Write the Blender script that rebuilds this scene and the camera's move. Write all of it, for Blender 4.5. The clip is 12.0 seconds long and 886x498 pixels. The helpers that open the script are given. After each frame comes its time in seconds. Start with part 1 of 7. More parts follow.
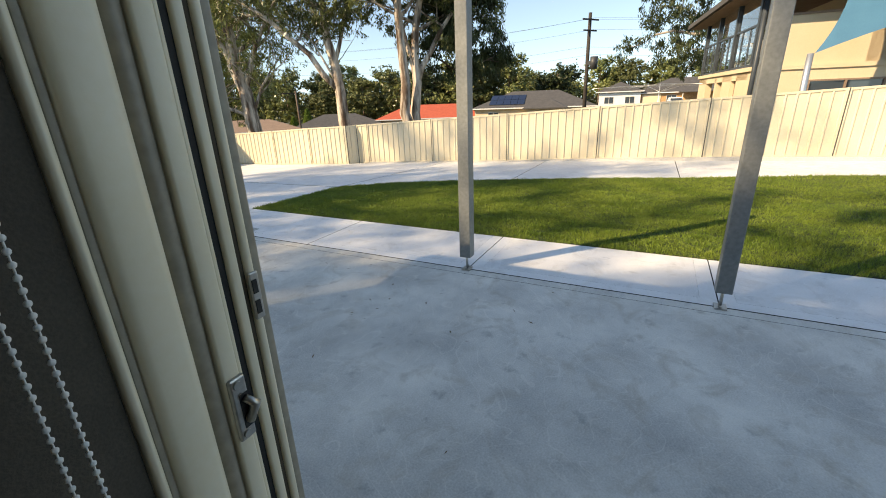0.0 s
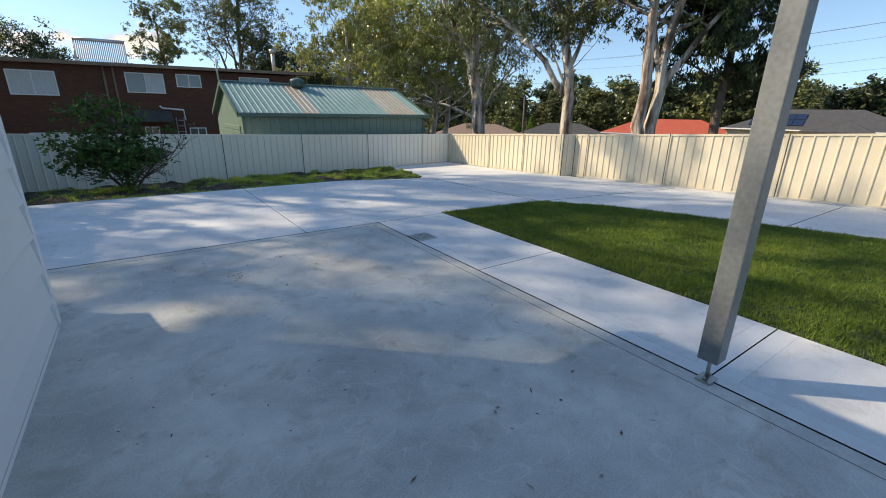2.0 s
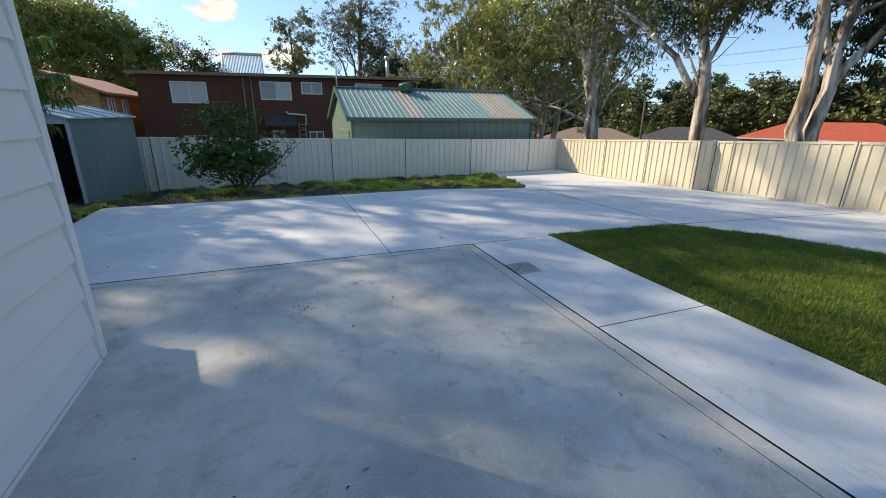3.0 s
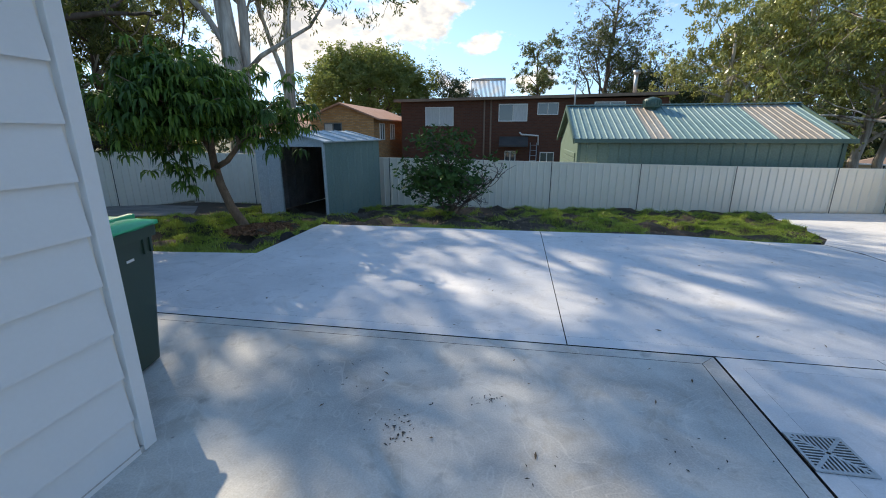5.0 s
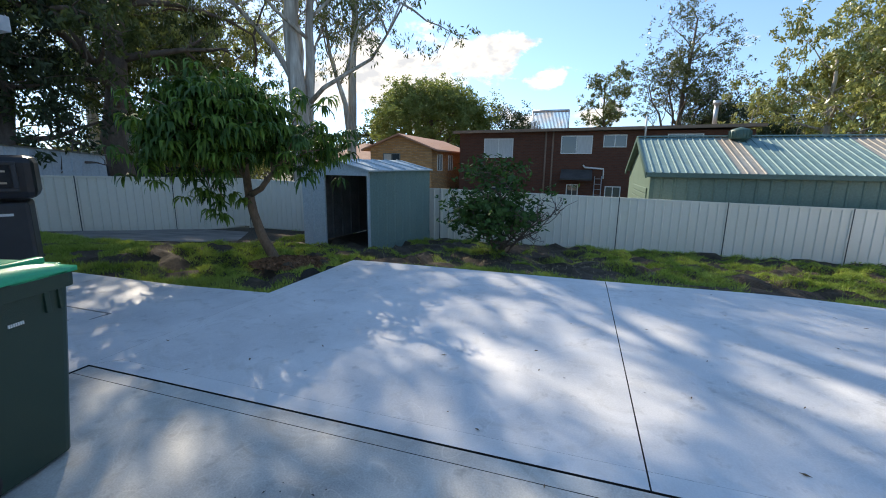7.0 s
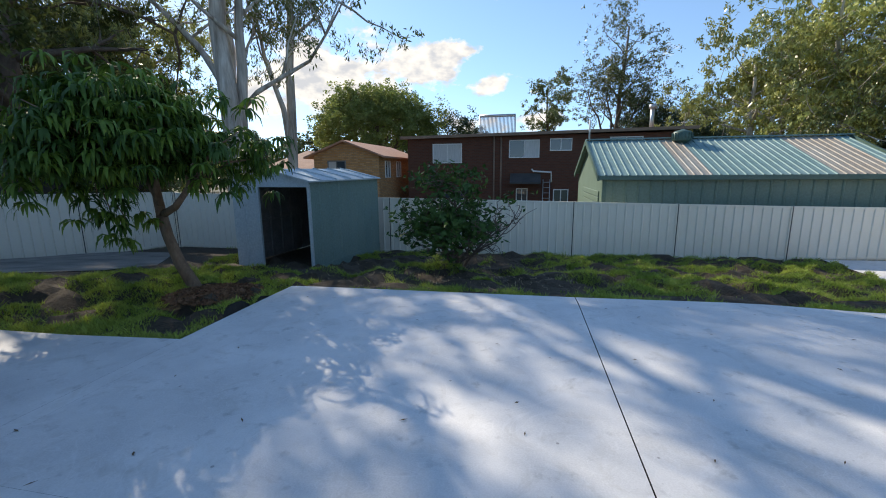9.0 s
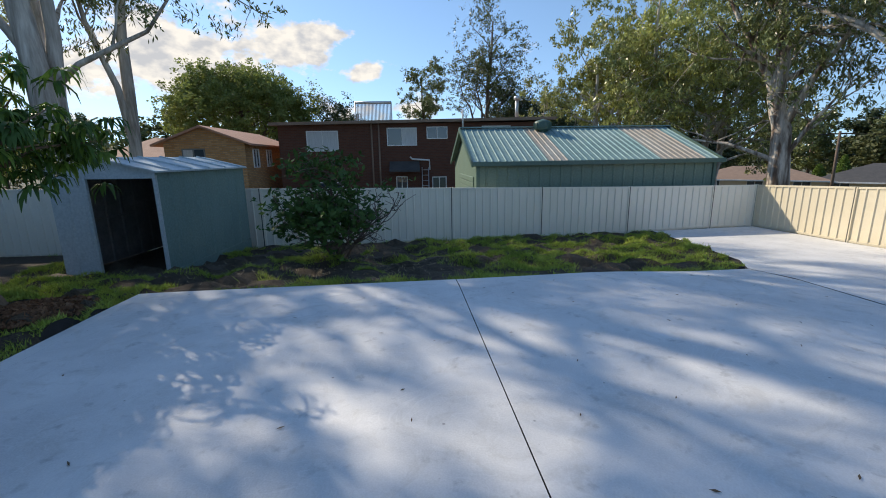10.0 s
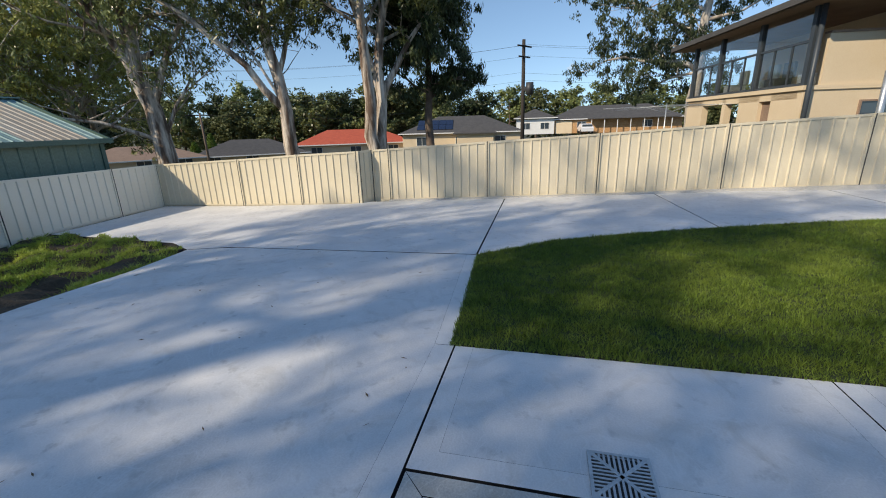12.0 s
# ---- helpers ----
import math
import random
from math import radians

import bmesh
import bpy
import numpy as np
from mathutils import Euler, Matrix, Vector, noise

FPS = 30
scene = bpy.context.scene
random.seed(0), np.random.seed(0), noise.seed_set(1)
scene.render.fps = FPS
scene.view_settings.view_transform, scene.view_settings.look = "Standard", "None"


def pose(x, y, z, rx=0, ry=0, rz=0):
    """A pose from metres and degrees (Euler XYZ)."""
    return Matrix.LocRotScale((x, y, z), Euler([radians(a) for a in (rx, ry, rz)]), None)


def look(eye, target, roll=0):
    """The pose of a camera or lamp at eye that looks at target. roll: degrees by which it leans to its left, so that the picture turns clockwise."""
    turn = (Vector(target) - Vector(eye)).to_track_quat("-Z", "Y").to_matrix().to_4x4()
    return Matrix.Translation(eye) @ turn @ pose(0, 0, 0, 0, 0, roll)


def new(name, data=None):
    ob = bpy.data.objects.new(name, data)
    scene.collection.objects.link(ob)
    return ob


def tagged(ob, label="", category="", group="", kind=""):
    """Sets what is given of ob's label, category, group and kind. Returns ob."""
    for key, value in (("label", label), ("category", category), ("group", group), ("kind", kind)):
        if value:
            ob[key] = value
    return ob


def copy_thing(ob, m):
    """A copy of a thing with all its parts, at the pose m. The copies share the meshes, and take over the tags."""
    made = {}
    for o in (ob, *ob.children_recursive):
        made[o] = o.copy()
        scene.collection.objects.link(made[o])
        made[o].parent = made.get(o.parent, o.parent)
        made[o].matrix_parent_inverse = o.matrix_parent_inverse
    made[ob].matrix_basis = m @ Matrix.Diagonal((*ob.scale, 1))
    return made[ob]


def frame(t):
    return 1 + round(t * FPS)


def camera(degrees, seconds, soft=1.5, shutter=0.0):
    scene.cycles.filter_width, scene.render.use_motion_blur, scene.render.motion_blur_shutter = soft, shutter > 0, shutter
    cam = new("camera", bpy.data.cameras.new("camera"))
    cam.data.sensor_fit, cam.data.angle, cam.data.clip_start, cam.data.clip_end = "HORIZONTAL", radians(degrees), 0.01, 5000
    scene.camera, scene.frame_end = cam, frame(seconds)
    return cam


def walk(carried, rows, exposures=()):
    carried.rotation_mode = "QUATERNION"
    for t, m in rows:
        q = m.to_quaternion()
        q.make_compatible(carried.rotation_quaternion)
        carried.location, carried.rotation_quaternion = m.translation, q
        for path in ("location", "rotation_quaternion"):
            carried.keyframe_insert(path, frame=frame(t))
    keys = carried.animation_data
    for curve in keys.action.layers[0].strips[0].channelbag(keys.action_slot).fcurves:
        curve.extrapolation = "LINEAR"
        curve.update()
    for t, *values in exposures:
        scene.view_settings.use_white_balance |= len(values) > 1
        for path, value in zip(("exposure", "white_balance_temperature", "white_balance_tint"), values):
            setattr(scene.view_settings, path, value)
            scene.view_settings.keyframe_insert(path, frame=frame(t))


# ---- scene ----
cam = camera(93.2, 12.0, soft=1.0)
PATH = [
    (0, (0.04, 0.025, 1.492), (1.718, 0.884, 0.823), -2.1),
    (0.5, (0.317, 0.154, 1.484), (1.962, 1.078, 0.821), -1.0),
    (1, (0.526, 0.265, 1.464), (2.029, 1.421, 0.829), -0.6),
    (1.5, (0.782, 0.413, 1.415), (2.092, 1.791, 0.796), 0.7),
    (2, (1.016, 0.696, 1.385), (2.109, 2.251, 0.763), 1.0),
    (2.5, (1.228, 1.063, 1.38), (2.124, 2.738, 0.753), 0.9),
    (4.5, (1.961, 2.505, 1.411), (1.883, 4.427, 0.862), -0.1),
    (5, (2.029, 2.768, 1.434), (1.698, 4.666, 0.899), -0.1),
    (5.5, (2.116, 3.006, 1.421), (1.624, 4.877, 0.914), 0.1),
    (6, (2.16, 3.132, 1.415), (1.591, 4.99, 0.939), 0.4),
    (6.5, (2.117, 3.412, 1.397), (1.515, 5.269, 0.965), 0.6),
    (8.5, (1.831, 4.328, 1.42), (1.294, 6.222, 1.067), -0.2),
    (9, (1.824, 4.372, 1.436), (1.442, 6.3, 1.065), -0.5),
    (9.5, (1.839, 4.425, 1.416), (1.675, 6.379, 1.02), -0.8),
    (10, (1.874, 4.459, 1.399), (2.033, 6.406, 0.971), -0.9),
    (10.5, (1.914, 4.454, 1.416), (2.501, 6.31, 0.954), -0.8),
    (11, (2.046, 4.702, 1.406), (3.139, 6.303, 0.916), -0.9),
    (11.5, (2.109, 4.895, 1.376), (3.68, 6.018, 0.854), -1.3),
    (12, (2.044, 5.0, 1.377), (3.903, 5.462, 0.803), -1.7),
]
walk(cam, [(t, look(eye, target, roll)) for t, eye, target, roll in PATH], exposures=((0.0, 1.34, 10400, 13), (0.5, 0.95, 8100, 10), (1.0, 0.86, 7900, 10), (2.2, 0.90, 7900, 10), (4.5, 1.02, 7600, 10), (6.5, 1.14, 7450, 10), (9.0, 0.90, 7250, 10), (10.0, 0.70, 7250, 10), (11.0, 0.54, 7400, 10), (12.0, 0.54, 7500, 10)))

# ---------------------------------------------------------------- light
SUN_DIR = Vector((-0.74, 0.67, 0.645)).normalized()
world = bpy.data.worlds.new("world")
scene.world = world
world.use_nodes = True
wn, wl = world.node_tree.nodes, world.node_tree.links
for n in list(wn):
    wn.remove(n)
w_out = wn.new("ShaderNodeOutputWorld")
w_bg = wn.new("ShaderNodeBackground")
w_bg.inputs["Strength"].default_value = 0.145
sky = wn.new("ShaderNodeTexSky")
sky.sky_type = 'NISHITA'
sky.sun_disc = False
sky.sun_elevation = math.asin(SUN_DIR.z)
sky.sun_rotation = math.atan2(SUN_DIR.x, SUN_DIR.y)
sky.air_density, sky.dust_density, sky.ozone_density = 1.0, 0.1, 3.4
# broken cumulus: a thin scatter everywhere and a few larger heads low in the north-west
w_tc = wn.new("ShaderNodeTexCoord")
w_map = wn.new("ShaderNodeMapping")
w_map.inputs["Scale"].default_value = (1.0, 1.0, 1.7)
wl.new(w_tc.outputs["Generated"], w_map.inputs[0])
w_noise = wn.new("ShaderNodeTexNoise")
w_noise.inputs["Scale"].default_value = 10.0
w_noise.inputs["Detail"].default_value = 9
w_noise.inputs["Roughness"].default_value = 0.6
wl.new(w_map.outputs[0], w_noise.inputs["Vector"])
dens = w_noise.outputs["Fac"]
CLOUDS = (((-0.155, 0.955, 0.258), 0.060, 0.26), ((-0.215, 0.953, 0.225), 0.075, 0.26), ((-0.304, 0.926, 0.223), 0.12, 0.24), ((-0.055, 0.978, 0.196), 0.040, 0.25), ((-0.095, 0.977, 0.180), 0.042, 0.24), ((-0.14, 0.986, 0.100), 0.085, 0.24), ((0.01, 0.993, 0.105), 0.075, 0.23), ((-0.446, 0.87, 0.209), 0.15, 0.22), ((-0.33, 0.925, 0.13), 0.13, 0.22), ((-0.553, 0.822, 0.133), 0.18, 0.20), ((0.983, 0.129, 0.130), 0.013, 0.17))
for d, size, gain in CLOUDS:
    far = wn.new("ShaderNodeVectorMath")
    far.operation = 'DISTANCE'
    v = Vector(d).normalized()
    far.inputs[1].default_value = (v.x, v.y, v.z * 1.7)
    wl.new(w_map.outputs[0], far.inputs[0])
    fall = wn.new("ShaderNodeMapRange")
    fall.interpolation_type = 'SMOOTHSTEP'
    fall.inputs["From Min"].default_value, fall.inputs["From Max"].default_value = 0.0, size * 1.5
    fall.inputs["To Min"].default_value, fall.inputs["To Max"].default_value = gain, 0.0
    wl.new(far.outputs["Value"], fall.inputs["Value"])
    add = wn.new("ShaderNodeMath")
    wl.new(dens, add.inputs[0])
    wl.new(fall.outputs[0], add.inputs[1])
    dens = add.outputs[0]
w_ramp = wn.new("ShaderNodeValToRGB")
w_ramp.color_ramp.elements[0].position = 0.64
w_ramp.color_ramp.elements[1].position = 0.74
wl.new(dens, w_ramp.inputs[0])

w_mix = wn.new("ShaderNodeMix")
w_mix.data_type = 'RGBA'
w_puff = wn.new("ShaderNodeTexNoise")
w_puff.inputs["Scale"].default_value, w_puff.inputs["Detail"].default_value = 26.0, 5
wl.new(w_map.outputs[0], w_puff.inputs["Vector"])
w_tone = wn.new("ShaderNodeValToRGB")
w_tone.color_ramp.elements[0].position, w_tone.color_ramp.elements[0].color = 0.36, (2.5, 2.7, 3.1, 1)
w_tone.color_ramp.elements[1].position, w_tone.color_ramp.elements[1].color = 0.60, (4.1, 4.1, 4.1, 1)
wl.new(w_puff.outputs["Fac"], w_tone.inputs[0])
wl.new(w_tone.outputs[0], w_mix.inputs[7])
wl.new(w_ramp.outputs[0], w_mix.inputs[0])
# the haze band at the skyline is thin: the dome is read a little higher than the eye looks
w_up = wn.new("ShaderNodeVectorMath")
w_up.operation = 'ADD'
w_up.inputs[1].default_value = (0.0, 0.0, 0.11)
wl.new(w_tc.outputs["Generated"], w_up.inputs[0])
w_nrm = wn.new("ShaderNodeVectorMath")
w_nrm.operation = 'NORMALIZE'
wl.new(w_up.outputs[0], w_nrm.inputs[0])
wl.new(w_nrm.outputs[0], sky.inputs["Vector"])
w_deep = wn.new("ShaderNodeHueSaturation")
w_deep.inputs["Saturation"].default_value, w_deep.inputs["Value"].default_value = 1.06, 0.90
wl.new(sky.outputs[0], w_deep.inputs["Color"])
wl.new(w_deep.outputs[0], w_mix.inputs[6])
wl.new(w_mix.outputs[2], w_bg.inputs["Color"])
wl.new(w_bg.outputs[0], w_out.inputs[0])

sun_data = bpy.data.lights.new("sun", 'SUN')
sun_data.energy, sun_data.angle, sun_data.color = 2.85, radians(0.53), (1.0, 0.93, 0.82)
sun = new("sun", sun_data)
sun.matrix_world = look(SUN_DIR * 60, (0, 0, 0))


# ---------------------------------------------------------------- materials
def material(name, colors, rough=0.7, scale=6.0, fine=60.0, bump=0.15, metal=0.0, spec=0.5, bump_dist=0.01, mix=0.5, vary=0.0, stretch=None, fine_amount=0.35):
    """Two colours mixed by a coarse noise, darkened a little by a fine one; relief from the fine one."""
    m = bpy.data.materials.new(name)
    m.use_nodes = True
    n, l = m.node_tree.nodes, m.node_tree.links
    b = n["Principled BSDF"]
    tc = n.new("ShaderNodeTexCoord")
    src = tc.outputs["Object"]
    if stretch:
        mp = n.new("ShaderNodeMapping")
        mp.inputs["Scale"].default_value = stretch
        l.new(src, mp.inputs[0])
        src = mp.outputs[0]
    coarse = n.new("ShaderNodeTexNoise")
    coarse.inputs["Scale"].default_value, coarse.inputs["Detail"].default_value = scale, 6
    coarse.inputs["Roughness"].default_value = 0.62
    l.new(src, coarse.inputs["Vector"])
    small = n.new("ShaderNodeTexNoise")
    small.inputs["Scale"].default_value, small.inputs["Detail"].default_value = fine, 4
    l.new(src, small.inputs["Vector"])
    ramp = n.new("ShaderNodeValToRGB")
    ramp.color_ramp.elements[0].position = 0.5 - mix / 2
    ramp.color_ramp.elements[1].position = 0.5 + mix / 2
    ramp.color_ramp.elements[0].color = (*colors[0], 1)
    ramp.color_ramp.elements[1].color = (*colors[1], 1)
    l.new(coarse.outputs["Fac"], ramp.inputs[0])
    mul = n.new("ShaderNodeMix")
    mul.data_type, mul.blend_type = 'RGBA', 'OVERLAY'
    mul.inputs[0].default_value = fine_amount
    l.new(ramp.outputs[0], mul.inputs[6])
    l.new(small.outputs["Fac"], mul.inputs[7])
    out = mul.outputs[2]
    if vary:
        info = n.new("ShaderNodeObjectInfo")
        isl = n.new("ShaderNodeNewGeometry")
        add = n.new("ShaderNodeMath")
        add.operation = 'ADD'
        l.new(info.outputs["Random"], add.inputs[0])
        l.new(isl.outputs["Random Per Island"], add.inputs[1])
        rng = n.new("ShaderNodeMapRange")
        rng.inputs["From Max"].default_value = 2.0
        rng.inputs["To Min"].default_value, rng.inputs["To Max"].default_value = 1 - vary, 1 + vary
        l.new(add.outputs[0], rng.inputs["Value"])
        hsv = n.new("ShaderNodeHueSaturation")
        l.new(rng.outputs[0], hsv.inputs["Value"])
        l.new(out, hsv.inputs["Color"])
        out = hsv.outputs[0]
    l.new(out, b.inputs["Base Color"])
    b.inputs["Roughness"].default_value = rough
    b.inputs["Metallic"].default_value = metal
    b.inputs["Specular IOR Level"].default_value = spec
    if bump:
        bp = n.new("ShaderNodeBump")
        bp.inputs["Strength"].default_value, bp.inputs["Distance"].default_value = bump, bump_dist
        l.new(small.outputs["Fac"], bp.inputs["Height"])
        l.new(bp.outputs[0], b.inputs["Normal"])
    return m


def concrete_material(name, light, dark, brown, brown_amount):
    """Trowelled concrete: mottled wash, pale trowel sweeps, brown marks and dark specks."""
    m = material(name, (dark, light), 0.62, 1.3, 110, 0.10, fine_amount=0.38, mix=0.36)
    n, l = m.node_tree.nodes, m.node_tree.links
    b = n["Principled BSDF"]
    base = b.inputs["Base Color"].links[0].from_socket
    tc = n.new("ShaderNodeTexCoord")
    st = n.new("ShaderNodeTexNoise")
    st.inputs["Scale"].default_value, st.inputs["Detail"].default_value, st.inputs["Distortion"].default_value = 2.6, 8, 1.6
    st.inputs["Roughness"].default_value = 0.68
    l.new(tc.outputs["Object"], st.inputs["Vector"])
    r = n.new("ShaderNodeMapRange")
    r.inputs["From Min"].default_value, r.inputs["From Max"].default_value = 0.52, 0.78
    r.inputs["To Max"].default_value = brown_amount
    l.new(st.outputs["Fac"], r.inputs["Value"])
    mx = n.new("ShaderNodeMix")
    mx.data_type = 'RGBA'
    mx.inputs[7].default_value = (*brown, 1)
    l.new(r.outputs[0], mx.inputs[0])
    l.new(base, mx.inputs[6])
    blot = n.new("ShaderNodeTexNoise")
    blot.inputs["Scale"].default_value, blot.inputs["Detail"].default_value, blot.inputs["Roughness"].default_value = 7.0, 5, 0.6
    l.new(tc.outputs["Object"], blot.inputs["Vector"])
    rb = n.new("ShaderNodeMapRange")
    rb.inputs["From Min"].default_value, rb.inputs["From Max"].default_value = 0.60, 0.74
    rb.inputs["To Max"].default_value = brown_amount * 0.8
    l.new(blot.outputs["Fac"], rb.inputs["Value"])
    mb = n.new("ShaderNodeMix")
    mb.data_type = 'RGBA'
    mb.inputs[7].default_value = (dark[0] * 0.55, dark[1] * 0.55, dark[2] * 0.54, 1)
    l.new(rb.outputs[0], mb.inputs[0])
    l.new(mx.outputs[2], mb.inputs[6])
    mx = mb
    sp = n.new("ShaderNodeTexVoronoi")
    sp.inputs["Scale"].default_value = 2.6
    l.new(tc.outputs["Object"], sp.inputs["Vector"])
    r2 = n.new("ShaderNodeMapRange")
    r2.inputs["From Min"].default_value, r2.inputs["From Max"].default_value = 0.018, 0.03
    r2.inputs["To Min"].default_value, r2.inputs["To Max"].default_value = 0.55, 0.0
    l.new(sp.outputs["Distance"], r2.inputs["Value"])
    mx2 = n.new("ShaderNodeMix")
    mx2.data_type = 'RGBA'
    mx2.inputs[7].default_value = (0.12, 0.11, 0.10, 1)
    l.new(r2.outputs[0], mx2.inputs[0])
    l.new(mx.outputs[2], mx2.inputs[6])
    grit = n.new("ShaderNodeTexVoronoi")
    grit.inputs["Scale"].default_value = 11.0
    l.new(tc.outputs["Object"], grit.inputs["Vector"])
    r3 = n.new("ShaderNodeMapRange")
    r3.inputs["From Min"].default_value, r3.inputs["From Max"].default_value = 0.03, 0.06
    r3.inputs["To Min"].default_value, r3.inputs["To Max"].default_value = 0.4, 0.0
    l.new(grit.outputs["Distance"], r3.inputs["Value"])
    clump = n.new("ShaderNodeMath")
    clump.operation = 'MULTIPLY'
    l.new(r3.outputs[0], clump.inputs[0])
    l.new(blot.outputs["Fac"], clump.inputs[1])
    mx3 = n.new("ShaderNodeMix")
    mx3.data_type = 'RGBA'
    mx3.inputs[7].default_value = (0.20, 0.19, 0.17, 1)
    l.new(clump.outputs[0], mx3.inputs[0])
    l.new(mx2.outputs[2], mx3.inputs[6])
    # thin pale trowel sweeps
    sweep = n.new("ShaderNodeTexNoise")
    sweep.inputs["Scale"].default_value, sweep.inputs["Detail"].default_value, sweep.inputs["Distortion"].default_value = 1.1, 2, 2.5
    l.new(tc.outputs["Object"], sweep.inputs["Vector"])
    band = n.new("ShaderNodeMath")
    band.operation = 'PINGPONG'
    band.inputs[1].default_value = 0.06
    l.new(sweep.outputs["Fac"], band.inputs[0])
    r4 = n.new("ShaderNodeMapRange")
    r4.inputs["From Min"].default_value, r4.inputs["From Max"].default_value = 0.0, 0.006
    r4.inputs["To Min"].default_value, r4.inputs["To Max"].default_value = 0.30, 0.0
    l.new(band.outputs[0], r4.inputs["Value"])
    mx4 = n.new("ShaderNodeMix")
    mx4.data_type = 'RGBA'
    mx4.inputs[7].default_value = (min(light[0] * 1.12, 0.86), min(light[1] * 1.12, 0.86), min(light[2] * 1.12, 0.86), 1)
    l.new(r4.outputs[0], mx4.inputs[0])
    l.new(mx3.outputs[2], mx4.inputs[6])
    l.new(mx4.outputs[2], b.inputs["Base Color"])
    rr = n.new("ShaderNodeMapRange")
    rr.inputs["To Min"].default_value, rr.inputs["To Max"].default_value = 0.45, 0.75
    l.new(st.outputs["Fac"], rr.inputs["Value"])
    l.new(rr.outputs[0], b.inputs["Roughness"])
    return m


def brick_material(name, c1, c2, mortar):
    m = material(name, (c1, c2), 0.85, 4, 40, 0.2)
    n, l = m.node_tree.nodes, m.node_tree.links
    b = n["Principled BSDF"]
    base = b.inputs["Base Color"].links[0].from_socket
    tc = n.new("ShaderNodeTexCoord")
    sep = n.new("ShaderNodeSeparateXYZ")
    l.new(tc.outputs["Object"], sep.inputs[0])
    add = n.new("ShaderNodeMath")
    add.operation = 'ADD'
    l.new(sep.outputs[0], add.inputs[0])
    l.new(sep.outputs[1], add.inputs[1])
    comb = n.new("ShaderNodeCombineXYZ")
    l.new(add.outputs[0], comb.inputs[0])
    l.new(sep.outputs[2], comb.inputs[1])
    br = n.new("ShaderNodeTexBrick")
    br.inputs["Scale"].default_value = 1.0
    br.inputs["Brick Width"].default_value, br.inputs["Row Height"].default_value = 0.24, 0.086
    br.inputs["Mortar Size"].default_value = 0.011
    br.inputs["Color1"].default_value = (*c1, 1)
    br.inputs["Color2"].default_value = (*c2, 1)
    br.inputs["Mortar"].default_value = (*mortar, 1)
    br.inputs["Bias"].default_value = -0.1
    l.new(comb.outputs[0], br.inputs["Vector"])
    mx = n.new("ShaderNodeMix")
    mx.data_type, mx.blend_type = 'RGBA', 'MIX'
    mx.inputs[0].default_value = 0.85
    l.new(base, mx.inputs[6])
    l.new(br.outputs["Color"], mx.inputs[7])
    l.new(mx.outputs[2], b.inputs["Base Color"])
    return m


def leaf_material(name, c1, c2, rough=0.5, trans=0.25, vary=0.35):
    m = material(name, (c1, c2), rough, 1.5, 12, 0.0, vary=vary, spec=0.4)
    n, l = m.node_tree.nodes, m.node_tree.links
    b = n["Principled BSDF"]
    tr = n.new("ShaderNodeBsdfTranslucent")
    l.new(b.inputs["Base Color"].links[0].from_socket, tr.inputs["Color"])
    ms = n.new("ShaderNodeMixShader")
    ms.inputs[0].default_value = trans
    l.new(b.outputs[0], ms.inputs[1])
    l.new(tr.outputs[0], ms.inputs[2])
    l.new(ms.outputs[0], n["Material Output"].inputs[0])
    return m


def glass_material(name, tint=(0.05, 0.07, 0.09), rough=0.03):
    m = bpy.data.materials.new(name)
    m.use_nodes = True
    b = m.node_tree.nodes["Principled BSDF"]
    b.inputs["Base Color"].default_value = (*tint, 1)
    b.inputs["Roughness"].default_value = rough
    b.inputs["Specular IOR Level"].default_value = 0.9
    return m


M_PATIO = concrete_material("patio_concrete", (0.74, 0.715, 0.65), (0.41, 0.405, 0.38), (0.36, 0.30, 0.22), 0.70)
M_DRIVE = concrete_material("drive_concrete", (0.80, 0.795, 0.785), (0.63, 0.632, 0.63), (0.50, 0.48, 0.44), 0.7)
M_EDGE = concrete_material("tooled_concrete_edge", (0.82, 0.815, 0.80), (0.68, 0.68, 0.675), (0.52, 0.49, 0.44), 0.5)
M_JOINT = material("joint_filler", ((0.012, 0.012, 0.012), (0.035, 0.032, 0.03)), 0.95, 8, 90)
M_SOIL = material("soil", ((0.040, 0.029, 0.019), (0.11, 0.083, 0.054)), 0.95, 9, 45, 1.0, bump_dist=0.03)
M_GROUND = material("rough_ground", ((0.06, 0.07, 0.03), (0.12, 0.10, 0.06)), 0.95, 0.3, 6, 0.4)
M_ASPHALT = material("old_bitumen", ((0.13, 0.12, 0.105), (0.27, 0.25, 0.22)), 0.95, 1.6, 45, 0.6, mix=0.35)
M_LAWN = leaf_material("lawn_blades", (0.072, 0.142, 0.016), (0.215, 0.275, 0.045), 0.6, 0.22, 0.85)
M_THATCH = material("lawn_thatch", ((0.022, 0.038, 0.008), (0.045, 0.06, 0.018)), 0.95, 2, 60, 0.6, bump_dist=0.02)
M_TURF = leaf_material("turf_blades", (0.20, 0.30, 0.035), (0.46, 0.52, 0.11), 0.6, 0.3, 0.55)
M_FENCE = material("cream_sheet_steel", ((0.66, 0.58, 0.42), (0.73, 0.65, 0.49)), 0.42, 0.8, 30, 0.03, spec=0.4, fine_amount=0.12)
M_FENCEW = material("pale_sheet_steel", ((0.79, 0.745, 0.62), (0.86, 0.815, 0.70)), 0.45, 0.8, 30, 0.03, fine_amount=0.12)
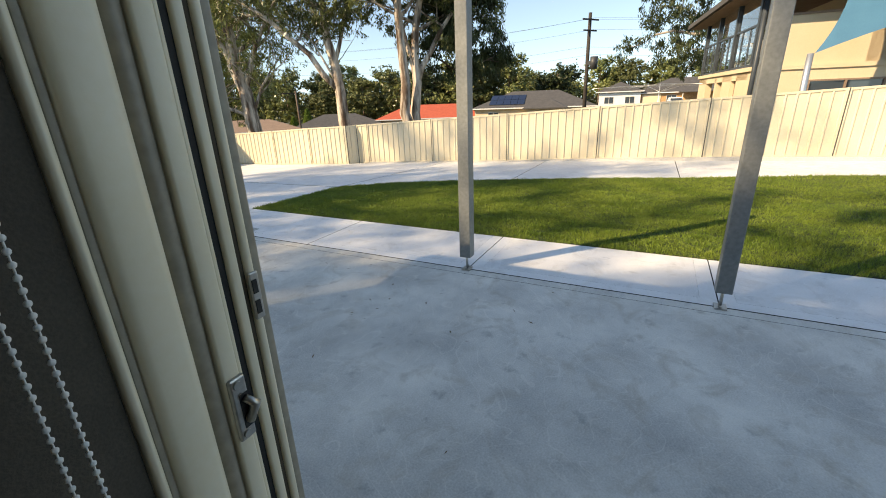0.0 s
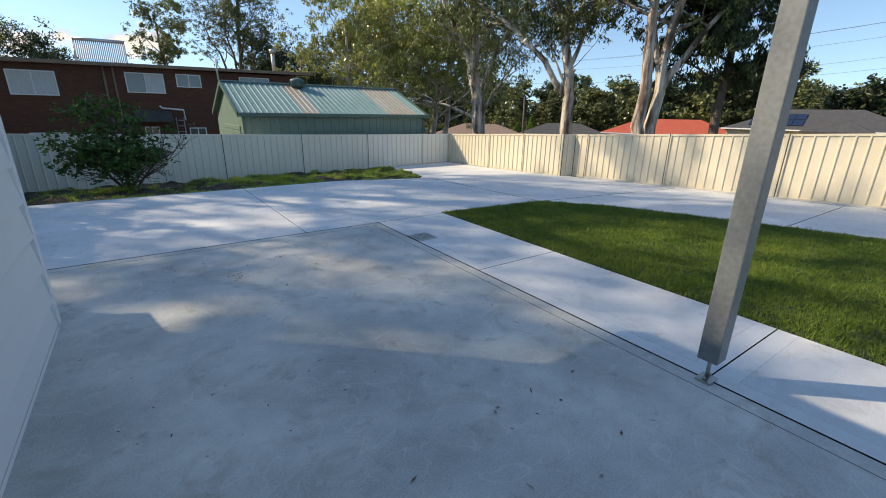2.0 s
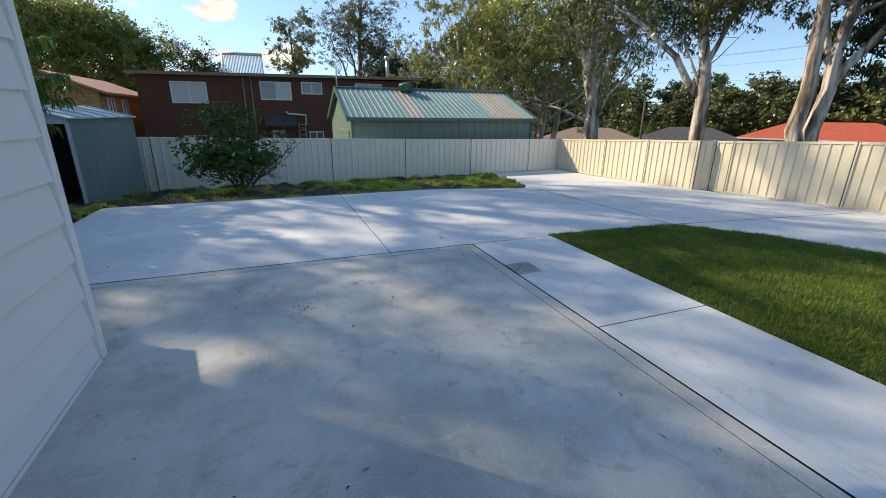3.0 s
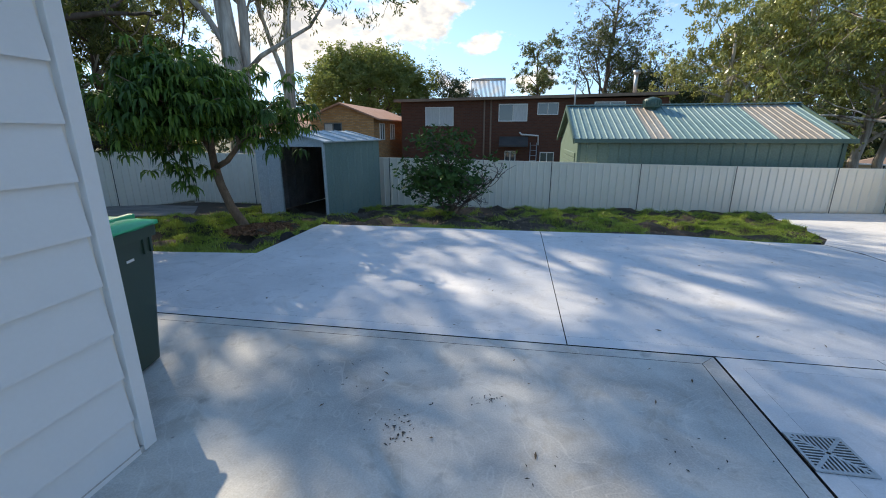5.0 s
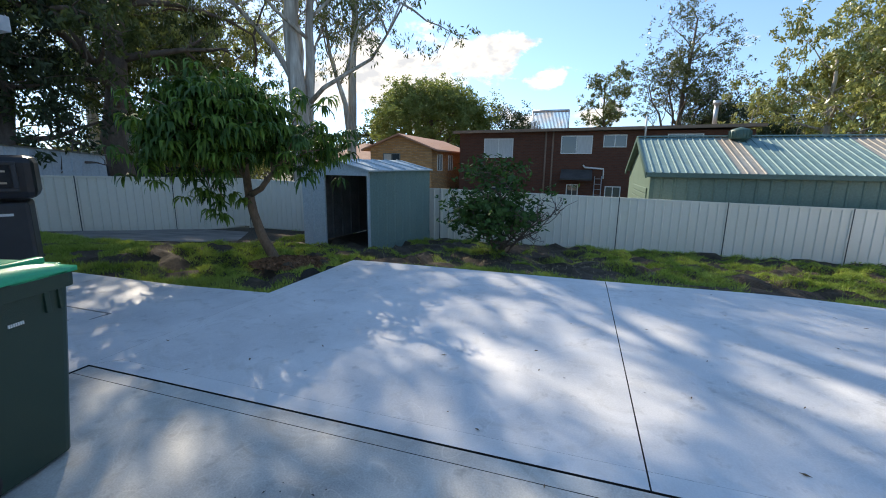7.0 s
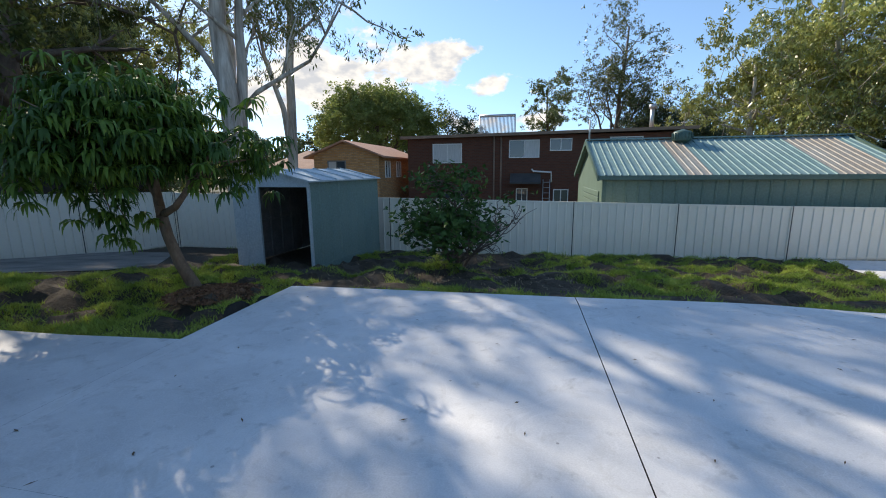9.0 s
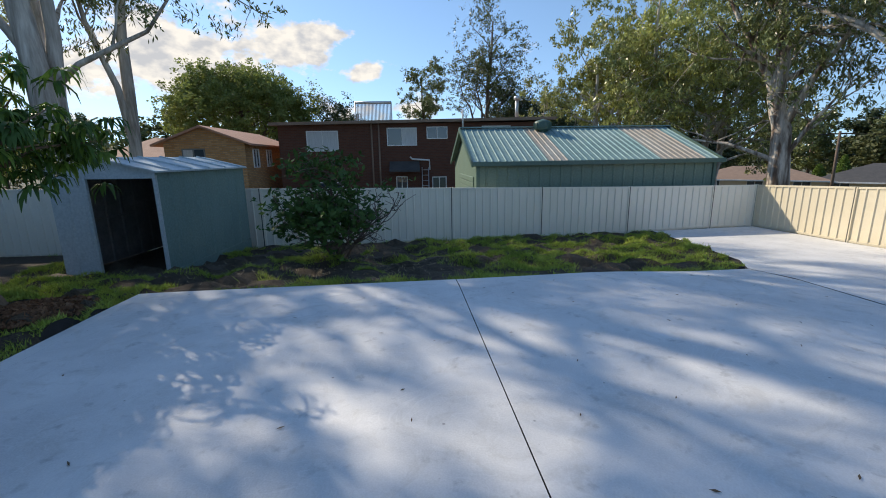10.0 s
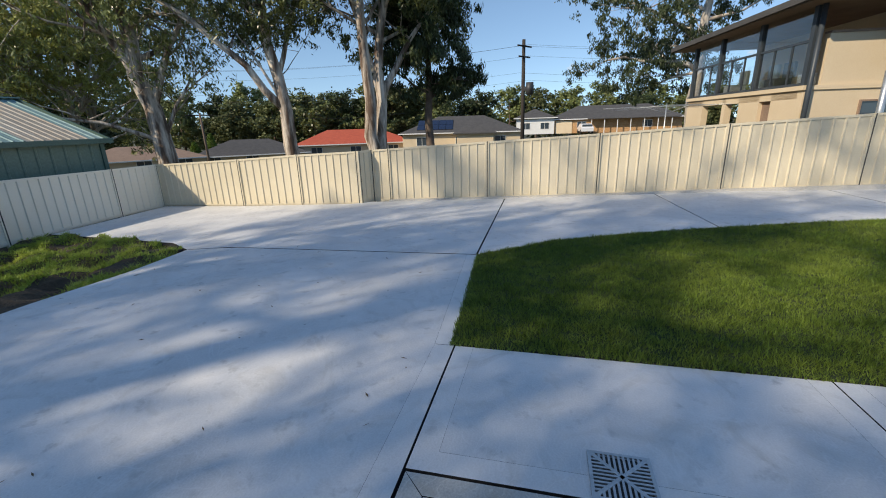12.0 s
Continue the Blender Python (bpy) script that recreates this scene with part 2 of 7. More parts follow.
# dark colour for the shadow line painted down the fence posts
M_SEAMSHADE = material("seam_shadow_tone", ((0.05, 0.05, 0.045), (0.09, 0.085, 0.075)), 0.9, 5, 40)
M_KERB = material("kerb_concrete", ((0.45, 0.43, 0.39), (0.60, 0.58, 0.54)), 0.85, 2, 60, 0.25)
M_GALV = material("galvanised_steel", ((0.50, 0.52, 0.52), (0.62, 0.64, 0.64)), 0.38, 3, 40, 0.05, metal=0.75)
M_STEELDARK = material("painted_steel_grey", ((0.16, 0.175, 0.18), (0.21, 0.225, 0.23)), 0.5, 3, 40, 0.04)
M_BOARD = material("white_cladding", ((0.76, 0.77, 0.77), (0.82, 0.82, 0.81)), 0.55, 0.9, 50, 0.04, fine_amount=0.10)
M_TRIM = material("white_trim", ((0.78, 0.79, 0.79), (0.83, 0.83, 0.82)), 0.45, 1.5, 50, 0.03, fine_amount=0.1)
M_ALU = material("cream_aluminium", ((0.83, 0.74, 0.55), (0.88, 0.79, 0.61)), 0.33, 2, 80, 0.03, spec=0.5, fine_amount=0.12)
# darker taupe copy of the frame colour; shade is painted into it
M_ALUSHADE = material("aluminium_painted_shade", ((0.30, 0.26, 0.20), (0.36, 0.32, 0.25)), 0.5, 3, 60, 0.03)
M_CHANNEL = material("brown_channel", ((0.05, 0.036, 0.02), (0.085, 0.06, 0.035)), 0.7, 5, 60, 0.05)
M_POST = material("grey_painted_post", ((0.19, 0.205, 0.20), (0.25, 0.265, 0.26)), 0.5, 3, 40, 0.04, metal=0.1)
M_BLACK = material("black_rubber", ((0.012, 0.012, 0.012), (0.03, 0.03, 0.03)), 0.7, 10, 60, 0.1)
M_CHROME = material("worn_steel", ((0.40, 0.38, 0.34), (0.55, 0.52, 0.48)), 0.3, 20, 120, 0.05, metal=0.9)
M_PLASTER = material("white_plaster", ((0.82, 0.78, 0.70), (0.86, 0.82, 0.75)), 0.8, 1, 40, 0.1)
M_CARPET = material("timber_floor", ((0.46, 0.36, 0.25), (0.60, 0.48, 0.35)), 0.5, 3, 40, 0.1, stretch=(1, 8, 1))
M_BLIND = material("roller_blind", ((0.055, 0.045, 0.035), (0.10, 0.085, 0.065)), 0.9, 3, 300, 0.2)
M_GREENWALL = material("green_sheet_steel", ((0.13, 0.20, 0.155), (0.17, 0.25, 0.20)), 0.5, 0.7, 20, 0.05)
M_GREENROOF = material("weathered_green_roof", ((0.15, 0.285, 0.28), (0.27, 0.385, 0.38)), 0.7, 0.7, 12, 0.04, stretch=(0.7, 0.25, 1))
M_TANROOF = material("rusty_tan_sheet", ((0.34, 0.27, 0.20), (0.42, 0.42, 0.38)), 0.7, 0.9, 14, 0.05, stretch=(1, 0.3, 1))
M_GREENTRIM = material("dark_green_gutter", ((0.06, 0.12, 0.095), (0.09, 0.16, 0.13)), 0.45, 2, 30, 0.03)
M_SHED = material("blue_green_sheet", ((0.15, 0.245, 0.225), (0.20, 0.30, 0.275)), 0.55, 0.9, 25, 0.06)
M_SHEDPALE = material("pale_blue_sheet", ((0.42, 0.50, 0.53), (0.52, 0.59, 0.61)), 0.5, 1.0, 25, 0.06)
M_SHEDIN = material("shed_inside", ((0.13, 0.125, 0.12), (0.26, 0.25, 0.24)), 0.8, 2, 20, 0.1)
M_DARKBRICK = brick_material("dark_brown_brick", (0.105, 0.034, 0.019), (0.155, 0.054, 0.030), (0.10, 0.066, 0.05))
M_ORANGEBRICK = brick_material("orange_brick", (0.46, 0.22, 0.075), (0.66, 0.39, 0.18), (0.30, 0.23, 0.17))
M_CREAMBRICK = material("cream_render", ((0.66, 0.53, 0.36), (0.72, 0.59, 0.42)), 0.85, 0.8, 30, 0.1, fine_amount=0.1)
M_TILEPINK = material("terracotta_tiles", ((0.42, 0.22, 0.15), (0.55, 0.32, 0.23)), 0.8, 2, 25, 0.3)
M_TILERED = material("red_roof_tiles", ((0.42, 0.075, 0.04), (0.55, 0.12, 0.06)), 0.7, 2, 25, 0.3)
M_TILEGREY = material("grey_roof_tiles", ((0.055, 0.055, 0.058), (0.095, 0.092, 0.09)), 0.95, 2, 25, 0.3)
M_TILEBROWN = material("brown_roof_tiles", ((0.22, 0.15, 0.11), (0.32, 0.22, 0.16)), 0.8, 2, 25, 0.3)
M_GLASS = glass_material("window_glass")
M_PANE = glass_material("clear_glass", (0.9, 0.94, 0.95), 0.0)
M_PANE.node_tree.nodes["Principled BSDF"].inputs["Transmission Weight"].default_value = 1.0
M_WHITE = material("white_paint", ((0.74, 0.74, 0.72), (0.82, 0.82, 0.80)), 0.5, 2, 40, 0.03, fine_amount=0.1)
M_CURTAIN = material("pale_curtain", ((0.50, 0.51, 0.51), (0.70, 0.70, 0.70)), 0.9, 2, 30, 0.1, stretch=(8, 1, 1))
M_BINGREEN = material("dark_green_plastic", ((0.018, 0.045, 0.030), (0.026, 0.06, 0.04)), 0.42, 2, 250, 0.12, spec=0.5)
M_LIDGREEN = material("bright_green_plastic", ((0.01, 0.42, 0.19), (0.02, 0.50, 0.24)), 0.33, 2, 200, 0.06)
M_LIDRED = material("red_plastic", ((0.45, 0.03, 0.03), (0.55, 0.05, 0.04)), 0.35, 2, 200, 0.06)
M_BLACKPL = material("black_plastic", ((0.012, 0.014, 0.018), (0.025, 0.027, 0.03)), 0.4, 3, 200, 0.05)
M_GREYPL = material("dark_grey_plastic", ((0.035, 0.038, 0.042), (0.055, 0.058, 0.062)), 0.5, 3, 200, 0.08)
M_SOLAR = glass_material("solar_cells", (0.01, 0.015, 0.04), 0.12)
M_MANGOBARK = material("grey_brown_bark", ((0.15, 0.085, 0.05), (0.36, 0.245, 0.16)), 0.9, 6, 40, 0.5, bump_dist=0.02, stretch=(1, 1, 0.4))
M_GUM = material("gum_bark", ((0.24, 0.19, 0.15), (0.70, 0.64, 0.56)), 0.85, 3.0, 14, 0.4, bump_dist=0.03, stretch=(1, 1, 0.10), mix=0.30)
M_GUMRED = material("reddish_gum_bark", ((0.13, 0.085, 0.06), (0.74, 0.65, 0.55)), 0.85, 2.6, 14, 0.6, bump_dist=0.04, stretch=(1, 1, 0.14), mix=0.20)
M_BARK = material("brown_bark", ((0.09, 0.065, 0.05), (0.21, 0.155, 0.12)), 0.9, 6, 40, 0.5, bump_dist=0.02, stretch=(1, 1, 0.4))
M_GUMLEAF = leaf_material("gum_leaves", (0.085, 0.115, 0.04), (0.26, 0.28, 0.10), 0.32, 0.22, 0.55)
M_GUMLEAFY = leaf_material("olive_gum_leaves", (0.20, 0.23, 0.06), (0.52, 0.52, 0.17), 0.32, 0.25, 0.6)
M_DARKLEAF = leaf_material("dark_leaves", (0.03, 0.048, 0.02), (0.075, 0.10, 0.036), 0.5, 0.2)
M_WESTLEAF = leaf_material("backlit_gum_leaves", (0.07, 0.10, 0.03), (0.19, 0.22, 0.06), 0.42, 0.42, 0.5)
M_FARLEAF = leaf_material("far_leaves", (0.07, 0.09, 0.03), (0.17, 0.18, 0.065), 0.6, 0.2)
M_FIGLEAF = leaf_material("fig_leaves", (0.13, 0.17, 0.04), (0.27, 0.31, 0.09), 0.5, 0.45)
M_MANGO = leaf_material("mango_leaves", (0.05, 0.115, 0.024), (0.13, 0.24, 0.045), 0.50, 0.35)
M_MANGONEW = leaf_material("young_mango_leaves", (0.14, 0.26, 0.04), (0.24, 0.36, 0.06), 0.5, 0.35)
M_BUSHLEAF = leaf_material("citrus_leaves", (0.03, 0.075, 0.018), (0.075, 0.145, 0.03), 0.7, 0.25)
M_CYPRESS = leaf_material("bright_conifer", (0.09, 0.16, 0.02), (0.17, 0.25, 0.04), 0.7, 0.2)
M_MULCH = material("bark_mulch", ((0.16, 0.075, 0.04), (0.32, 0.17, 0.09)), 0.95, 10, 60, 0.6, vary=0.5)
M_DRYLEAF = material("dry_leaf", ((0.10, 0.06, 0.03), (0.20, 0.13, 0.07)), 0.8, 10, 60, 0.1, vary=0.4)
M_WOODPOLE = material("weathered_timber_pole", ((0.03, 0.025, 0.022), (0.06, 0.05, 0.042)), 0.9, 4, 30, 0.3, stretch=(1, 1, 0.2))
M_STRAW = material("dry_straw", ((0.34, 0.26, 0.15), (0.52, 0.43, 0.28)), 0.9, 10, 60, 0.1, vary=0.4)
M_DARKBLUE = material("dark_blue_frame", ((0.035, 0.045, 0.055), (0.055, 0.068, 0.08)), 0.45, 3, 40, 0.03)
M_SAIL = material("blue_shade_cloth", ((0.03, 0.14, 0.24), (0.045, 0.18, 0.29)), 0.8, 2, 200, 0.1)
M_WATER = material("pale_grey_sheet", ((0.50, 0.53, 0.55), (0.60, 0.62, 0.63)), 0.5, 1, 20, 0.05)
M_DARKFENCE = material("charcoal_sheet", ((0.045, 0.048, 0.05), (0.07, 0.072, 0.075)), 0.5, 1, 20, 0.05)
M_CAR = material("white_car_paint", ((0.75, 0.76, 0.78), (0.80, 0.80, 0.81)), 0.2, 1, 40, 0.0)


# ---------------------------------------------------------------- builders
def finish(bm, name, mat, smooth=False):
    me = bpy.data.meshes.new(name)
    bm.normal_update()
    bm.to_mesh(me)
    bm.free()
    for mm in (mat if isinstance(mat, (list, tuple)) else [mat]):
        me.materials.append(mm)
    if smooth:
        me.shade_smooth()
    return me


def part(name, bm, mat, parent=None, label="", smooth=False):
    ob = new(name, finish(bm, name, mat, smooth))
    ob.parent = parent
    if label:
        ob["label"] = label
    return ob


def thing(name, label, category, group="", m=None, kind=""):
    ob = new(name)
    ob.empty_display_size = 0.1
    if m is not None:
        ob.matrix_basis = m
    return tagged(ob, label, category, group, kind)


def box(bm, x0, x1, y0, y1, z0, z1, m=None, bevel=0.0):
    r = bmesh.ops.create_cube(bm, size=1.0)
    vs = r["verts"]
    for v in vs:
        v.co = Vector((x0 + (v.co.x + 0.5) * (x1 - x0), y0 + (v.co.y + 0.5) * (y1 - y0), z0 + (v.co.z + 0.5) * (z1 - z0)))
    if bevel:
        es = list({e for v in vs for e in v.link_edges})
        g = bmesh.ops.bevel(bm, geom=es, offset=bevel, segments=2, affect='EDGES', profile=0.5)
        vs = list({v for f in g["faces"] for v in f.verts} | {v for v in vs if v.is_valid})
    if m is not None:
        bmesh.ops.transform(bm, matrix=m, verts=vs)
    return vs


def new_box(*a, **k):
    bm = bmesh.new()
    box(bm, *a, **k)
    return bm


def prism(bm, outline, lo, hi):
    """An upright prism over a flat outline; lo and hi give the heights at x, y."""
    low = [bm.verts.new((x, y, lo(x, y))) for x, y in outline]
    top = [bm.verts.new((x, y, hi(x, y))) for x, y in outline]
    bm.faces.new(top)
    bm.faces.new(low[::-1])
    k = len(outline)
    for i in range(k):
        bm.faces.new((low[i], low[(i + 1) % k], top[(i + 1) % k], top[i]))


def tube(bm, points, radii, sides=8, cap=True):
    """A round tube along points with a radius at each."""
    rings, prev = [], None
    for i, p in enumerate(points):
        p = Vector(p)
        a = Vector(points[max(i - 1, 0)])
        b = Vector(points[min(i + 1, len(points) - 1)])
        d = (b - a).normalized()
        if prev is None:
            side = d.orthogonal().normalized()
        else:
            side = (prev - d * prev.dot(d)).normalized()
        prev = side
        up = d.cross(side)
        rings.append([bm.verts.new(p + (side * math.cos(2 * math.pi * k / sides) + up * math.sin(2 * math.pi * k / sides)) * radii[i]) for k in range(sides)])
    for r0, r1 in zip(rings, rings[1:]):
        for k in range(sides):
            f = bm.faces.new((r0[k], r0[(k + 1) % sides], r1[(k + 1) % sides], r1[k]))
            f.smooth = True
    if cap:
        bm.faces.new(rings[0][::-1])
        bm.faces.new(rings[-1])


def raw_mesh(name, verts, faces, mat, smooth=False):
    me = bpy.data.meshes.new(name)
    verts = np.asarray(verts, dtype=np.float32)
    faces = np.asarray(faces, dtype=np.int32)
    me.vertices.add(len(verts))
    me.vertices.foreach_set("co", verts.ravel())
    k = faces.shape[1]
    me.loops.add(faces.size)
    me.loops.foreach_set("vertex_index", faces.ravel())
    me.polygons.add(len(faces))
    me.polygons.foreach_set("loop_start", np.arange(0, faces.size, k, dtype=np.int32))
    me.update(calc_edges=True)
    me.validate()
    for mm in (mat if isinstance(mat, (list, tuple)) else [mat]):
        me.materials.append(mm)
    if smooth:
        me.shade_smooth()
    return me


def leaf_mesh(name, centres, length, width, mat, rng, droop=0.5, spread=1.0, curl=0.0, face=None):
    """Many small leaves: a bent diamond of two quads' worth of triangles at each centre."""
    n = len(centres)
    d = rng.normal(size=(n, 3)) * (spread, spread, 0.6 * spread)
    d[:, 2] -= droop * 2
    d /= np.linalg.norm(d, axis=1)[:, None] + 1e-9
    s = np.cross(d, rng.normal(size=(n, 3)) if face is None else face + rng.normal(0, 0.45, (n, 3)))
    s /= np.linalg.norm(s, axis=1)[:, None] + 1e-9
    ln = length * rng.uniform(0.6, 1.3, size=(n, 1))
    wd = width * rng.uniform(0.7, 1.3, size=(n, 1))
    c = np.asarray(centres)
    nrm = np.cross(d, s)
    a = c - d * ln * 0.5
    b = c + s * wd * 0.5 + nrm * ln * curl
    e = c + d * ln * 0.5
    f = c - s * wd * 0.5 + nrm * ln * curl
    v = np.stack([a, b, e, f], axis=1).reshape(-1, 3)
    idx = np.arange(n * 4).reshape(n, 4)
    return raw_mesh(name, v, idx, mat)


# ---------------------------------------------------------------- ground
def lerp_table(v, table):
    if v <= table[0][0]:
        return table[0][1]
    for (a, za), (b, zb) in zip(table, table[1:]):
        if v <= b:
            return za + (zb - za) * (v - a) / (b - a)
    return table[-1][1]


def gz(x, y):
    """Height of the yard: level patio, falling to the back and the east."""
    north = lerp_table(y, [(5.5, 0.0), (9.2, -0.045), (11.8, -0.38), (15.3, -0.74), (20, -0.9)])
    if x < -1.0:
        north -= 0.05 * min(1.0, (-1.0 - x) / 1.5) * min(1.0, max(0.0, (y - 5.0) / 2.5))
    east = lerp_table(y, [(-12, 0.2), (1.4, -0.13), (6.3, -0.34), (8.7, -0.43), (12.7, -0.56), (15.3, -0.6)])
    w = min(1.0, max(0.0, (x - 4.4) / 7.3))
    return north * (1 - w) + east * w


def outer_z(x, y):
    d = max(0.0, y - 15.6, x - 12.3, 0.5 * (-11.0 - x))
    z = gz(max(-11, min(12.3, x)), max(-14, min(15.6, y))) - 3.0 * (1 - math.exp(-d / 20.0))
    return z - 0.16


def axis(lo, hi, far):
    inner = list(np.arange(lo, hi + 0.01, 1.0))
    out = []
    s, v = 1.5, 0.0
    while v < far:
        v += s
        s *= 1.35
        out.append(v)
    return [lo - o for o in out[::-1]] + inner + [hi + o for o in out]


gx, gy = axis(-14, 16, 900), axis(-14, 22, 900)
gv = [(x, y, outer_z(x, y) + (0.25 * noise.noise((x * 0.05, y * 0.05, 0)) if abs(x) > 20 or y > 24 else 0)) for y in gy for x in gx]
nx = len(gx)
gf = [(j * nx + i, j * nx + i + 1, (j + 1) * nx + i + 1, (j + 1) * nx + i) for j in range(len(gy) - 1) for i in range(nx - 1)]
tagged(new("ground", raw_mesh("ground", gv, gf, M_GROUND, True)), "rough grassy ground falling away from the yard", "ground", kind="structure")


def slab(name, outline, mat, label, step=0.42, lift=0.0, thick=0.12, parent=None, kind="structure", category="paving", bump=None):
    """A poured slab over an outline, its top laid on the yard's fall."""
    bm = bmesh.new()
    bm.faces.new([bm.verts.new((x, y, 0)) for x, y in outline])
    xs, ys = [p[0] for p in outline], [p[1] for p in outline]
    for axis_i, lo, hi in ((0, min(xs), max(xs)), (1, min(ys), max(ys))):
        k = max(1, int((hi - lo) / step))
        for i in range(1, k):
            co, no = Vector((0, 0, 0)), Vector((0, 0, 0))
            co[axis_i], no[axis_i] = lo + (hi - lo) * i / k, 1
            bmesh.ops.bisect_plane(bm, geom=bm.verts[:] + bm.edges[:] + bm.faces[:], plane_co=co, plane_no=no)
    if bm.faces[:][0].normal.z < 0:
        bmesh.ops.reverse_faces(bm, faces=bm.faces[:])
    for v in bm.verts:
        v.co.z = gz(v.co.x, v.co.y) + lift + (bump(v.co.x, v.co.y) if bump else 0)
    edges = [e for e in bm.edges if e.is_boundary]
    r = bmesh.ops.extrude_edge_only(bm, edges=edges)
    for v in r["geom"]:
        if isinstance(v, bmesh.types.BMVert):
            v.co.z -= thick
    bm.normal_update()
    for f in bm.faces:
        if abs(f.normal.z) < 0.5:
            f.material_index = 1
    ob = part(name, bm, [mat, M_JOINT], parent)
    if parent is None:
        tagged(ob, label, category, kind=kind)
    return ob


# dark filler that shows in the joints between the slabs
slab("joint_bed", [(0.37, -7), (4.41, -7), (4.41, 5.57), (6.68, 5.75), (7.0, 5.4), (7.9, 3.9), (8.35, 2.6), (8.7, 1.4), (9.15, -0.4), (9.9, -2.9), (10.4, -7), (11.9, -7), (11.75, 9.0), (11.4, 15.2), (8.5, 15.2), (7.95, 12.5), (7.3, 10.8), (6.75, 9.95), (2.4, 9.35), (-1.2, 9.25), (-1.25, 7.42), (-7, 7.35), (-7, 4.25), (0.37, 4.22)], M_JOINT, "dark filler between concrete slabs", lift=-0.022, thick=0.05)

J = 0.007   # half a joint
P_IN, P_X, P_Y = 0.115, 3.37, 5.525
slab("patio_slab", [(0.37, -7), (P_X - P_IN, -7), (P_X - P_IN, P_Y - P_IN), (-1.1, P_Y - P_IN), (-1.1, 4.2), (0.37, 4.2)], M_PATIO, "mottled grey trowelled concrete patio slab beside the house")
slab("patio_border", [(P_X - P_IN + 0.005, -7), (P_X - 0.009, -7), (P_X - 0.009, P_Y - 0.010), (P_X - P_IN + 0.005, P_Y - P_IN + 0.005)], M_PATIO, "smooth trowelled edge strip of the concrete patio")
slab("patio_border", [(-1.1, P_Y - P_IN + 0.005), (P_X - P_IN, P_Y - P_IN + 0.005), (P_X - 0.012, P_Y - 0.010), (-1.1, P_Y - 0.010)], M_PATIO, "smooth trowelled edge strip of the concrete patio")
cuts = [-7, -4.5, -2.5, -0.52, 1.48, 3.47, P_Y]
for a, b in zip(cuts, cuts[1:]):
    x0, x1, y0, y1, e = P_X + J, 4.4, a + 0.0045, b - 0.0045, 0.115
    slab("path_border", [(x0, y0), (x0 + e, y0 + e), (x0 + e, y1 - e), (x0, y1)], M_EDGE, "smooth tooled edge strip of a path slab", step=0.6)
    slab("path_border", [(x0, y0), (x1, y0), (x1, y0 + e), (x0 + e, y0 + e)], M_EDGE, "smooth tooled edge strip of a path slab", step=0.6)
    slab("path_border", [(x0, y1), (x0 + e, y1 - e), (x1, y1 - e), (x1, y1)], M_EDGE, "smooth tooled edge strip of a path slab", step=0.6)
    slab("path_slab", [(x0 + e + 0.001, y0 + e + 0.001), (x1, y0 + e + 0.001), (x1, y1 - e - 0.001), (x0 + e + 0.001, y1 - e - 0.001)], M_DRIVE, "pale new concrete path slab between patio and lawn")
slab("path_slab", [(-7, 4.3), (-1.1015, 4.3), (-1.1715, 7.38), (-7, 7.3)], M_DRIVE, "pale concrete path leading along the house to the bins")
E_IN = 0.135   # width of the tooled edge strip
slab("drive_border", [(-1.128, P_Y + J), (2.426, P_Y + J), (2.426, P_Y + E_IN), (-0.99, P_Y + E_IN)], M_EDGE, "smooth trowelled edge strip of the driveway")
slab("drive_border", [(2.434, P_Y + J), (4.4, P_Y + J), (4.4, P_Y + E_IN), (2.434, P_Y + E_IN)], M_EDGE, "smooth trowelled edge strip of the driveway")
slab("drive_border", [(-1.128, P_Y + J), (-0.995, P_Y + E_IN), (-1.02, 7.40), (-1.05, 9.255), (-1.19, 9.25), (-1.17, 7.38)], M_EDGE, "smooth trowelled edge strip of the driveway")
slab("drive_border", [(4.404, P_Y + J), (6.66, 5.74), (6.66, 5.86), (4.404, P_Y + E_IN)], M_EDGE, "smooth trowelled edge strip of the driveway")
slab("drive_slab", [(-0.994, P_Y + E_IN + 0.001), (2.43 - 0.004, P_Y + E_IN + 0.001), (2.43 - 0.004, 9.38), (-1.0495, 9.255), (-1.0195, 7.40)], M_DRIVE, "pale new concrete driveway slab dappled with tree shade")
slab("drive_slab", [(2.43 + 0.004, P_Y + E_IN + 0.001), (4.4, P_Y + E_IN + 0.001), (6.66, 5.861), (6.74, 9.93), (5.6, 9.63), (2.43 + 0.004, 9.38)], M_DRIVE, "pale new concrete driveway slab dappled with tree shade")
slab("drive_slab", [(6.685, 5.757), (11.78, 5.907), (11.7, 9.3), (11.38, 9.5), (11.38, 15.2), (8.5, 15.2), (7.95, 12.5), (7.35, 10.8), (6.765, 9.95)], M_DRIVE, "pale concrete turning area in the fenced corner")
slab("drive_slab", [(6.675, 5.735), (6.98, 5.38), (7.45, 4.85), (7.9, 3.9), (8.35, 2.65), (11.8, 2.75), (11.8, 5.885)], M_DRIVE, "pale concrete drive lane between lawn and fence")
slab("drive_slab", [(8.36, 2.635), (8.7, 1.4), (9.13, -0.42), (11.8, -0.38), (11.8, 2.735)], M_DRIVE, "pale concrete drive lane between lawn and fence")
slab("drive_slab", [(9.135, -0.435), (9.85, -2.9), (10.4, -7), (11.85, -7), (11.8, -0.395)], M_DRIVE, "pale concrete drive lane between lawn and fence")
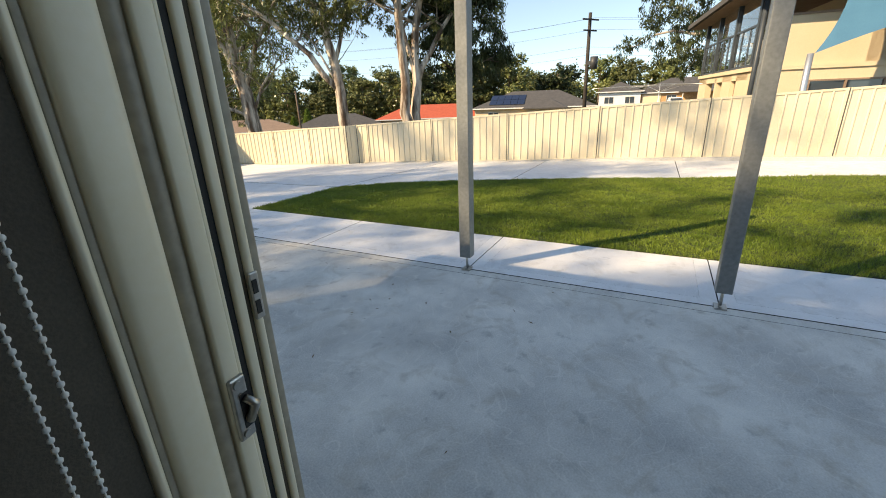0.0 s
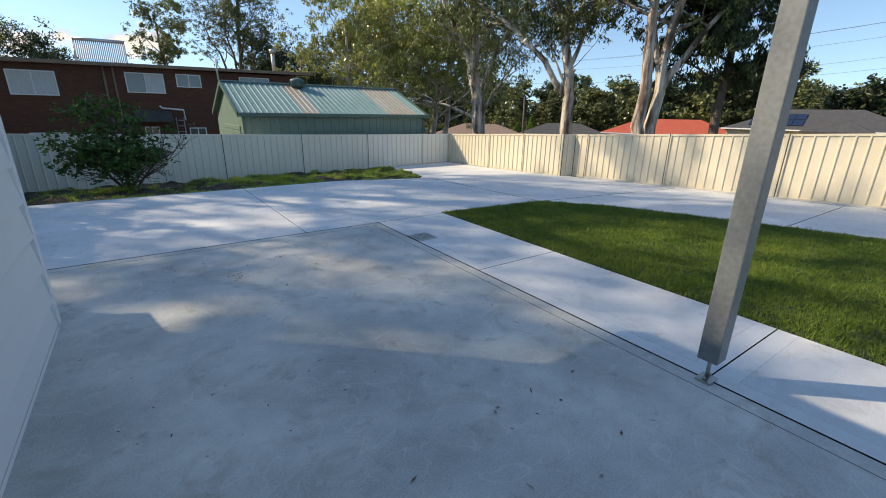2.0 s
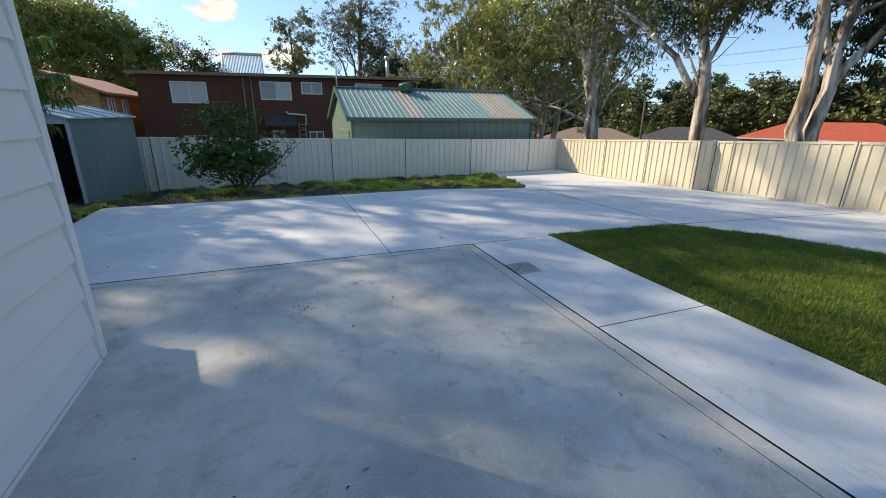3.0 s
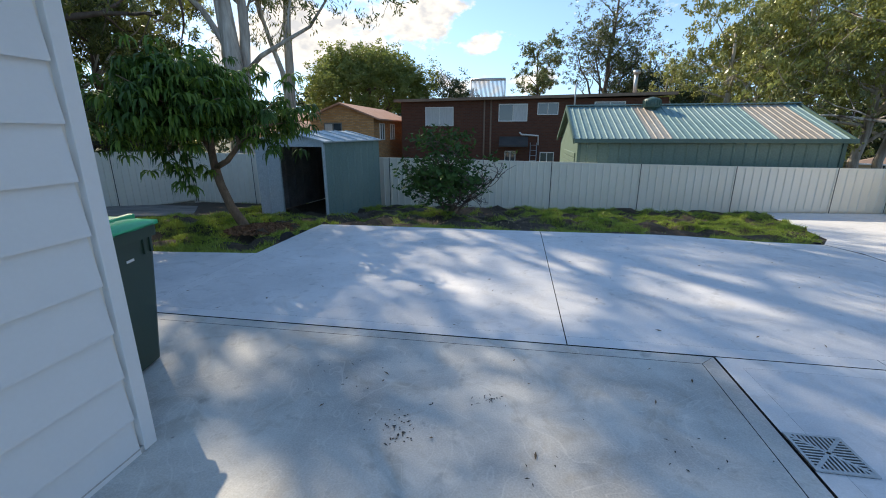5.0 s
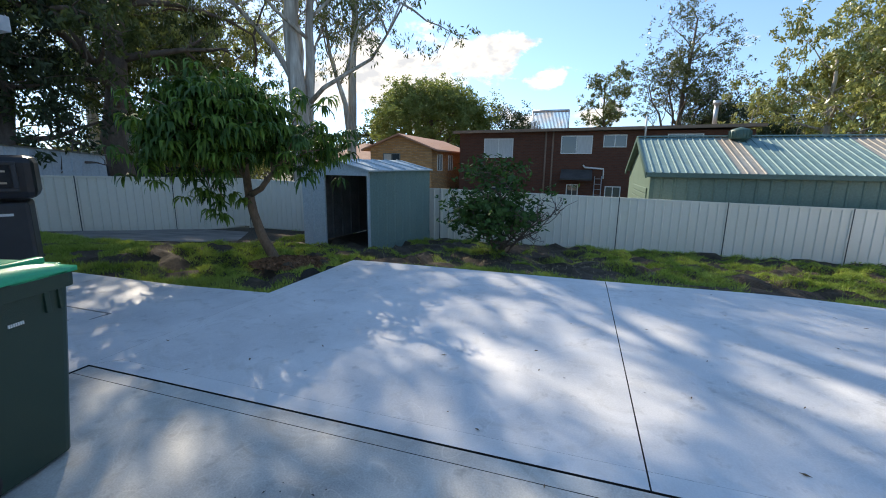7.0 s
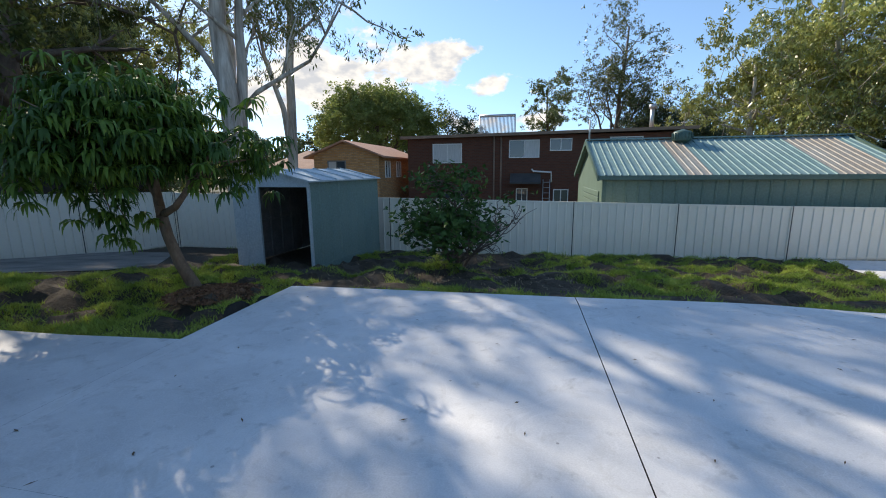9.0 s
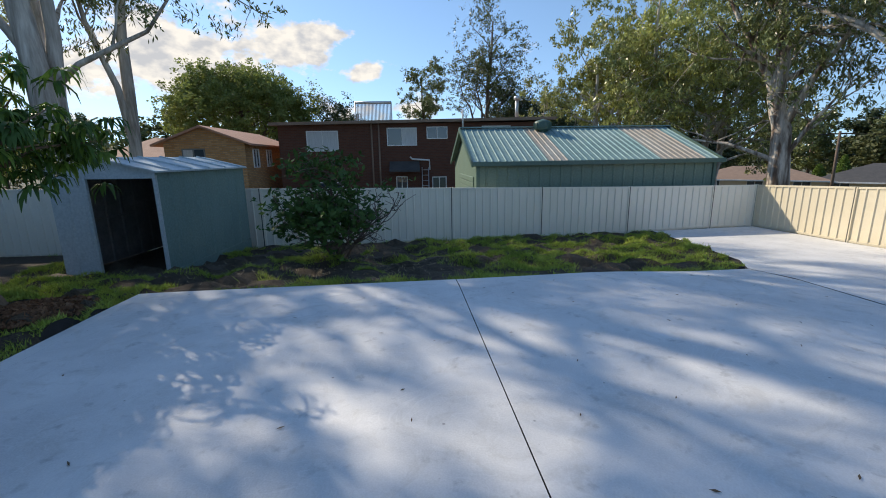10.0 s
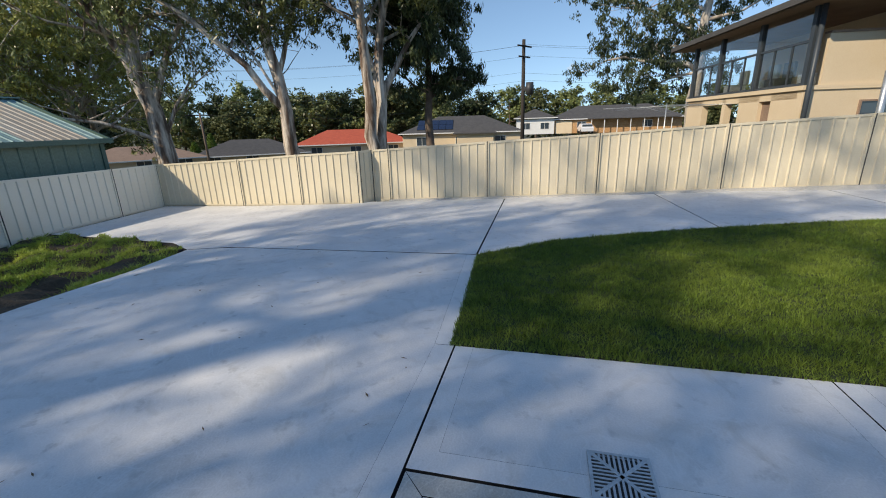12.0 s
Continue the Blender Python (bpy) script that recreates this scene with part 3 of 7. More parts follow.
slab("back_yard_paving", [(-9.35, 10.4), (-8.8, 9.7), (-7.6, 9.05), (-6.4, 9.6), (-5.5, 10.3), (-5.4, 11.3), (-6.4, 12.6), (-7.2, 13.6), (-8.7, 13.4), (-9.1, 12.6)], M_ASPHALT, "worn grey bitumen patch by the side fence", lift=-0.022, thick=0.05)


def inside(px, py, poly):
    res = np.zeros(len(px), bool)
    k = len(poly)
    for i in range(k):
        x0, y0 = poly[i]
        x1, y1 = poly[(i + 1) % k]
        c = ((y0 > py) != (y1 > py)) & (px < (x1 - x0) * (py - y0) / (y1 - y0 + 1e-12) + x0)
        res ^= c
    return res


def blades(name, poly, density, length, width, mat, seed, keep=None, height=None, lean=0.6):
    """Grass blades: one bent triangle pair each, scattered over an outline."""
    rng = np.random.default_rng(seed)
    xs, ys = np.array([p[0] for p in poly]), np.array([p[1] for p in poly])
    n = int((xs.max() - xs.min()) * (ys.max() - ys.min()) * density)
    px, py = rng.uniform(xs.min(), xs.max(), n), rng.uniform(ys.min(), ys.max(), n)
    ok = inside(px, py, poly)
    px, py = px[ok], py[ok]
    if keep is not None:
        k = keep(px, py, rng)
        px, py = px[k], py[k]
    n = len(px)
    pz = np.array([(height or gz)(x, y) for x, y in zip(px, py)])
    base = np.stack([px, py, pz], axis=1)
    ang = rng.uniform(0, 2 * np.pi, n)
    side = np.stack([np.cos(ang), np.sin(ang), np.zeros(n)], axis=1) * width * rng.uniform(0.7, 1.4, (n, 1))
    a2 = rng.uniform(0, 2 * np.pi, n)
    tuft = np.sin(px * 9.1 + 2.0 * np.sin(py * 5.3)) * np.sin(py * 8.3 + 2.0 * np.sin(px * 6.1))
    ln = length * rng.uniform(0.45, 1.25, (n, 1)) * (1.0 + 0.30 * tuft[:, None] + 0.22 * np.sin(px * 23.0 + 3.0 * np.sin(py * 11.0))[:, None] * np.sin(py * 27.0)[:, None])
    tip = np.stack([np.cos(a2) * lean, np.sin(a2) * lean, np.ones(n)], axis=1) * ln * rng.uniform(0.6, 1.0, (n, 1))
    tip[:, :2] *= rng.uniform(0.2, 1.6, (n, 1))
    v = np.stack([base - side, base + side, base + tip], axis=1).reshape(-1, 3)
    return raw_mesh(name, v, np.arange(n * 3).reshape(n, 3), mat)


LAWN = [(4.41, -7), (4.41, 5.55), (6.66, 5.73), (6.97, 5.37), (7.45, 4.84), (7.9, 3.88), (8.35, 2.6), (8.7, 1.38), (9.13, -0.45), (9.84, -2.92), (10.38, -7)]
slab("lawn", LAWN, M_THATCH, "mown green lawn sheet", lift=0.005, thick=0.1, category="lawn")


def lawn_keep(px, py, rng):
    return rng.uniform(0, 1, len(px)) < np.clip(1.15 - 0.09 * np.hypot(px - 2, py - 3.2), 0.28, 1)


tagged(new("lawn_grass", blades("lawn_grass", [(4.395, -7), (4.395, 5.56), (6.665, 5.745), (6.99, 5.385), (7.47, 4.85), (7.92, 3.89), (8.37, 2.6), (8.72, 1.38), (9.15, -0.45), (9.87, -2.92), (10.39, -7)], 15000, 0.041, 0.0032, M_LAWN, 3, lawn_keep)), "short mown green lawn grass, sunlit in patches", "grass", kind="stuff")

# garden bed along the back fence and round the mango tree
BED = [(-9.6, 9.3), (-7.0, 7.32), (-1.19, 7.4), (-1.2, 9.27), (2.43, 9.4), (5.6, 9.65), (6.73, 9.97), (7.33, 10.83), (7.92, 12.5), (8.45, 15.25), (-8.4, 15.25)]


def bed_bump(x, y):
    e = min(1.0, max(0.0, (y - 9.5) / 0.6)) if x > -1.2 else min(1.0, max(0.0, (y - 7.5) / 0.5))
    e *= min(1.0, max(0.0, (x + 5.6) / 1.0))
    return e * (0.21 * noise.noise((x * 2.3, y * 2.9, 0.3)) + 0.06 * noise.noise((x * 5, y * 5.5, 2.1)))


slab("garden_bed", BED, M_SOIL, "dark bare soil bed with patchy turf", step=0.16, lift=-0.035, thick=0.05, category="soil", bump=bed_bump)


def turf_fac(px, py):
    f = np.empty(len(px))
    for i, (x, y) in enumerate(zip(px, py)):
        f[i] = noise.noise((x * 1.15, y * 1.9, 7.7)) + 0.45 * noise.noise((x * 3.4, y * 4.1, 1.7))
    return f


def bed_keep(px, py, rng):
    thin = np.where((px < 2.3) & (px > -2.5) & (py > 9), -0.30, 0.0) + np.where(py > 14.4, -0.2, 0) - np.where((np.hypot(px + 1.95, py - 8.75) < 0.62), 2, 0) - np.where((px > -4.3) & (px < -2.1) & (py > 11.8) & (py < 15.2), 2, 0) + np.where((px < -1.2) & (py < 10.4), 0.25, 0) - np.where((px < -2.9) & (py < 8.15 + 0.25 * np.sin(px * 3.1)), 0.40, 0) - np.where((px < -4.9 - 0.3 * np.sin(py * 2.1)) & (py > 9.5), 1.2, 0)
    return (turf_fac(px, py) + thin + rng.normal(0, 0.08, len(px))) > 0.0


tagged(new("turf_patches", blades("turf_patches", BED, 4200, 0.068, 0.0062, M_TURF, 5, bed_keep, lambda x, y: gz(x, y) - 0.035 + bed_bump(x, y), 0.9)), "patchy rolled turf with gaps of bare soil", "grass", kind="stuff")

WEEDS = [(-7.5, 15.06), (8.2, 15.06), (8.3, 15.25), (-7.5, 15.25)]
tagged(new("weeds", blades("weeds", WEEDS, 1500, 0.15, 0.006, M_TURF, 6, lambda px, py, rng: np.sin(px * 5.3) + np.sin(px * 2.1 + 1.0) + rng.normal(0, 0.4, len(px)) > 0.5, lambda x, y: gz(x, y) - 0.05, 0.5)), "ragged tufts of weed along the foot of the fence", "weeds", kind="stuff")

# ---------------------------------------------------------------- fences
def sheet_panel(bm, p0, p1, lo, hi, pitch=0.197, depth=0.022, flip=1):
    """Ribbed sheet between two plan points; lo and hi: heights at either end."""
    p0, p1 = Vector((*p0, 0)), Vector((*p1, 0))
    run = (p1 - p0).length
    d = (p1 - p0).normalized()
    nrm = Vector((-d.y, d.x, 0)) * flip
    k = max(1, round(run / pitch))
    s = run / k
    prof = [(0.0, 0.0)]
    for i in range(k):
        a = i * s
        prof += [(a + s * 0.76, 0.0), (a + s * 0.82, depth), (a + s * 0.92, depth), (a + s, 0.0)]
    cols = []
    for u, off in prof:
        q = p0 + d * u + nrm * off
        f = u / run
        cols.append((bm.verts.new((q.x, q.y, lo[0] + (lo[1] - lo[0]) * f)), bm.verts.new((q.x, q.y, hi[0] + (hi[1] - hi[0]) * f))))
    for a, b in zip(cols, cols[1:]):
        bm.faces.new((a[0], b[0], b[1], a[1]))


def beam(bm, a, b, w, h):
    """A bar of width w and height h from a to b, its top along the line."""
    a, b = Vector(a), Vector(b)
    d = (b - a)
    side = Vector((-d.y, d.x, 0)).normalized() * w / 2
    up = Vector((0, 0, h))
    v = [bm.verts.new(p + s - u) for p in (a, b) for s in (side, -side) for u in (Vector(), up)]
    for q in ((0, 2, 6, 4), (1, 5, 7, 3), (0, 4, 5, 1), (2, 3, 7, 6), (0, 1, 3, 2), (4, 6, 7, 5)):
        bm.faces.new([v[i] for i in q])


def fence(label, posts, mat, flip=1, gap_post=None):
    """posts: rows of x, y, ground height, top height."""
    f = thing("fence", label, "fence", m=Matrix.Translation((posts[0][0], posts[0][1], posts[0][2])))
    inv = Matrix.Translation((-posts[0][0], -posts[0][1], -posts[0][2]))
    for i, (x, y, lo, hi) in enumerate(posts):
        if i + 1 < len(posts):
            x1, y1, lo1, hi1 = posts[i + 1]
            d = Vector((x1 - x, y1 - y)).normalized() * 0.022
            bm = bmesh.new()
            sheet_panel(bm, (x + d.x, y + d.y), (x1 - d.x, y1 - d.y), (lo - 0.03, lo1 - 0.03), (hi - 0.02, hi1 - 0.02), flip=flip)
            bmesh.ops.transform(bm, matrix=inv, verts=bm.verts)
            ob = part("panel", bm, mat, f)
            md = ob.modifiers.new("thick", 'SOLIDIFY')
            md.thickness = 0.002
            for nm, z0, z1, hh in (("top_rail", hi, hi1, 0.045), ("bottom_rail", lo + 0.05, lo1 + 0.05, 0.05)):
                bm = bmesh.new()
                beam(bm, (x + d.x, y + d.y, z0), (x1 - d.x, y1 - d.y, z1), 0.045 if nm == "top_rail" else 0.038, hh)
                bmesh.ops.transform(bm, matrix=inv, verts=bm.verts)
                part(nm, bm, mat, f)
        d = Vector((posts[min(i + 1, len(posts) - 1)][0] - posts[max(i - 1, 0)][0], posts[min(i + 1, len(posts) - 1)][1] - posts[max(i - 1, 0)][1])).normalized()
        m = inv @ Matrix.Translation((x, y, 0)) @ Matrix.Rotation(math.atan2(d.y, d.x), 4, 'Z')
        bm = bmesh.new()
        for s in (-1, 1):
            box(bm, s * 0.012, s * 0.036, -0.032, 0.032, lo - 0.1, hi + 0.004, m)
        part("post", bm, mat, f)
        # dark strip between the halves paints the post's shadow line
        bm = new_box(-0.012, 0.012, -0.031, 0.031, lo - 0.1, hi, m)
        part("post_seam_shade", bm, M_SEAMSHADE, f)
    return f


back = [(11.42, 0.532), (10.18, 0.538), (7.8, 0.556), (5.4, 0.59), (3.0, 0.63), (0.6, 0.67), (-1.8, 0.71), (-4.2, 0.75), (-6.4, 0.79), (-8.55, 0.83)]
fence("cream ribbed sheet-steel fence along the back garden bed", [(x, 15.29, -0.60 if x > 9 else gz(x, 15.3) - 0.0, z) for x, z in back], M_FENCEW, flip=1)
east = [(11.45, 15.27, -0.585, 0.53), (11.46, 12.71, -0.56, 0.645), (11.49, 11.0, -0.515, 0.74), (11.5, 9.42, -0.46, 0.80)]
fence("sunlit cream ribbed sheet-steel boundary fence beside the drive", east, M_FENCE, flip=-1)
east2 = [(11.5, 9.36, -0.46, 0.80), (11.84, 9.2, -0.45, 0.81)]
fence("short cream sheet-steel return where the fence steps back", east2, M_FENCE, flip=-1)
east3 = [(11.85, 9.16, -0.45, 0.81), (11.85, 8.73, -0.433, 0.83), (11.86, 6.32, -0.34, 0.954), (11.87, 3.9, -0.243, 1.077), (11.9, 1.45, -0.123, 1.21), (11.92, -0.95, -0.03, 1.33), (11.94, -3.35, 0.05, 1.45), (11.96, -5.75, 0.1, 1.57), (11.98, -8.2, 0.15, 1.69)]
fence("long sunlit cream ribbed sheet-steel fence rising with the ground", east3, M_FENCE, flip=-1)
west = [(-8.6, 15.2, -0.72, 0.86), (-9.12, 12.86, -0.68, 0.94), (-9.68, 10.75, -0.64, 1.01), (-10.25, 8.45, -0.6, 1.08), (-10.8, 6.2, -0.56, 1.15)]
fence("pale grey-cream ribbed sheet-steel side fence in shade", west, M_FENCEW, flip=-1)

# low concrete footing strip under the sunlit fence
bm = bmesh.new()
for a, b in zip(east3[1:], east3[2:]):
    beam(bm, (a[0] - 0.09, a[1], a[2] + 0.03), (b[0] - 0.09, b[1], b[2] + 0.03), 0.16, 0.12)
tagged(part("fence_footing", bm, M_KERB), "rough concrete footing strip under the fence", "kerb", kind="structure")


# ---------------------------------------------------------------- the house with the door
WX, NY = 0.36, 4.2       # outer faces of the clad walls
DOOR_N, DOOR_S, DOOR_H = 0.47, -2.35, 2.12
FLOOR = 0.06
bm = bmesh.new()
box(bm, WX - 0.30, WX - 0.02, DOOR_N + 0.0, NY - 0.02, -0.1, 2.42)
box(bm, WX - 0.30, WX - 0.02, -6.5, DOOR_S, -0.1, 2.42)
box(bm, WX - 0.30, WX - 0.02, DOOR_S, DOOR_N, DOOR_H, 2.42)
wall_e = tagged(part("wall_east", bm, M_PLASTER), "white weatherboard house wall with a door opening", "wall", kind="structure")
bm = new_box(-7.5, WX - 0.30, NY - 0.30, NY - 0.02, -0.1, 2.42)
wall_n = tagged(part("wall_north", bm, M_PLASTER), "white weatherboard end wall of the house", "wall", kind="structure")


def board_mesh(length):
    """A lapped cladding board: thick at its foot, thin at its head, running along x."""
    bm = bmesh.new()
    pts = [(0.0, 0.004), (-0.022, 0.004), (-0.024, -0.006), (-0.031, -0.006), (-0.031, 0.004), (-0.004, 0.222), (0.0, 0.222)]
    a = [bm.verts.new((0, y, z)) for y, z in pts]
    b = [bm.verts.new((length, y, z)) for y, z in pts]
    bm.faces.new(a[::-1])
    bm.faces.new(b)
    for i in range(len(pts)):
        j = (i + 1) % len(pts)
        bm.faces.new((a[i], a[j], b[j], b[i]))
    bmesh.ops.recalc_face_normals(bm, faces=bm.faces)
    return finish(bm, "board", M_BOARD)


BOARD = 0.214
rows_n = [0.19 + BOARD * i - BOARD for i in range(11)]
north_board = board_mesh(7.7)
east_board = board_mesh(NY - DOOR_N - 0.16)
east_board_s = board_mesh(6.5 + DOOR_S - 0.06)
east_board_top = board_mesh(DOOR_N - DOOR_S + 0.2)
for z in rows_n:
    o = new("board", north_board)
    o.parent = wall_n
    o.matrix_basis = Matrix.Translation((WX - 0.05, NY - 0.018, z)) @ Matrix.Rotation(math.pi, 4, 'Z')
    o = new("board", east_board)
    o.parent = wall_e
    o.matrix_basis = Matrix.Translation((WX - 0.018, DOOR_N + 0.085, z)) @ Matrix.Rotation(math.pi / 2, 4, 'Z')
    o = new("board", east_board_s)
    o.parent = wall_e
    o.matrix_basis = Matrix.Translation((WX - 0.018, -6.5, z)) @ Matrix.Rotation(math.pi / 2, 4, 'Z')
    if z > DOOR_H:
        o = new("board", east_board_top)
        o.parent = wall_e
        o.matrix_basis = Matrix.Translation((WX - 0.018, DOOR_S - 0.1, z)) @ Matrix.Rotation(math.pi / 2, 4, 'Z')
bm = bmesh.new()
box(bm, WX - 0.05, WX + 0.012, NY - 0.055, NY + 0.012, 0.0, 2.42, bevel=0.003)
tagged(part("corner_trim", bm, M_TRIM), "white corner board of the weatherboard house", "trim", kind="structure")
bm = bmesh.new()
box(bm, WX - 0.03, WX + 0.008, -6.5, DOOR_S - 0.06, -0.06, 0.028)
box(bm, WX - 0.03, WX + 0.008, DOOR_N + 0.08, NY + 0.005, -0.06, 0.028)
box(bm, -7.5, WX - 0.03, NY - 0.03, NY + 0.008, -0.06, 0.028)
tagged(part("wall_base", bm, M_KERB), "rough mortar strip at the foot of the house wall", "trim", kind="structure")

# room behind the door
tagged(part("floor", new_box(-4.2, WX - 0.02, -4.2, 2.6, -0.1, FLOOR), M_CARPET), "dim timber floor inside the door", "floor", kind="structure")
tagged(part("ceiling", new_box(-4.2, WX - 0.30, -4.2, 2.6, 2.36, 2.42), M_PLASTER), "white ceiling of the room", "ceiling", kind="structure")
tagged(part("wall_room_west", new_box(-4.3, -4.2, -4.2, 2.6, -0.1, 2.36), M_PLASTER), "plain inside wall", "wall", kind="structure")
tagged(part("wall_room_south", new_box(-4.3, WX - 0.30, -4.3, -4.2, -0.1, 2.36), M_PLASTER), "plain inside wall", "wall", kind="structure")
tagged(part("wall_room_north", new_box(-4.3, WX - 0.30, 2.6, 2.7, -0.1, 2.36), M_PLASTER), "plain inside wall", "wall", kind="structure")

# roof of the house and the row of steel posts
bm = bmesh.new()
box(bm, -7.6, 0.70, -6.8, 4.52, 2.42, 2.46)
box(bm, 0.66, 0.74, -6.8, 4.54, 2.38, 2.50)
box(bm, -7.6, 0.66, 4.46, 4.54, 2.38, 2.50)
v = [bm.verts.new(p) for p in ((-7.6, -6.8, 2.47), (0.70, -6.8, 2.47), (0.70, 4.52, 2.47), (-7.6, 4.52, 2.47), (-3.4, -3.0, 3.7), (-3.4, 0.6, 3.7))]
for q in ((0, 1, 4), (1, 2, 5, 4), (2, 3, 5), (3, 0, 4, 5)):
    bm.faces.new([v[i] for i in q])
tagged(part("house_roof", bm, M_STEELDARK), "grey metal roof and eaves of the house", "roof", kind="structure")

for y in (1.48, -0.52, -2.52, -4.52):
    po = thing("verandah_post", "grey painted steel post on a bolted stirrup at the patio edge", "post", "posts along the patio edge", Matrix.Translation((3.365, y, 0)))
    part("shaft", new_box(-0.052, 0.052, -0.052, 0.052, 0.13, 2.52, bevel=0.006), M_POST, po)
    bm = bmesh.new()
    tube(bm, [(0, 0, 0.012), (0, 0, 0.15)], [0.011, 0.011], 10)
    part("stirrup_rod", bm, M_CHROME, po)
    pl = part("base_plate", new_box(-0.05, 0.05, -0.04, 0.04, 0.001, 0.012, bevel=0.002), M_CHROME, po)
    for sx in (-1, 1):
        bm = bmesh.new()
        tube(bm, [(sx * 0.034, 0, 0.012), (sx * 0.034, 0, 0.03)], [0.009, 0.008], 6)
        part("bolt", bm, M_CHROME, pl)

# west wing roof beyond the bins
bm = bmesh.new()
box(bm, -9.5, -3.6, 2.0, 6.55, 2.72, 2.80)
box(bm, -9.5, -3.42, 6.55, 6.66, 2.62, 2.76)
box(bm, -3.52, -3.42, 2.0, 6.55, 2.62, 2.76)
box(bm, -9.5, -3.75, 6.2, 6.5, 2.50, 2.60)
tagged(part("wing_eave", bm, M_WATER), "pale grey eave and gutter of the house wing", "eave", kind="structure")
tagged(part("wall_wing", new_box(-9.5, -4.7, 4.25, 6.1, -0.3, 2.6), M_BOARD), "white wall of the house wing", "wall", kind="structure")

# ---------------------------------------------------------------- door frame
frame_t = tagged(thing("door_1", "cream aluminium sliding door frame standing open", "door", m=Matrix.Translation((WX, DOOR_N, FLOOR))), kind="structure")
inv = Matrix.Translation((-WX, -DOOR_N, -FLOOR))


def upright(name, x0, x1, y0, y1, mat, label="", z0=FLOOR, z1=DOOR_H, bevel=0.004):
    bm = bmesh.new()
    box(bm, x0, x1, y0, y1, z0, z1, inv, bevel=bevel)
    return part(name, bm, mat, frame_t, label, smooth=True)


N = DOOR_N
# taupe sections below carry the frame's shade in their colour
upright("outer_jamb", 0.3722, 0.389, N + 0.002, N + 0.08, M_ALUSHADE, "outer edge of the frame with shade painted into its colour", bevel=0.004)
upright("jamb_face", 0.3602, 0.372, N - 0.006, N + 0.08, M_ALU, bevel=0.004)
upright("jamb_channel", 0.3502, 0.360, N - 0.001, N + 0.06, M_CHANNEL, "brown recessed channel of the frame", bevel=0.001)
upright("jamb_lip", 0.3362, 0.350, N - 0.008, N + 0.06, M_ALU, bevel=0.003)
# near-flush black strip stands in for the shadow inside the track gap
upright("track_gap_shade", 0.3262, 0.336, N - 0.002, N + 0.06, M_BLACK, "black strip painted in for the shadow gap of the sliding track", bevel=0.001)
upright("stile_edge", 0.3182, 0.326, N - 0.006, N + 0.06, M_ALU, bevel=0.003)
upright("door_stile", 0.2942, 0.318, N - 0.012, N + 0.06, M_ALU, bevel=0.004)
upright("stile_return", 0.2722, 0.294, N - 0.008, N + 0.06, M_ALUSHADE, "return of the stile, its shade painted in taupe", bevel=0.009)
upright("stile_face", 0.2182, 0.272, N - 0.016, N + 0.06, M_ALU, bevel=0.012)
upright("stile_groove", 0.2112, 0.218, N - 0.008, N + 0.06, M_ALUSHADE, "groove between the sections, its shade painted taupe", bevel=0.001)
upright("door_rail_face", 0.1998, 0.211, N - 0.012, N + 0.06, M_ALU, bevel=0.005)
# blind strip is widened so its dark colour takes in the soft shadow beside it
upright("reveal", 0.02, 0.1995, N - 0.004, N + 0.02, M_BLIND, "dark fabric edge of a roller blind, widened over its cast shadow")
upright("south_jamb", 0.10, 0.372, DOOR_S, DOOR_S + 0.05, M_ALU)
bm = new_box(0.08, 0.372, DOOR_S, N, DOOR_H - 0.06, DOOR_H, inv)
part("head", bm, M_ALU, frame_t)
bm = bmesh.new()
box(bm, 0.10, 0.372, DOOR_S, N, FLOOR - 0.02, FLOOR + 0.03, inv)
part("sill_track", bm, M_ALU, frame_t)
bm = new_box(0.297, 0.320, N - 0.0165, N - 0.008, 1.088, 1.180, inv, bevel=0.003)
strike = part("latch_plate", bm, M_CHROME, frame_t, "worn steel latch plate")
bm = bmesh.new()
tube(bm, [inv @ Vector((0.312, N - 0.020, 1.115)), inv @ Vector((0.320, N - 0.026, 1.138)), inv @ Vector((0.311, N - 0.020, 1.150))], [0.006, 0.007, 0.005], 8)
part("latch_tongue", bm, M_CHROME, strike)
# black box paints the darkness of a slot; the plate is not cut
part("latch_slot", new_box(0.306, 0.3185, N - 0.0172, N - 0.0160, 1.105, 1.155, inv), M_BLACK, strike)
for z in (1.097, 1.170):
    bm = bmesh.new()
    tube(bm, [inv @ Vector((0.307, N - 0.016, z)), inv @ Vector((0.307, N - 0.019, z))], [0.006, 0.0055], 10)
    part("screw", bm, M_CHROME, strike)
bm = new_box(0.359, 0.373, N - 0.009, N - 0.004, 1.232, 1.297, inv, bevel=0.002)
keep = part("keeper_plate", bm, M_CHROME, frame_t, "slotted steel keeper plate")
# slots are black boxes on the plate, their inner shade given as colour
for z in (1.250, 1.278):
    bm = new_box(0.361, 0.368, N - 0.0105, N - 0.0085, z - 0.009, z + 0.009, inv)
    part("keeper_slot", bm, M_BLACK, keep)

# bead chains of the roller blind
bead = bmesh.new()
bmesh.ops.create_uvsphere(bead, u_segments=8, v_segments=6, radius=0.0024)
bead_me = finish(bead, "bead", M_WHITE, True)
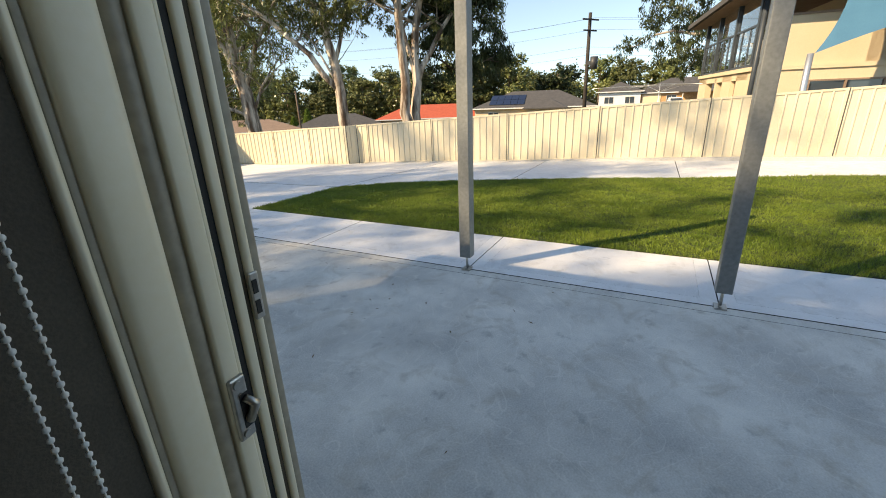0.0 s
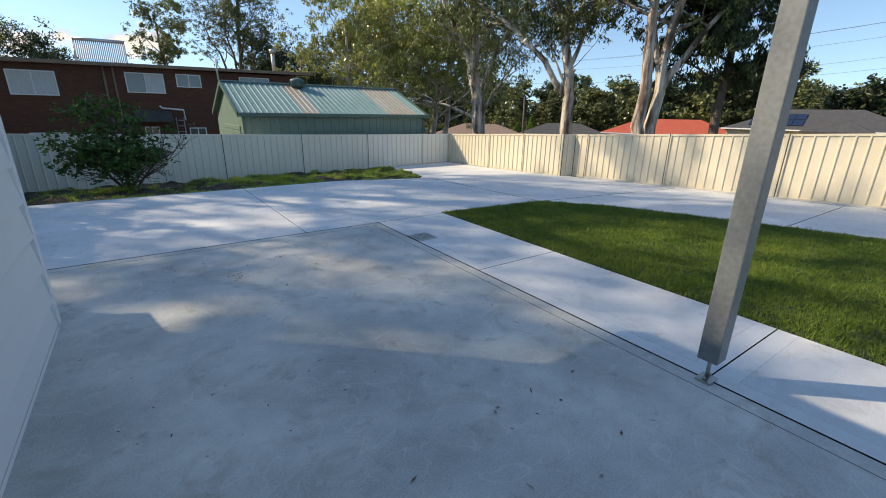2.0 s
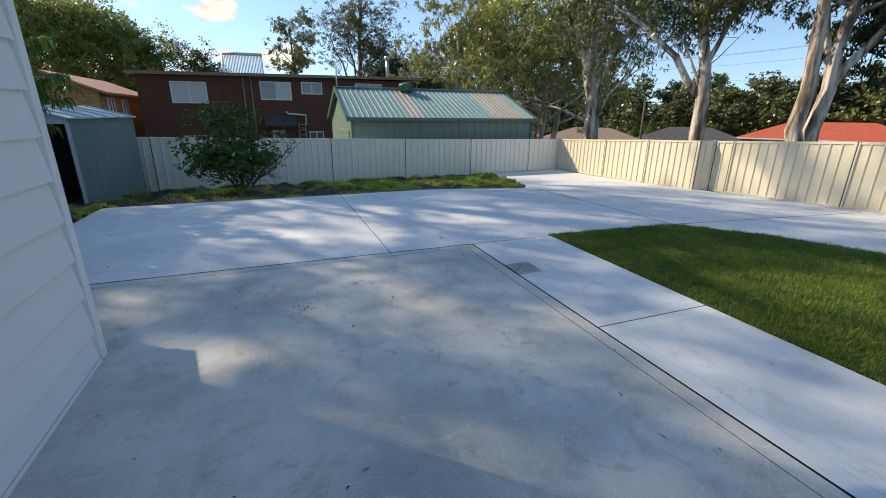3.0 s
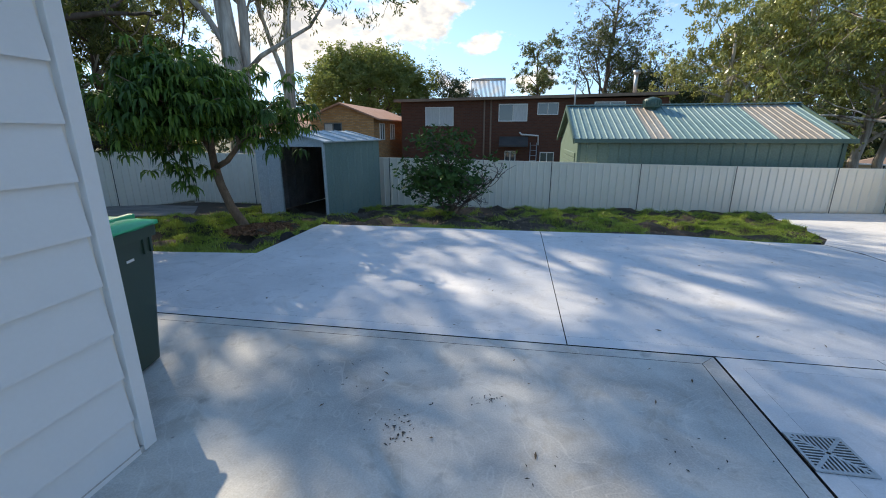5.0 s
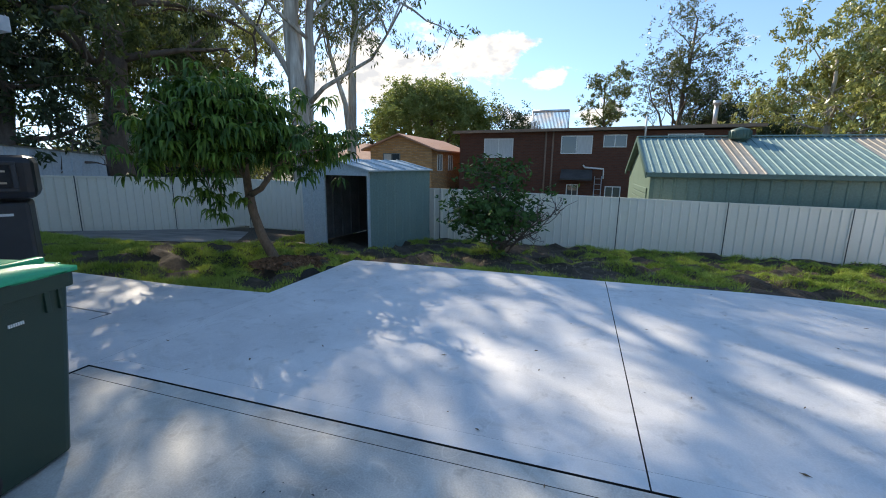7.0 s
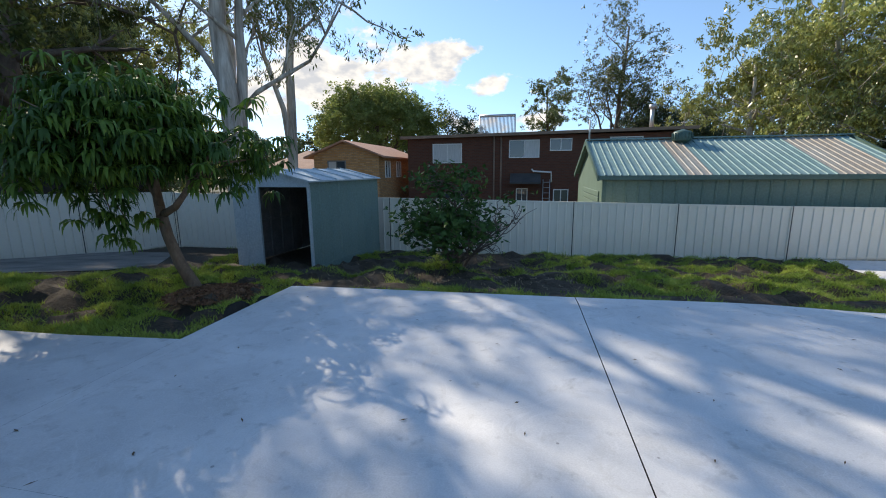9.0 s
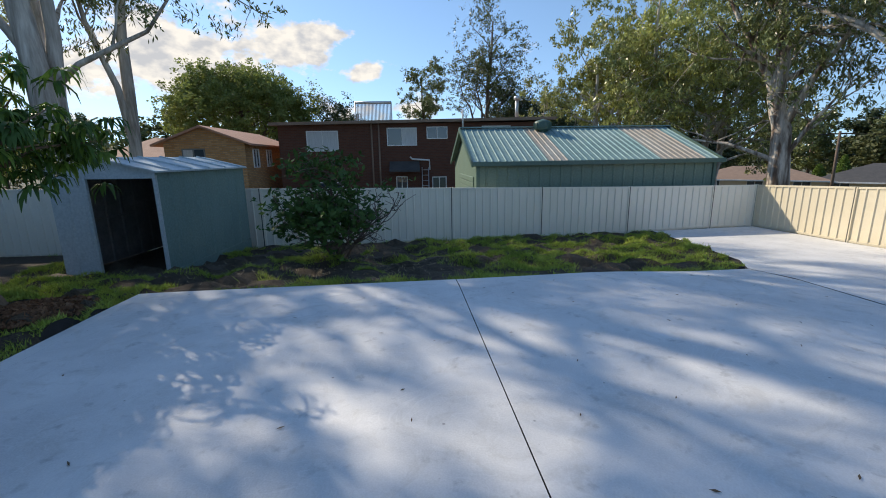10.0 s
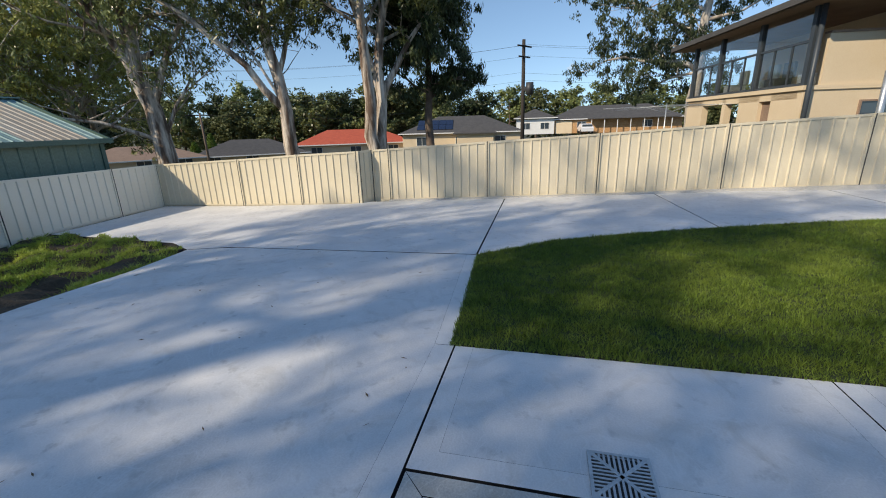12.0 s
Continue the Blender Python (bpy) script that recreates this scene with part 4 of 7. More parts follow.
for cx, cy in ((0.132, N - 0.11), (0.117, N - 0.11)):
    ch = thing("blind_chain", "white bead chain hanging from a roller blind", "blind chain", "blind chains", Matrix.Translation((cx, cy, 0.75)))
    bm = bmesh.new()
    tube(bm, [(0, 0, 0), (0, 0, 1.25)], [0.0007, 0.0007], 5)
    part("cord", bm, M_WHITE, ch)
    for i in range(140):
        b = new("bead", bead_me)
        b.parent = ch
        b.location = (0, 0, i * 0.0085 + 0.004)


# ---------------------------------------------------------------- buildings next door
def window(parent, m, w, h, frame_mat=M_WHITE, lights=2, inner=None, depth=0.06):
    """A window unit in its own plane: x across, z up, y out of the wall towards the viewer (minus)."""
    bm = bmesh.new()
    t = 0.05
    for a in ((0, w, 0, t), (0, w, h - t, h), (0, t, t, h - t), (w - t, w, t, h - t)):
        box(bm, a[0], a[1], -depth, 0.02, a[2], a[3], m)
    for i in range(1, lights):
        box(bm, w * i / lights - t / 2, w * i / lights + t / 2, -depth, 0.02, t, h - t, m)
    win = part("window", bm, frame_mat, parent)
    for i in range(lights):
        bm = new_box(w * i / lights + t * 0.6, w * (i + 1) / lights - t * 0.6, -0.012, 0.0, t, h - t, m)
        part("pane", bm, inner[i] if inner else M_GLASS, win)
    return win


def gable_roof(bm, x0, x1, y0, y1, ze, zr, along='x', thick=0.08):
    """Two roof planes with thickness."""
    if along == 'x':
        ym = (y0 + y1) / 2
        pts = [((x0, y0, ze), (x1, y0, ze), (x1, ym, zr), (x0, ym, zr)), ((x0, ym, zr), (x1, ym, zr), (x1, y1, ze), (x0, y1, ze))]
    else:
        xm = (x0 + x1) / 2
        pts = [((x0, y1, ze), (x0, y0, ze), (xm, y0, zr), (xm, y1, zr)), ((xm, y1, zr), (xm, y0, zr), (x1, y0, ze), (x1, y1, ze))]
    for q in pts:
        top = [bm.verts.new(p) for p in q]
        low = [bm.verts.new((p[0], p[1], p[2] - thick)) for p in q]
        bm.faces.new(top)
        bm.faces.new(low[::-1])
        for i in range(4):
            j = (i + 1) % 4
            bm.faces.new((low[i], low[j], top[j], top[i]))


def hip_roof(bm, x0, x1, y0, y1, ze, zr):
    w, d = x1 - x0, y1 - y0
    if w >= d:
        r = [((x0 + d / 2), (y0 + y1) / 2, zr), ((x1 - d / 2), (y0 + y1) / 2, zr)]
        fs = ((0, 1, 5, 4), (1, 2, 5), (2, 3, 4, 5), (3, 0, 4))
    else:
        r = [((x0 + x1) / 2, y0 + w / 2, zr), ((x0 + x1) / 2, y1 - w / 2, zr)]
        fs = ((0, 1, 4), (1, 2, 5, 4), (2, 3, 5), (3, 0, 4, 5))
    v = [bm.verts.new(p) for p in ((x0, y0, ze), (x1, y0, ze), (x1, y1, ze), (x0, y1, ze), *r)]
    for q in fs:
        bm.faces.new([v[i] for i in q])
    low = [bm.verts.new((p.co.x, p.co.y, ze - 0.15)) for p in v[:4]]
    bm.faces.new(low[::-1])
    for i in range(4):
        j = (i + 1) % 4
        bm.faces.new((low[i], low[j], v[j], v[i]))


# green steel garage behind the back fence
GX0, GX1, GY0, GY1, GZE, GZR, GB = 3.78, 10.7, 15.98, 21.3, 1.27, 2.30, -1.35
gar = thing("garage", "green sheet-steel garage with a weathered ribbed metal roof behind the fence", "garage", m=Matrix.Translation((GX0, GY0, GB)))
inv = Matrix.Translation((-GX0, -GY0, -GB))
bm = bmesh.new()
sheet_panel(bm, (GX0, GY0), (GX1, GY0), (GB, GB), (GZE, GZE), pitch=0.30, depth=0.02, flip=-1)
bmesh.ops.transform(bm, matrix=inv, verts=bm.verts)
part("front_wall", bm, M_GREENWALL, gar)
for x, nm in ((GX0, "gable_wall"), (GX1, "gable_wall")):
    bm = bmesh.new()
    ym = (GY0 + GY1) / 2
    v = [bm.verts.new(inv @ Vector(p)) for p in ((x, GY0, GB), (x, GY1, GB), (x, GY1, GZE), (x, ym, GZR - 0.05), (x, GY0, GZE))]
    bm.faces.new(v)
    part(nm, bm, M_GREENWALL, gar)
bm = new_box(GX0, GX1, GY1 - 0.02, GY1, GB, GZE, inv)
part("back_wall", bm, M_GREENWALL, gar)
ym = (GY0 + GY1) / 2
pitch = 0.19
nrib = int((GX1 - GX0 + 0.2) / pitch)
for face, (ya, za, yb, zb) in enumerate(((GY0 - 0.12, GZE - 0.02, ym, GZR), (GY1 + 0.12, GZE - 0.02, ym, GZR))):
    for lo, hi, mt in ((0, 11, 0), (11, 14, 1), (14, 28, 0), (28, 35, 1), (35, nrib, 0)):
        bm = bmesh.new()
        x0 = GX0 - 0.13
        for i in range(lo, hi):
            a = x0 + i * pitch
            prof = [(a, 0), (a + pitch * 0.74, 0), (a + pitch * 0.80, 0.024), (a + pitch * 0.94, 0.024), (a + pitch, 0)]
            col = [(bm.verts.new(inv @ Vector((px, ya, za + pz))), bm.verts.new(inv @ Vector((px, yb, zb + pz)))) for px, pz in prof]
            for c, d in zip(col, col[1:]):
                bm.faces.new((c[0], d[0], d[1], c[1]))
        bmesh.ops.remove_doubles(bm, verts=bm.verts, dist=0.001)
        part("roof_sheet", bm, M_TANROOF if mt else M_GREENROOF, gar, "rust-tan replacement roof sheets" if mt else "")
bm = bmesh.new()
beam(bm, inv @ Vector((GX0 - 0.14, ym, GZR + 0.05)), inv @ Vector((GX1 + 0.14, ym, GZR + 0.05)), 0.22, 0.03)
part("ridge_cap", bm, M_GREENROOF, gar)
bm = bmesh.new()
box(bm, GX0 - 0.14, GX1 + 0.14, GY0 - 0.20, GY0 - 0.09, GZE - 0.13, GZE - 0.01, inv, bevel=0.01)
part("gutter", bm, M_GREENTRIM, gar)
for x in (GX0 - 0.14, GX1 + 0.10):
    bm = bmesh.new()
    for ya in (GY0 - 0.12, GY1 + 0.12):
        beam(bm, inv @ Vector((x, ya, GZE + 0.0)), inv @ Vector((x, ym, GZR + 0.04)), 0.05, 0.15)
    part("barge_board", bm, M_GREENTRIM, gar)
for x in (GX0 + 0.03, GX1 - 0.06):
    bm = new_box(x - 0.05, x + 0.05, GY0 - 0.04, GY0 + 0.05, GB, GZE, inv)
    part("corner_flashing", bm, M_GREENTRIM, gar)
bm = bmesh.new()
for k in range(13):
    z = GB + 0.05 + k * 0.165
    box(bm, GX0 - 0.035, GX0 - 0.005, GY0 + 0.5, GY0 + 3.6, z, z + 0.15, inv, bevel=0.012)
part("roller_door", bm, M_GREENWALL, gar)
bm = bmesh.new()
vx, vy = 6.33, 18.35
tube(bm, [inv @ Vector((vx, vy, z)) for z in (2.02, 2.22, 2.22, 2.25, 2.45, 2.50, 2.56)], [0.15, 0.15, 0.24, 0.27, 0.27, 0.22, 0.02], 18)
for k in range(18):
    a = k * math.pi / 9
    box(bm, -0.004, 0.004, 0.255, 0.29, 2.26, 2.45, inv @ Matrix.Translation((vx, vy, 0)) @ Matrix.Rotation(a, 4, 'Z'))
part("roof_ventilator", bm, M_GREENTRIM, gar, "dark green turbine ventilator")

# dark brick two-storey house
HB = -2.4
hx0, hx1, hy0, hy1 = -5.2, 10.2, 29.25, 37.0
hs = thing("brick_house", "dark brown brick two-storey house with a flat metal roof", "house", m=Matrix.Translation((hx0, hy0, HB)))
inv = Matrix.Translation((-hx0, -hy0, -HB))
bm = bmesh.new()
box(bm, hx0, hx1, hy0, hy1, HB, 3.32, inv)
part("wall", bm, M_DARKBRICK, hs)
bm = bmesh.new()
v = [(hx0 - 0.35, hy0 - 0.45, 3.38), (hx1 + 0.3, hy0 - 0.45, 3.58), (hx1 + 0.3, hy1, 3.95), (hx0 - 0.35, hy1, 3.75)]
lowv = [bm.verts.new(inv @ Vector((p[0], p[1], p[2] - 0.16))) for p in v]
topv = [bm.verts.new(inv @ Vector(p)) for p in v]
bm.faces.new(topv)
bm.faces.new(lowv[::-1])
for i in range(4):
    bm.faces.new((lowv[i], lowv[(i + 1) % 4], topv[(i + 1) % 4], topv[i]))
part("roof", bm, M_TILEBROWN, hs)
cur = [M_CURTAIN, M_CURTAIN]
for x, z, w, h, lights, inner in ((-3.67, 1.82, 1.75, 1.12, 2, cur), (0.8, 2.07, 1.7, 1.0, 2, [M_GLASS, M_CURTAIN]), (3.06, 2.43, 1.2, 0.68, 2, None), (6.24, 2.35, 1.68, 0.78, 2, None), (1.24, -0.7, 0.66, 1.06, 2, None), (3.33, -0.7, 0.84, 1.0, 2, None), (-3.4, -1.0, 1.6, 1.1, 2, None)):
    window(hs, inv @ Matrix.Translation((x, hy0, z)), w, h, lights=lights, inner=inner)
bm = bmesh.new()
for x in (-0.05, 0.35):
    tube(bm, [inv @ Vector((x, hy0 - 0.06, 3.3)), inv @ Vector((x, hy0 - 0.06, -2.0))], [0.05, 0.05], 8)
part("downpipe", bm, M_TILEBROWN, hs)
bm = bmesh.new()
tube(bm, [inv @ Vector(p) for p in ((2.08, hy0 - 0.1, 1.45), (2.2, hy0 - 0.1, 1.32), (3.18, hy0 - 0.1, 1.25), (3.2, hy0 - 0.1, 0.7))], [0.05] * 4, 8)
part("waste_pipe", bm, M_WHITE, hs, "white plastic waste pipe")
bm = bmesh.new()
tube(bm, [inv @ Vector((5.08, hy0 - 0.5, 2.9)), inv @ Vector((5.08, hy0 - 0.5, 4.0))], [0.05, 0.05], 8)
part("vent_pipe", bm, M_WHITE, hs)
bm = bmesh.new()
v = [bm.verts.new(inv @ Vector(p)) for p in ((0.9, hy0 - 0.9, 0.72), (2.6, hy0 - 0.9, 0.72), (2.6, hy0, 1.2), (0.9, hy0, 1.2), (0.9, hy0 - 0.9, 0.62), (2.6, hy0 - 0.9, 0.62), (2.6, hy0, 1.1), (0.9, hy0, 1.1))]
for q in ((0, 1, 2, 3), (7, 6, 5, 4), (0, 4, 5, 1), (1, 5, 6, 2), (3, 7, 4, 0)):
    bm.faces.new([v[i] for i in q])
part("awning", bm, M_TILEGREY, hs)
bm = bmesh.new()
for x in (2.75, 3.12):
    tube(bm, [inv @ Vector((x, hy0 - 0.35, -2.2)), inv @ Vector((x, hy0 - 0.12, 0.85))], [0.025, 0.025], 6)
for k in range(10):
    z = -2.0 + k * 0.3
    y = hy0 - 0.35 + 0.23 * (z + 2.2) / 3.05
    tube(bm, [inv @ Vector((2.75, y, z)), inv @ Vector((3.12, y, z))], [0.018, 0.018], 6)
part("ladder", bm, M_GALV, hs, "aluminium ladder leaning on the wall")
bm = bmesh.new()
tube(bm, [inv @ Vector((9.0, 32, 3.6)), inv @ Vector((9.0, 32, 4.9))], [0.12, 0.12], 10)
tube(bm, [inv @ Vector((9.0, 32, 4.9)), inv @ Vector((9.0, 32, 5.1))], [0.22, 0.2], 10)
part("flue", bm, M_GALV, hs)

rack = thing("roof_water_heater", "evacuated-tube solar water heater standing on the roof", "solar heater", m=Matrix.Translation((-1.15, 31.4, 3.45)))
bm = bmesh.new()
tube(bm, [(0, 0.25, 1.27), (2.2, 0.25, 1.27)], [0.09, 0.09], 10)
part("header_tank", bm, M_GALV, rack)
for i in range(26):
    bm = bmesh.new()
    x = 0.06 + i * 0.083
    tube(bm, [(x, -0.25, 0.0), (x, 0.22, 1.22)], [0.026, 0.026], 6)
    part("tube", bm, M_WATER, rack)
for x in (0.0, 2.2):
    bm = bmesh.new()
    tube(bm, [(x, -0.3, 0), (x, 0.25, 1.3), (x, 0.7, 0.1)], [0.025, 0.025, 0.025], 6)
    part("stand", bm, M_GALV, rack)

# orange brick gabled house
ob_h = thing("orange_brick_house", "orange brick gabled house with a terracotta tile roof", "house", m=Matrix.Translation((-8.2, 27.0, -2.2)))
inv = Matrix.Translation((8.2, -27.0, 2.2))
bm = bmesh.new()
v0 = [bm.verts.new(inv @ Vector(p)) for p in ((-10.15, 27, -2.2), (-6.25, 27, -2.2), (-6.25, 27, 2.3), (-8.2, 27, 3.02), (-10.15, 27, 2.3))]
v1 = [bm.verts.new(inv @ Vector(p)) for p in ((-10.15, 35, -2.2), (-6.25, 35, -2.2), (-6.25, 35, 2.3), (-8.2, 35, 3.02), (-10.15, 35, 2.3))]
bm.faces.new(v0)
bm.faces.new(v1[::-1])
for i in range(5):
    j = (i + 1) % 5
    bm.faces.new((v0[j], v0[i], v1[i], v1[j]))
part("wall", bm, M_ORANGEBRICK, ob_h)
bm = bmesh.new()
gable_roof(bm, -10.6, -5.8, 26.65, 35.3, 2.22, 3.12, 'y', 0.10)
bmesh.ops.transform(bm, matrix=inv, verts=bm.verts)
part("roof", bm, M_TILEPINK, ob_h)
window(ob_h, inv @ Matrix.Translation((-9.3, 27.0, 1.25)), 1.1, 0.75, frame_mat=M_STEELDARK, inner=[M_CURTAIN, M_GLASS])
for y in (28.0, 30.2):
    window(ob_h, inv @ Matrix.Translation((-6.25, y, 1.0)) @ Matrix.Rotation(math.pi / 2, 4, 'Z'), 0.9, 1.0)
ob2 = thing("tiled_house", "pale house with a pink terracotta roof among trees", "house", m=Matrix.Translation((-17, 36, -2.2)))
bm = new_box(-3.0, 3.0, 0, 7, 0, 3.6)
part("wall", bm, M_CREAMBRICK, ob2)
bm = bmesh.new()
hip_roof(bm, -3.5, 3.5, -0.5, 7.5, 3.6, 5.4)
part("roof", bm, M_TILEPINK, ob2)


def cottage(name, label, cx, cy, w, d, base, wall_h, rise, wall_mat, roof_mat, yaw=0.0, hip=True, windows=3):
    """A single-storey house: walls, roof with eaves, a row of windows on the side towards the yard (-y, before turning)."""
    t = thing(name, label, "house", m=Matrix.Translation((cx, cy, base)) @ Matrix.Rotation(radians(yaw), 4, 'Z'))
    part("wall", new_box(-w / 2, w / 2, -d / 2, d / 2, 0, wall_h), wall_mat, t)
    bm = bmesh.new()
    if hip:
        hip_roof(bm, -w / 2 - 0.5, w / 2 + 0.5, -d / 2 - 0.5, d / 2 + 0.5, wall_h, wall_h + rise)
    else:
        gable_roof(bm, -w / 2 - 0.5, w / 2 + 0.5, -d / 2 - 0.5, d / 2 + 0.5, wall_h, wall_h + rise)
    part("roof", bm, roof_mat, t)
    bm = new_box(-w / 2 - 0.56, w / 2 + 0.56, -d / 2 - 0.62, -d / 2 - 0.5, wall_h - 0.14, wall_h + 0.0)
    part("gutter", bm, M_WHITE, t)
    for i in range(windows):
        window(t, Matrix.Translation((-w / 2 + w * (i + 0.5) / windows - 0.8, -d / 2, 0.9)), 1.6, 1.2)
    return t


# roofs beyond the boundary, turned towards the yard
red = cottage("red_roof_house", "low house with a bright red tiled roof", 66, 35, 17, 9, -3.6, 2.5, 2.0, M_CREAMBRICK, M_TILERED, -63)
cottage("brown_roof_house", "low house with a brown tiled roof behind the trees", 46, 55, 13, 8, -4.0, 2.2, 1.5, M_CREAMBRICK, M_TILEBROWN, -40)
cottage("grey_roof_house", "low house with a dark grey tiled roof", 56, 46.5, 14, 9, -4.1, 2.2, 1.9, M_CREAMBRICK, M_TILEGREY, -52)
sol = cottage("solar_roof_house", "cream house with solar panels on a grey tiled roof", 68.5, 18.0, 17, 10, -2.6, 2.7, 2.3, M_CREAMBRICK, M_TILEGREY, -80)
bm = bmesh.new()
hip_roof(bm, -1.0, 5.0, -8.5, -3.0, 2.65, 4.0)
part("porch_roof", bm, M_TILEGREY, sol)
part("porch_wall", new_box(-0.5, 4.5, -8.0, -5.0, 0, 2.6), M_CREAMBRICK, sol)
for i in range(5):
    for j in range(2):
        bm = bmesh.new()
        m = Matrix.Translation((-6.4 + i * 1.05, -4.6 + j * 1.6, 3.10 + j * 0.67)) @ Matrix.Rotation(math.atan2(2.3, 5.5), 4, 'X')
        box(bm, 0, 1.0, 0, 1.65, 0.03, 0.07, m)
        part("solar_panel", bm, M_SOLAR, sol)
long_h = cottage("long_roof_house", "long brick house with a charcoal roof and a garage", 92, -6.9, 22.5, 10, -1.1, 2.6, 2.4, M_ORANGEBRICK, M_TILEGREY, -92, windows=2)
bm = new_box(-10.3, -7.3, -5.12, -5.0, 0, 2.3)
part("garage_door", bm, M_CREAMBRICK, long_h)
for i in range(7):
    part("verandah_post", new_box(-4.0 + i * 2.2, -3.88 + i * 2.2, -6.6, -6.48, 0, 2.5), M_WHITE, long_h)
part("verandah_roof", new_box(-4.6, 10.6, -6.9, -4.9, 2.5, 2.6), M_TILEGREY, long_h)
cottage("white_house", "white weatherboard house beyond the street", 90, 7.6, 7, 7, -1.1, 3.0, 1.7, M_WHITE, M_TILEGREY, -85, windows=2)

# parked white car by the long house
car = thing("car", "white hatchback parked beside the brick house", "car", m=Matrix.Translation((84.5, -1.6, -1.1)) @ Matrix.Rotation(radians(5), 4, 'Z') @ Matrix.Scale(1.2, 4))
bm = bmesh.new()
prof = [(-2.0, 0.35), (-2.05, 0.8), (-1.7, 0.95), (-1.1, 1.4), (0.6, 1.45), (1.3, 0.98), (2.0, 0.85), (2.1, 0.4)]
for s in (-0.85, 0.85):
    [bm.verts.new((x, s * (0.86 if z > 1.2 else 1.0), z)) for x, z in prof]
bm.verts.ensure_lookup_table()
k = len(prof)
bm.faces.new([bm.verts[i] for i in range(k)])
bm.faces.new([bm.verts[k + i] for i in range(k)][::-1])
for i in range(k):
    j = (i + 1) % k
    bm.faces.new((bm.verts[j], bm.verts[i], bm.verts[k + i], bm.verts[k + j]))
bmesh.ops.recalc_face_normals(bm, faces=bm.faces)
part("body", bm, M_CAR, car)
part("windscreen", new_box(-1.62, -1.16, -0.7, 0.7, 0.98, 1.33, None), M_GLASS, car)
for x in (-1.3, 1.35):
    for s in (-0.8, 0.8):
        bm = bmesh.new()
        tube(bm, [(x, s - 0.1, 0.31), (x, s + 0.1, 0.31)], [0.31, 0.31], 16)
        part("wheel", bm, M_BLACK, car)

# cream two-storey house beyond the sunlit fence
cr = thing("cream_house", "cream rendered two-storey house with a glazed upper verandah", "house", m=Matrix.Translation((17.5, -2.4, -0.6)) @ Matrix.Rotation(radians(7), 4, 'Z'))
cw = bmesh.new()
box(cw, -0.05, 7.7, -8.1, -2.3, 0, 2.62)
box(cw, -0.05, 0.22, -2.3, 0.05, 0, 2.62)
for x0, x1 in ((0.22, 1.45), (2.1, 3.35), (4.3, 4.55), (6.2, 7.7)):
    box(cw, x0, x1, -0.2, 0.05, 0, 2.62)
box(cw, 0.22, 7.7, -0.2, 0.05, 2.38, 2.619)
box(cw, 1.45, 2.1, -0.2, 0.05, 0, 1.4)
box(cw, -0.05, 7.7, -8.1, -2.8, 2.62, 5.0)
part("wall", cw, M_CREAMBRICK, cr)
part("floor_band", new_box(-0.10, 7.8, -8.15, 0.12, 2.62, 2.75), M_CREAMBRICK, cr)
part("side_parapet", new_box(-0.05, 0.15, -8.1, -0.35, 2.75, 4.14), M_CREAMBRICK, cr)
part("parapet_rail", new_box(-0.09, 0.19, -8.1, -0.35, 4.142, 4.2), M_TILEBROWN, cr)
part("lower_window", new_box(1.45, 2.1, -0.12, -0.08, 1.4, 2.38), M_TILEBROWN, cr, "brown framed lower window")
part("eave", new_box(-0.95, 8.6, -9.1, 0.6, 4.96, 5.02), M_CREAMBRICK, cr)
bm = bmesh.new()
box(bm, -1.02, 8.7, 0.6, 0.72, 4.92, 5.1)
box(bm, -1.08, -0.95, -9.1, 0.72, 4.92, 5.1)
part("gutter", bm, M_TILEGREY, cr)
bm = bmesh.new()
hip_roof(bm, -0.95, 8.6, -9.1, 0.6, 5.03, 6.5)
part("roof", bm, M_TILEBROWN, cr)
bm = bmesh.new()
bays = (0.05, 2.6, 5.2, 7.5)
for x in bays:
    box(bm, x - 0.08, x + 0.08, -0.08, 0.08, 2.75, 4.95)
for x0, x1 in zip(bays, bays[1:]):
    for z in (2.80, 3.98, 4.92):
        box(bm, x0 + 0.08, x1 - 0.08, -0.04, 0.04, z - 0.035, z + 0.035)
    for k in (1, 2):
        x = x0 + (x1 - x0) * k / 3
        box(bm, x - 0.025, x + 0.025, -0.03, 0.03, 2.835, 3.945)
vf = part("verandah_frame", bm, M_DARKBLUE, cr, "dark blue-grey glazing frame")
for x0, x1 in zip(bays, bays[1:]):
    part("pane", new_box(x0 + 0.09, x1 - 0.09, -0.006, 0.006, 4.02, 4.88), M_PANE, vf)
    for k in range(3):
        w3 = (x1 - x0) / 3
        part("pane", new_box(x0 + w3 * k + (0.085 if k == 0 else 0.03), x0 + w3 * (k + 1) - (0.085 if k == 2 else 0.03), -0.006, 0.006, 2.84, 3.94), M_PANE, vf)
for x, mt in ((1.6, M_WHITE), (3.4, M_STEELDARK), (4.3, M_SHEDPALE), (6.3, M_WHITE)):
    bm = bmesh.new()
    box(bm, x - 0.3, x + 0.3, -1.5, -0.9, 2.76, 3.2, bevel=0.03)
    box(bm, x - 0.3, x + 0.3, -1.6, -1.48, 3.2, 3.75, bevel=0.03)
    part("verandah_seat", bm, mt, cr)
bm = bmesh.new()
tube(bm, [(-0.16, 0.0, 0), (-0.16, 0.0, 4.95)], [0.07, 0.07], 10)
part("corner_column", bm, M_DARKBLUE, cr)
window(cr, Matrix.Translation((-0.05, -1.5, 1.5)) @ Matrix.Rotation(-math.pi / 2, 4, 'Z'), 1.9, 0.8, frame_mat=M_TILEBROWN)

